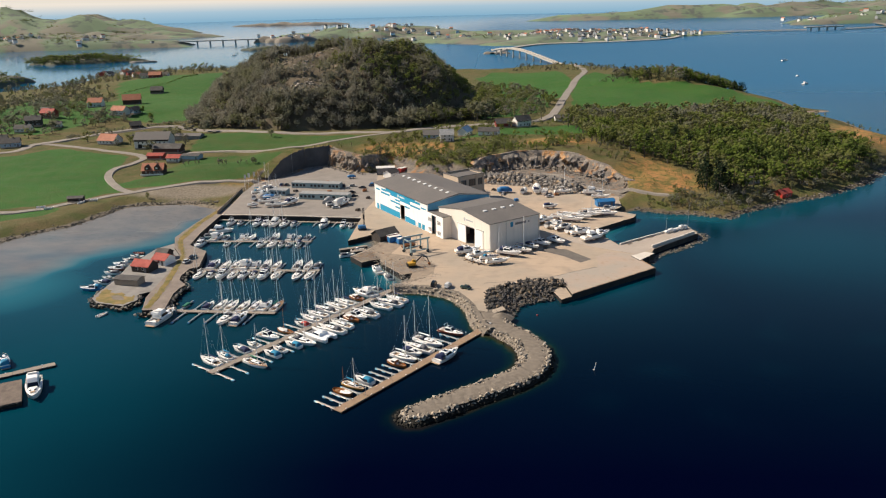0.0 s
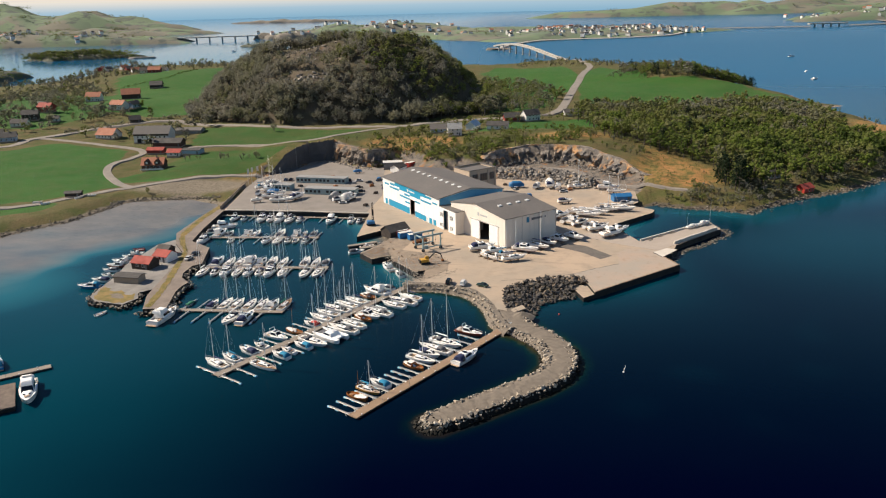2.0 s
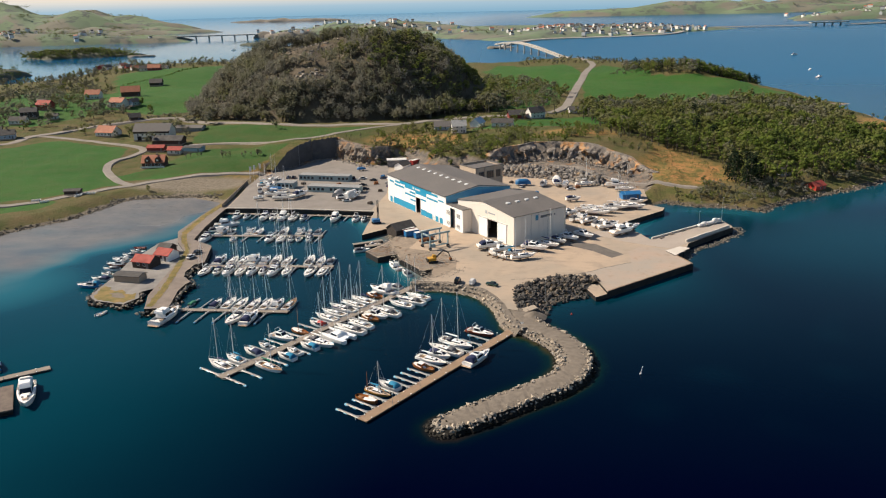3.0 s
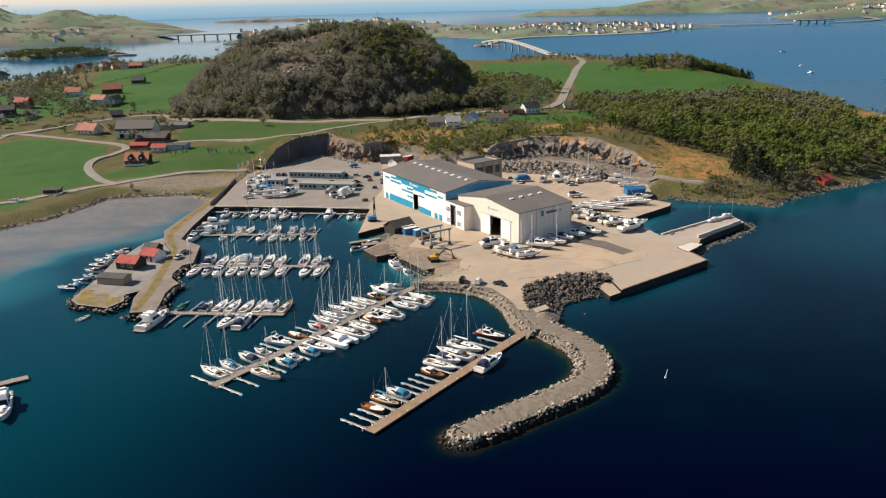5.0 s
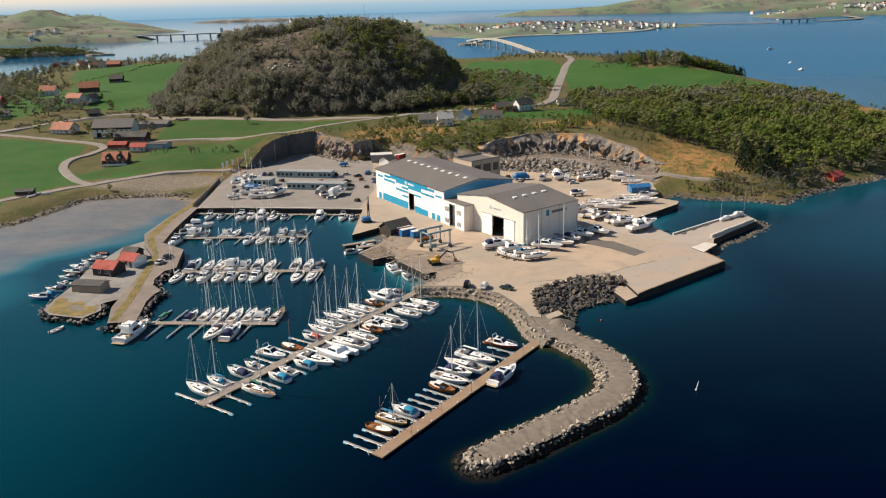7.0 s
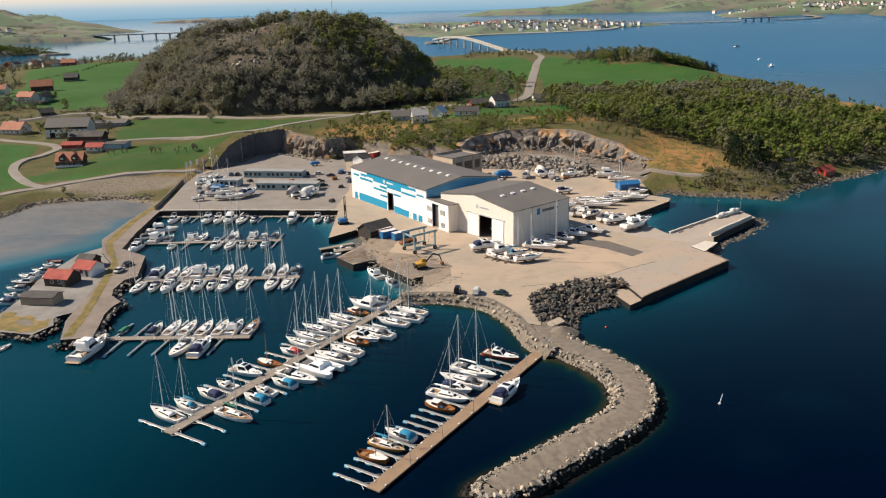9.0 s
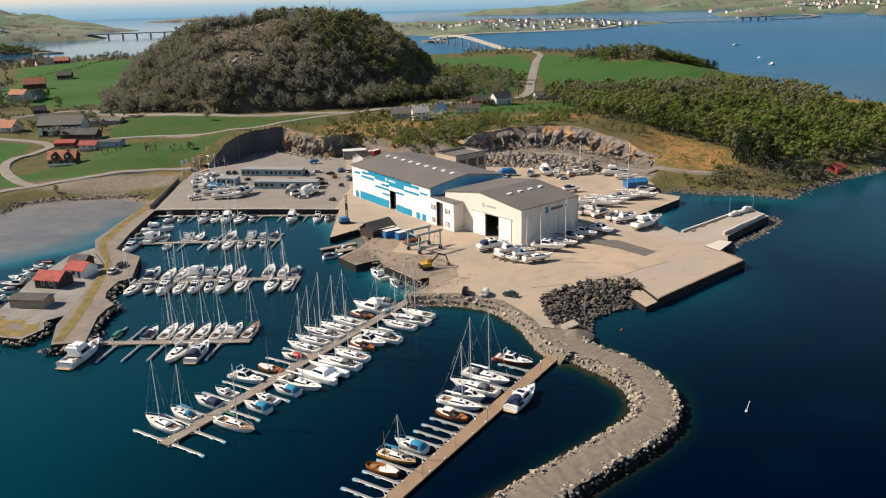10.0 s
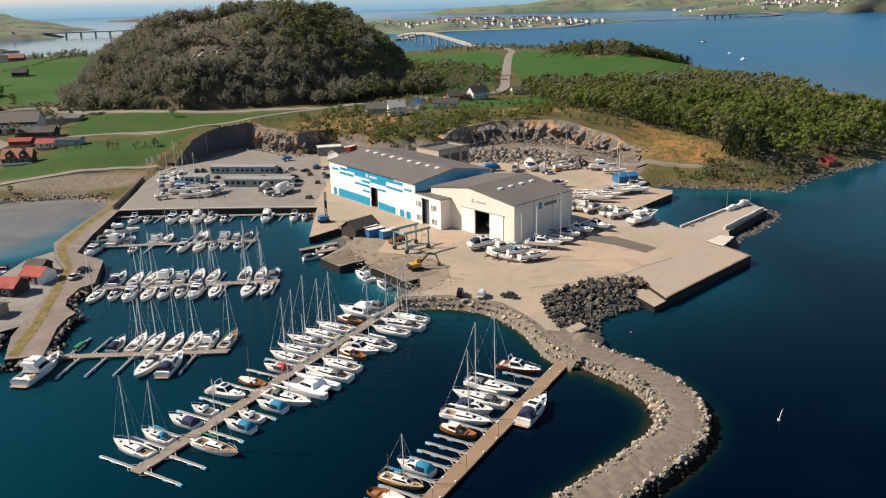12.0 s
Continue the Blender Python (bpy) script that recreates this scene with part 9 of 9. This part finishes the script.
def make_outcrops():
    """Bare weathered rock on the hilltop and in a crag on its slope."""
    rnd = random.Random(31)
    crag = thing("rock_outcrop", "weathered grey rock showing through the hill wood", "rocks", kind="stuff")
    spots = []
    for cx, cy, wx, wy, many, size in ((-130, 574, 22, 15, 130, 1.5), (-121, 534, 9, 2.6, 46, 1.9), (-160, 545, 8, 3, 12, 1.4)):
        for _ in range(many):
            x, y = rnd.gauss(cx, wx), rnd.gauss(cy, wy)
            spots.append((x, y, at_height(x, y) + 0.15, size * rnd.uniform(0.35, 1.2)))
    scatter_stones("stone", spots, make_stone("hill_rock", (0.24, 0.21, 0.175), (0.38, 0.335, 0.28), (0.18, 0.16, 0.135), (0.32, 0.27, 0.21), (0.27, 0.24, 0.20)), crag, 0, rnd, "weathered grey rock")


make_outcrops()


def lone_tree(x, y, tall, tint, seed, label):
    """A free-standing tree with trunk and crown."""
    tree = thing("tree", label, "tree", pose(x, y, at_height(x, y) - 0.1, 0, 0, 40 * seed), "free-standing trees")
    shape = np.concatenate([bare_crown(60 + seed, 24, 20), leafy_crown(61 + seed, 8, 10)]) if tint < 0.45 else leafy_crown(60 + seed, 18, 30)
    part("crown", crown_mesh(shape * (tall * 0.95, tall * 0.95, tall), np.full(len(shape) * 3, tint)), None, tree)
    bm = bmesh.new()
    rod((0, 0, 0), (0.02 * tall, 0, 0.5 * tall), 0.03 * tall, 0.016 * tall, 7, bm)
    for k in range(4):
        a = 1.6 * k + seed
        rod((0.01 * tall, 0, (0.3 + 0.05 * k) * tall), (0.2 * tall * math.cos(a), 0.2 * tall * math.sin(a), 0.68 * tall), 0.012 * tall, 0.004 * tall, 5, bm)
    part("trunk", bm, BARK, tree)


for k, (x, y, tall, tint) in enumerate(((-138, 478, 7, 0.3), (-205, 530, 9, 0.36), (-262, 560, 8, 0.7), (-215, 470, 6, 0.3), (-128, 396, 5, 0.35), (62, 545, 12, 0.38), (48, 540, 10, 0.3), (36, 496, 7, 0.3), (-30, 455, 8, 0.55), (30, 476, 6, 0.62),
                                        (-242, 488, 4, 0.95), (-250, 490, 4, 0.95), (-282, 590, 8, 0.7), (-330, 530, 9, 0.3), (-370, 560, 10, 0.3), (-305, 560, 7, 0.34), (150, 345, 9, 0.7), (176, 344, 8, 0.66), (-170, 330, 4, 0.5))):
    lone_tree(x, y, tall, tint, k, "dark clipped evergreen garden tree" if tint > 0.9 else "brown budding tree with bare twigs" if tint < 0.45 else "fresh green tree in spring leaf")


# ---- farms and houses ----
def home(x, y, turn, w, d, h, rise, wall, roof, label, windows=3, category="house", chimney=True):
    return shed("house" if category == "house" else "barn", label, pose(x, y, at_height(x, y) + 0.35, 0, 0, turn), w, d, h, rise, wall, roof, windows, True, 0.5, category, chimney, TOWER_WALL)


def make_homes():
    farm = home(-189, 387, 6, 13, 9, 3.2, 3.6, BROWN_BOARD, ORANGE_TILE, "dark brown timber house with an orange tiled roof", 4)
    for x in (-3, 3):
        dormer = part("dormer", gable_prism(x - 1.5, x + 1.5, -4.9, -1.0, 3.2, 5.0, 6.4), BROWN_BOARD, farm, "steep dormer with a white window")
        part("dormer_window", box(x - 0.6, -4.98, 3.9, x + 0.6, -4.91, 4.9), ROOF_LIGHT, dormer)
    part("porch_rail", box(-7, -6.2, 0.2, 7, -6.1, 1.1), ROOF_LIGHT, farm, "white porch railing")
    barn = home(-222, 469, 2, 25, 13, 6.5, 4.5, WHITE_BOARD, GREY_ROOF, "large barn with white lower walls and a grey roof", 7, "barn", False)
    part("upper_cladding", box(-12.55, -6.62, 4.9, 12.55, -6.55, 6.5), DARK_BOARD, barn, "dark boarded upper wall")
    # black panels on the uncut wall, standing in for the openings' inner shade
    for x in (-10, -3, 4):
        part("barn_door", box(x, -6.66, 0.05, x + 3, -6.58, 3.0, bevel=0.02), DARK_GAP, barn, "black panel for the shade in a barn opening")
    home(-212, 493, -3, 34, 9, 3.0, 1.4, TARP_GREY, GREY_ROOF, "long low grey cattle shed behind the barn", 0, "barn", False)
    home(-203, 447, -4, 20, 8, 3.0, 2.6, BROWN_BOARD, SLATE, "dark shed with a blue-grey roof at the farm", 0, "barn", False)
    home(-206, 432, 0, 11, 6, 2.4, 1.4, BARN_RED, RED_TILE, "red farm outbuilding with a red roof", 0, "barn", False)
    home(-190, 424, -5, 9, 7, 2.8, 1.8, WHITE_BOARD, RED_TILE, "white outbuilding with a red roof", 2, "barn", False)
    home(-178, 424, -8, 12, 7, 2.8, 0.8, BLUE_BOARD, SLATE, "blue garage with a flat grey roof", 0, "barn", False)
    home(-263, 485, -12, 14, 11, 3.0, 4.0, WHITE_BOARD, ORANGE_TILE, "white house with a large brown tiled roof", 4)
    home(-261, 527, 30, 8, 6, 2.5, 2.6, DARK_BOARD, SLATE, "small black hut with a white gable", 0, "barn", False)
    home(-352, 540, 20, 12, 9, 4.8, 3.0, DARK_BOARD, SLATE, "dark timber house with a black roof", 3)
    home(-349, 519, 10, 12, 8, 3.0, 2.6, WHITE_BOARD, SLATE, "white bungalow with a grey roof", 3)
    home(-331, 536, 15, 8, 6, 2.6, 2.0, WHITE_BOARD, SLATE, "small white outhouse near the road", 1)
    home(-356, 572, -10, 12, 8, 4.6, 3.0, BARN_RED, RED_TILE, "red house with a bright red roof", 3)
    home(-368, 590, -10, 10, 8, 3.4, 3.0, WHITE_BOARD, SLATE, "white house among brown trees", 3)
    home(-346, 637, 5, 13, 9, 4.6, 3.6, WHITE_BOARD, ORANGE_TILE, "white house with a brown roof in a garden", 3)
    home(-314, 643, 20, 16, 10, 4.5, 4.5, BROWN_BOARD, ORANGE_TILE, "brown barn with an orange-red roof", 0, "barn", False)
    home(-297, 580, -15, 13, 9, 4.6, 3.2, WHITE_BOARD, ORANGE_TILE, "white house with a brown gable roof", 3)
    home(-288, 588, 70, 9, 7, 3.2, 2.6, BLUE_BOARD, SLATE, "pale blue house beside a white one", 2)
    home(-331, 743, 10, 12, 9, 3.2, 3.4, DARK_BOARD, SLATE, "dark barn on the green slope", 0, "barn", False)
    home(-330, 468, 25, 13, 9, 3.4, 3.0, BLUE_BOARD, SLATE, "pale blue house by the road junction", 3)
    home(-345, 478, 25, 12, 9, 3.4, 3.0, WHITE_BOARD, SLATE, "white house by the road junction", 3)
    home(-381, 862, 10, 14, 9, 3.4, 3.4, BARN_RED, ORANGE_TILE, "red farmhouse on the skyline", 2)
    home(-398, 872, 20, 10, 8, 3.4, 3.0, WHITE_BOARD, SLATE, "white farmhouse beside dark firs", 2)
    for k in range(9):
        x, y = -430 - 16 * k, 1010 + 11 * (k % 3) + 6 * k
        home(x, y, 12 * k, 11, 8, 3.4, 3.0, (WHITE_BOARD, BARN_RED, WHITE_BOARD)[k % 3], (SLATE, ORANGE_TILE)[k % 2], "white coastal house in the far hamlet" if k % 3 != 1 else "red coastal house in the far hamlet", 2)
    home(-8, 447, 8, 9, 9, 4.8, 3.2, WHITE_BOARD, TARP_GREY, "white house with a steep grey roof", 2)
    home(-16, 462, 5, 18, 8, 2.8, 2.8, BLUE_BOARD, GREY_ROOF, "long pale house with a grey-brown roof", 4)
    home(4, 466, 70, 10, 7, 3.2, 3.0, WHITE_BOARD, BLUE_BOARD, "white house with a blue roof", 2)
    home(21, 461, -8, 14, 8, 3.0, 2.2, WHITE_BOARD, SLATE, "white bungalow with a dark panelled roof", 3)
    home(45, 507, 30, 12, 8, 4.6, 3.4, WHITE_BOARD, SLATE, "white house with a steep gable", 3)
    home(31, 503, 10, 11, 8, 3.0, 2.8, BARN_RED, SLATE, "red barn by the road", 0, "barn", False)
    home(80, 538, 5, 16, 9, 2.8, 2.0, WHITE_BOARD, SLATE, "long white house near the wood", 3)
    # shore huts by the lagoon
    home(-207, 322, 8, 8, 4, 2.2, 0.8, DARK_BOARD, SLATE, "small dark boathouse by the lagoon", 0, "barn", False)
    for x, y, turn in ((-197, 322, 10), (-220, 309, 15), (-214, 306, 30), (-202, 318, 60)):
        b = boat("d", x, y, turn, "dinghies by the lagoon")
        b.location.z = max(at_height(x, y), 0) + 0.4


def gable_prism(x0, x1, y0, y1, z0, z1, z2):
    bm = bmesh.new()
    rows = []
    for y in (y0, y1):
        rows.append([bm.verts.new(p) for p in ((x0, y, z0), (x1, y, z0), (x1, y, z1), ((x0 + x1) / 2, y, z2), (x0, y, z1))])
    bm.faces.new(rows[0])
    bm.faces.new(rows[1][::-1])
    for k in range(5):
        bm.faces.new((rows[0][k], rows[0][(k + 1) % 5], rows[1][(k + 1) % 5], rows[1][k]))
    bmesh.ops.recalc_face_normals(bm, faces=bm.faces)
    return bm


make_homes()


# ---- far shores, bridges and the horizon ----


def make_far_land():
    """A patchwork of pasture, pale stubble and dark copses, all greyed for distance haze."""
    n = Nodes("far_farmland")
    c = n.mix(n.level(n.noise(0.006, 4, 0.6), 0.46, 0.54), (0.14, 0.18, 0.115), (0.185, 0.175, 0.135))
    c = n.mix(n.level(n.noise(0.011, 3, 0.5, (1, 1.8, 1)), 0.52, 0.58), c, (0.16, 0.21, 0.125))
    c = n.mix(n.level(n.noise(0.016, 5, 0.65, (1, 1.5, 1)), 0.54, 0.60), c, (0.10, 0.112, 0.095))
    return n.done(c, 0.95, 0, 0.2)


FAR_FIELD = make_far_land()
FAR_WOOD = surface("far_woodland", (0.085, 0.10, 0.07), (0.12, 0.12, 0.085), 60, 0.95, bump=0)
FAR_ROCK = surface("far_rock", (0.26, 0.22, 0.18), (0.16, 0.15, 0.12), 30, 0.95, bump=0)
BRIDGE_CONCRETE = surface("bridge_concrete", (0.46, 0.42, 0.36), (0.38, 0.35, 0.31), 15, 0.9, bump=0)


def island(label, cx, cy, rx, ry, turn, rise, material, seed, kind="structure", flat=1.0):
    """Low far land with an uneven shoreline and a rolling top."""
    verts, faces = [], []
    rings, spokes = 9, 56
    c, s = math.cos(radians(turn)), math.sin(radians(turn))
    for j in range(rings + 1):
        k = 1 - j / rings
        for i in range(spokes):
            a = 2 * math.pi * i / spokes
            edge = 1 + 0.16 * math.sin(3 * a + seed) + 0.10 * math.sin(7 * a + 2.1 * seed) + 0.06 * math.sin(13 * a + seed)
            x, y = rx * k * edge * math.cos(a), ry * k * edge * math.sin(a)
            wx, wy = cx + c * x - s * y, cy + s * x + c * y
            up = (1 - k ** 2) ** (0.6 * flat)
            hill = 0.62 + 0.38 * float(waves(np.array([wx]), np.array([wy]), 0.30 * min(rx, ry) + 30, seed)[0])
            verts.append((wx, wy, -2 + 3.5 * min(1, 6 * (1 - k)) + rise * up * max(hill, 0.08)))
    for j in range(rings):
        for i in range(spokes):
            a, b = j * spokes + i, j * spokes + (i + 1) % spokes
            faces.append((a, b, b + spokes, a + spokes))
    ob = new("island", raw("island", verts, faces, material, True))
    return tagged(ob, label, "island", kind=kind), verts


def village(label, spots, rnd, size=10.0):
    """Far houses, each a gabled block with its own roof, too small to pick apart."""
    v, f, mats, base = [], [], [], 0
    for x, y, z in spots:
        w, d, h = size * rnd.uniform(0.8, 1.3), size * rnd.uniform(0.6, 0.9), size * rnd.uniform(0.45, 0.6)
        a = rnd.uniform(0, 3.1)
        c, s = math.cos(a), math.sin(a)
        for px, py, pz in ((-w / 2, -d / 2, -2), (w / 2, -d / 2, -2), (w / 2, d / 2, -2), (-w / 2, d / 2, -2), (-w / 2, -d / 2, h), (w / 2, -d / 2, h), (w / 2, d / 2, h), (-w / 2, d / 2, h), (-w / 2, 0, h * 1.6), (w / 2, 0, h * 1.6)):
            v.append((x + c * px - s * py, y + s * px + c * py, z + pz))
        for q in ((0, 1, 5, 4), (2, 3, 7, 6), (1, 2, 6, 9, 5), (3, 0, 4, 8, 7)):
            f.append(tuple(k + base for k in q))
            mats.append(0)
        roof = 1 if rnd.random() < 0.72 else 2
        for q in ((4, 5, 9, 8), (6, 7, 8, 9)):
            f.append(tuple(k + base for k in q))
            mats.append(roof)
        base += 10
    data = raw("village", v, f, [WHITE_BOARD, SLATE, ORANGE_TILE])
    data.polygons.foreach_set("material_index", mats)
    tagged(new("village", data), label, "village", kind="stuff")


FAR_CROWNS = [leafy_crown(90 + k, 4, 2, 2.0) * (1.25, 1.25, 0.9) for k in range(4)]


def far_trees(label, verts, rnd, many, tall, spread_m=18.0):
    """Clumps of small far trees on an island."""
    tris, tint = [], []
    for _ in range(many):
        x, y, z = verts[rnd.randrange(56 * (1 if spread_m < 18 else 2), len(verts) - 56)]
        for _ in range(5):
            shape = FAR_CROWNS[rnd.randrange(4)]
            h = tall * rnd.uniform(0.6, 1.15)
            tris.append(shape * (h, h, h * 0.85) + np.array([x + rnd.gauss(0, spread_m), y + rnd.gauss(0, 0.5 * spread_m), z - 0.28 * h]))
            tint.append(np.full(len(shape) * 3, rnd.uniform(0.25, 0.88)))
    wood = thing("far_trees", label, "woodland", kind="stuff")
    tagged(part("crowns", crown_mesh(np.concatenate(tris), np.concatenate(tint), "crowns"), None, wood), kind="stuff")


def make_far():
    rnd = random.Random(8)
    made = {}
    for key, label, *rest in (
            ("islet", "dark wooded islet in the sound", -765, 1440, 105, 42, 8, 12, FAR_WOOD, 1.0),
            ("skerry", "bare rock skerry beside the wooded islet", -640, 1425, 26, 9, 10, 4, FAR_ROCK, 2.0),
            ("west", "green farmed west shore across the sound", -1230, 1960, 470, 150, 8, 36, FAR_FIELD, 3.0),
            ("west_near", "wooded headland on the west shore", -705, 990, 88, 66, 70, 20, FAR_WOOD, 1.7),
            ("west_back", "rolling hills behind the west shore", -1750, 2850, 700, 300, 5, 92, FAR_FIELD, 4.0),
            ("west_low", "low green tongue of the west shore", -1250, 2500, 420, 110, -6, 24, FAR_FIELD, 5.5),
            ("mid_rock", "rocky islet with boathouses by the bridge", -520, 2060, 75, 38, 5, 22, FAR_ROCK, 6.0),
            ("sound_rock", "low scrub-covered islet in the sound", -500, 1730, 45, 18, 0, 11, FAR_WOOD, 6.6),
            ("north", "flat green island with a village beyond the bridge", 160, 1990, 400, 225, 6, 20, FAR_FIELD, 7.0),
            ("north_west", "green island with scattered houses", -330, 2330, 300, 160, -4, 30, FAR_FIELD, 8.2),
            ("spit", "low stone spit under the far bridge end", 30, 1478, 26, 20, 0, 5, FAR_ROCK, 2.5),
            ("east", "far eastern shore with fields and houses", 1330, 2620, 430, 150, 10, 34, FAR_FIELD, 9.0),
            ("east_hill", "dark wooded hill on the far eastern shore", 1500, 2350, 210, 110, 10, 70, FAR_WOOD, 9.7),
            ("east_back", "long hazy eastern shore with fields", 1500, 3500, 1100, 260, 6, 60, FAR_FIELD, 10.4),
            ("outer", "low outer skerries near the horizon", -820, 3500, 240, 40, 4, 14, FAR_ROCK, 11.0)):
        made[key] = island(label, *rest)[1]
    for key, many, tall in (("islet", 170, 19), ("west", 210, 13), ("west_near", 120, 12), ("north", 46, 12), ("north_west", 40, 12), ("east", 50, 16), ("east_hill", 80, 18), ("west_low", 30, 14), ("sound_rock", 14, 8), ("west_back", 110, 17), ("east_back", 60, 15), ("mid_rock", 8, 10)):
        far_trees("far trees and copses on the %s" % ("islet" if key == "islet" else "far shore"), made[key], rnd, many, tall, 12.0 if "isl" in key or "near" in key else 18.0)

    def spots(key, many, x0, x1, y0, y1):
        pool = [p for p in made[key] if x0 < p[0] < x1 and y0 < p[1] < y1 and p[2] > 1.5]
        out = []
        for _ in range(many if pool else 0):
            x, y, z = rnd.choice(pool)
            out.append((x + rnd.gauss(0, 16), y + rnd.gauss(0, 12), z - 1))
        return out
    village("white village houses on the far island", spots("north", 150, 200, 520, 1780, 2080) + spots("north", 60, -180, 200, 1780, 2000), rnd, 9)
    village("scattered white houses on the far island", spots("north_west", 60, -600, 0, 2100, 2500), rnd, 10)
    village("scattered white houses on the west shore", spots("west", 95, -1600, -800, 1800, 2150), rnd, 9)
    village("pale houses on the eastern shore", spots("east", 90, 900, 1800, 2480, 2800) + spots("east_hill", 20, 1300, 1700, 2200, 2500), rnd, 11)
    village("boathouses by the far bridge", spots("mid_rock", 14, -620, -440, 2000, 2060), rnd, 9)
    # the arched concrete bridge
    bridge = thing("bridge", "long arched concrete road bridge on slender piers", "bridge", kind="structure")
    a, b = Vector((128, 1158)), Vector((24, 1455))
    way = (b - a).normalized()
    side = Vector((-way.y, way.x)) * 4.2

    def deck_z(s):
        return 4.0 + 12.5 * math.sin(math.pi * min(max((s - 0.02) / 1.08, 0), 1)) ** 1.1 * (0.55 + 0.75 * s)
    n = 30
    verts, faces = [], []
    for k in range(n + 1):
        s = k / n
        p, z = a.lerp(b, s), deck_z(s)
        for e, dz in ((-1, 0), (1, 0), (1, -1.6), (-1, -1.6)):
            verts.append((*(p + side * e), z + dz))
    for k in range(n):
        for j in range(4):
            i = 4 * k + j
            faces.append((i, 4 * k + (j + 1) % 4, 4 * k + 4 + (j + 1) % 4, i + 4))
    part("deck", raw("deck", verts, faces, BRIDGE_CONCRETE), None, bridge)
    for e in (-1, 1):
        rail_v, rail_f = [], []
        for k in range(n + 1):
            s = k / n
            p, z = a.lerp(b, s) + side * e, deck_z(s)
            for d, dz in ((-0.15, 0), (0.15, 0), (0.15, 1.1), (-0.15, 1.1)):
                rail_v.append((*(p + side * d / 4), z + dz))
        for k in range(n):
            for j in range(4):
                i = 4 * k + j
                rail_f.append((i, 4 * k + (j + 1) % 4, 4 * k + 4 + (j + 1) % 4, i + 4))
        part("parapet", raw("parapet", rail_v, rail_f, BRIDGE_CONCRETE), None, bridge)
    for s in (0.26, 0.36, 0.46, 0.56, 0.66, 0.76, 0.86, 0.94):
        p = a.lerp(b, s)
        part("pier", rod((p.x, p.y, -2), (p.x, p.y, deck_z(s) - 1.5), 1.5, 1.2, 8), BRIDGE_CONCRETE, bridge)
    # the low beam bridge in the west and the eastern causeway
    west = thing("bridge", "low beam bridge across the western sound", "bridge", kind="structure")
    a, b = Vector((-790, 2000)), Vector((-575, 2066))
    ob = part("deck", box(0, -4, 8, (b - a).length, 4, 10.5), BRIDGE_CONCRETE, west)
    ob.matrix_basis = pose(a.x, a.y, 0, 0, 0, math.degrees(math.atan2(b.y - a.y, b.x - a.x)))
    for k in range(7):
        p = a.lerp(b, (k + 0.5) / 7)
        part("pier", rod((p.x, p.y, -2), (p.x, p.y, 8.2), 2.2, sides=8), BRIDGE_CONCRETE, west)
    strip("causeway", [(500, 2055), (600, 2096), (760, 2100), (830, 2103)], 16, FAR_ROCK, "low stone causeway to the eastern shore", "causeway", 3.0, 20)
    strip("causeway", [(930, 2120), (1000, 2150), (1100, 2230), (1150, 2420)], 16, FAR_ROCK, "stone causeway beyond the small bridge", "causeway", 3.0, 20)
    east = thing("bridge", "small bridge in the eastern causeway", "bridge", kind="structure")
    ob = part("deck", box(0, -6, 7, 105, 6, 10), BRIDGE_CONCRETE, east)
    ob.matrix_basis = pose(828, 2102, 0, 0, 0, 10)
    for k in range(4):
        part("pier", rod((845 + 22 * k, 2105 + 4 * k, -2), (845 + 22 * k, 2105 + 4 * k, 7.2), 2.5, sides=8), BRIDGE_CONCRETE, east)
    # the island's shore road
    strip("road", [(24, 1458), (60, 1600), (140, 1735), (300, 1770), (430, 1850), (510, 2055)], 10, BRIDGE_CONCRETE, "pale shore road and sea wall on the far island", "road", 2.0, 30)
    # small boats far out
    for x, y, kind, turn in ((385, 870, "c", 30), (408, 960, "p", 40), (345, 395, "c", 10), (470, 1190, "C", 20)):
        boat(kind, x, y, turn, "boats under way far out")
    boat("s", -505, 1560, 30, "boats under way far out")
    mast = thing("radio_mast", "thin grey radio mast on the hilltop", "mast", pose(-72, 610, at_height(-72, 610)))
    part("pole", rod((0, 0, 0), (0, 0, 24), 0.25, 0.12, 5), GALVANISED, mast)


make_far()


def make_horizon():
    """The haze over the open sea: a plain ring far behind everything."""
    n = Nodes("sea_haze")
    split = n.tree.nodes.new("ShaderNodeSeparateXYZ")
    n.link(n.place, split.inputs["Vector"])
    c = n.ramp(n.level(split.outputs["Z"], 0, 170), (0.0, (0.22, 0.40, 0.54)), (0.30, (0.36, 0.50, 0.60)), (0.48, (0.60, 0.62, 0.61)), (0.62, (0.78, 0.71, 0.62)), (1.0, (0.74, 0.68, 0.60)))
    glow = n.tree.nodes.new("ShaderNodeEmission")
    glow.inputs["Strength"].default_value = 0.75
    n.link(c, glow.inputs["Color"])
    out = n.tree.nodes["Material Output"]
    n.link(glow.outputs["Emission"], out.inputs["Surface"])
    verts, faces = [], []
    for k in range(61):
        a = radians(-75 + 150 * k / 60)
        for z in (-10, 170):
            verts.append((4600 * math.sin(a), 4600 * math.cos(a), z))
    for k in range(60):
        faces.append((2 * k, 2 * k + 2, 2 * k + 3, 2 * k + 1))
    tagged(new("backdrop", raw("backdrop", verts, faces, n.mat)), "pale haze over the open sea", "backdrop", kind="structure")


make_horizon()
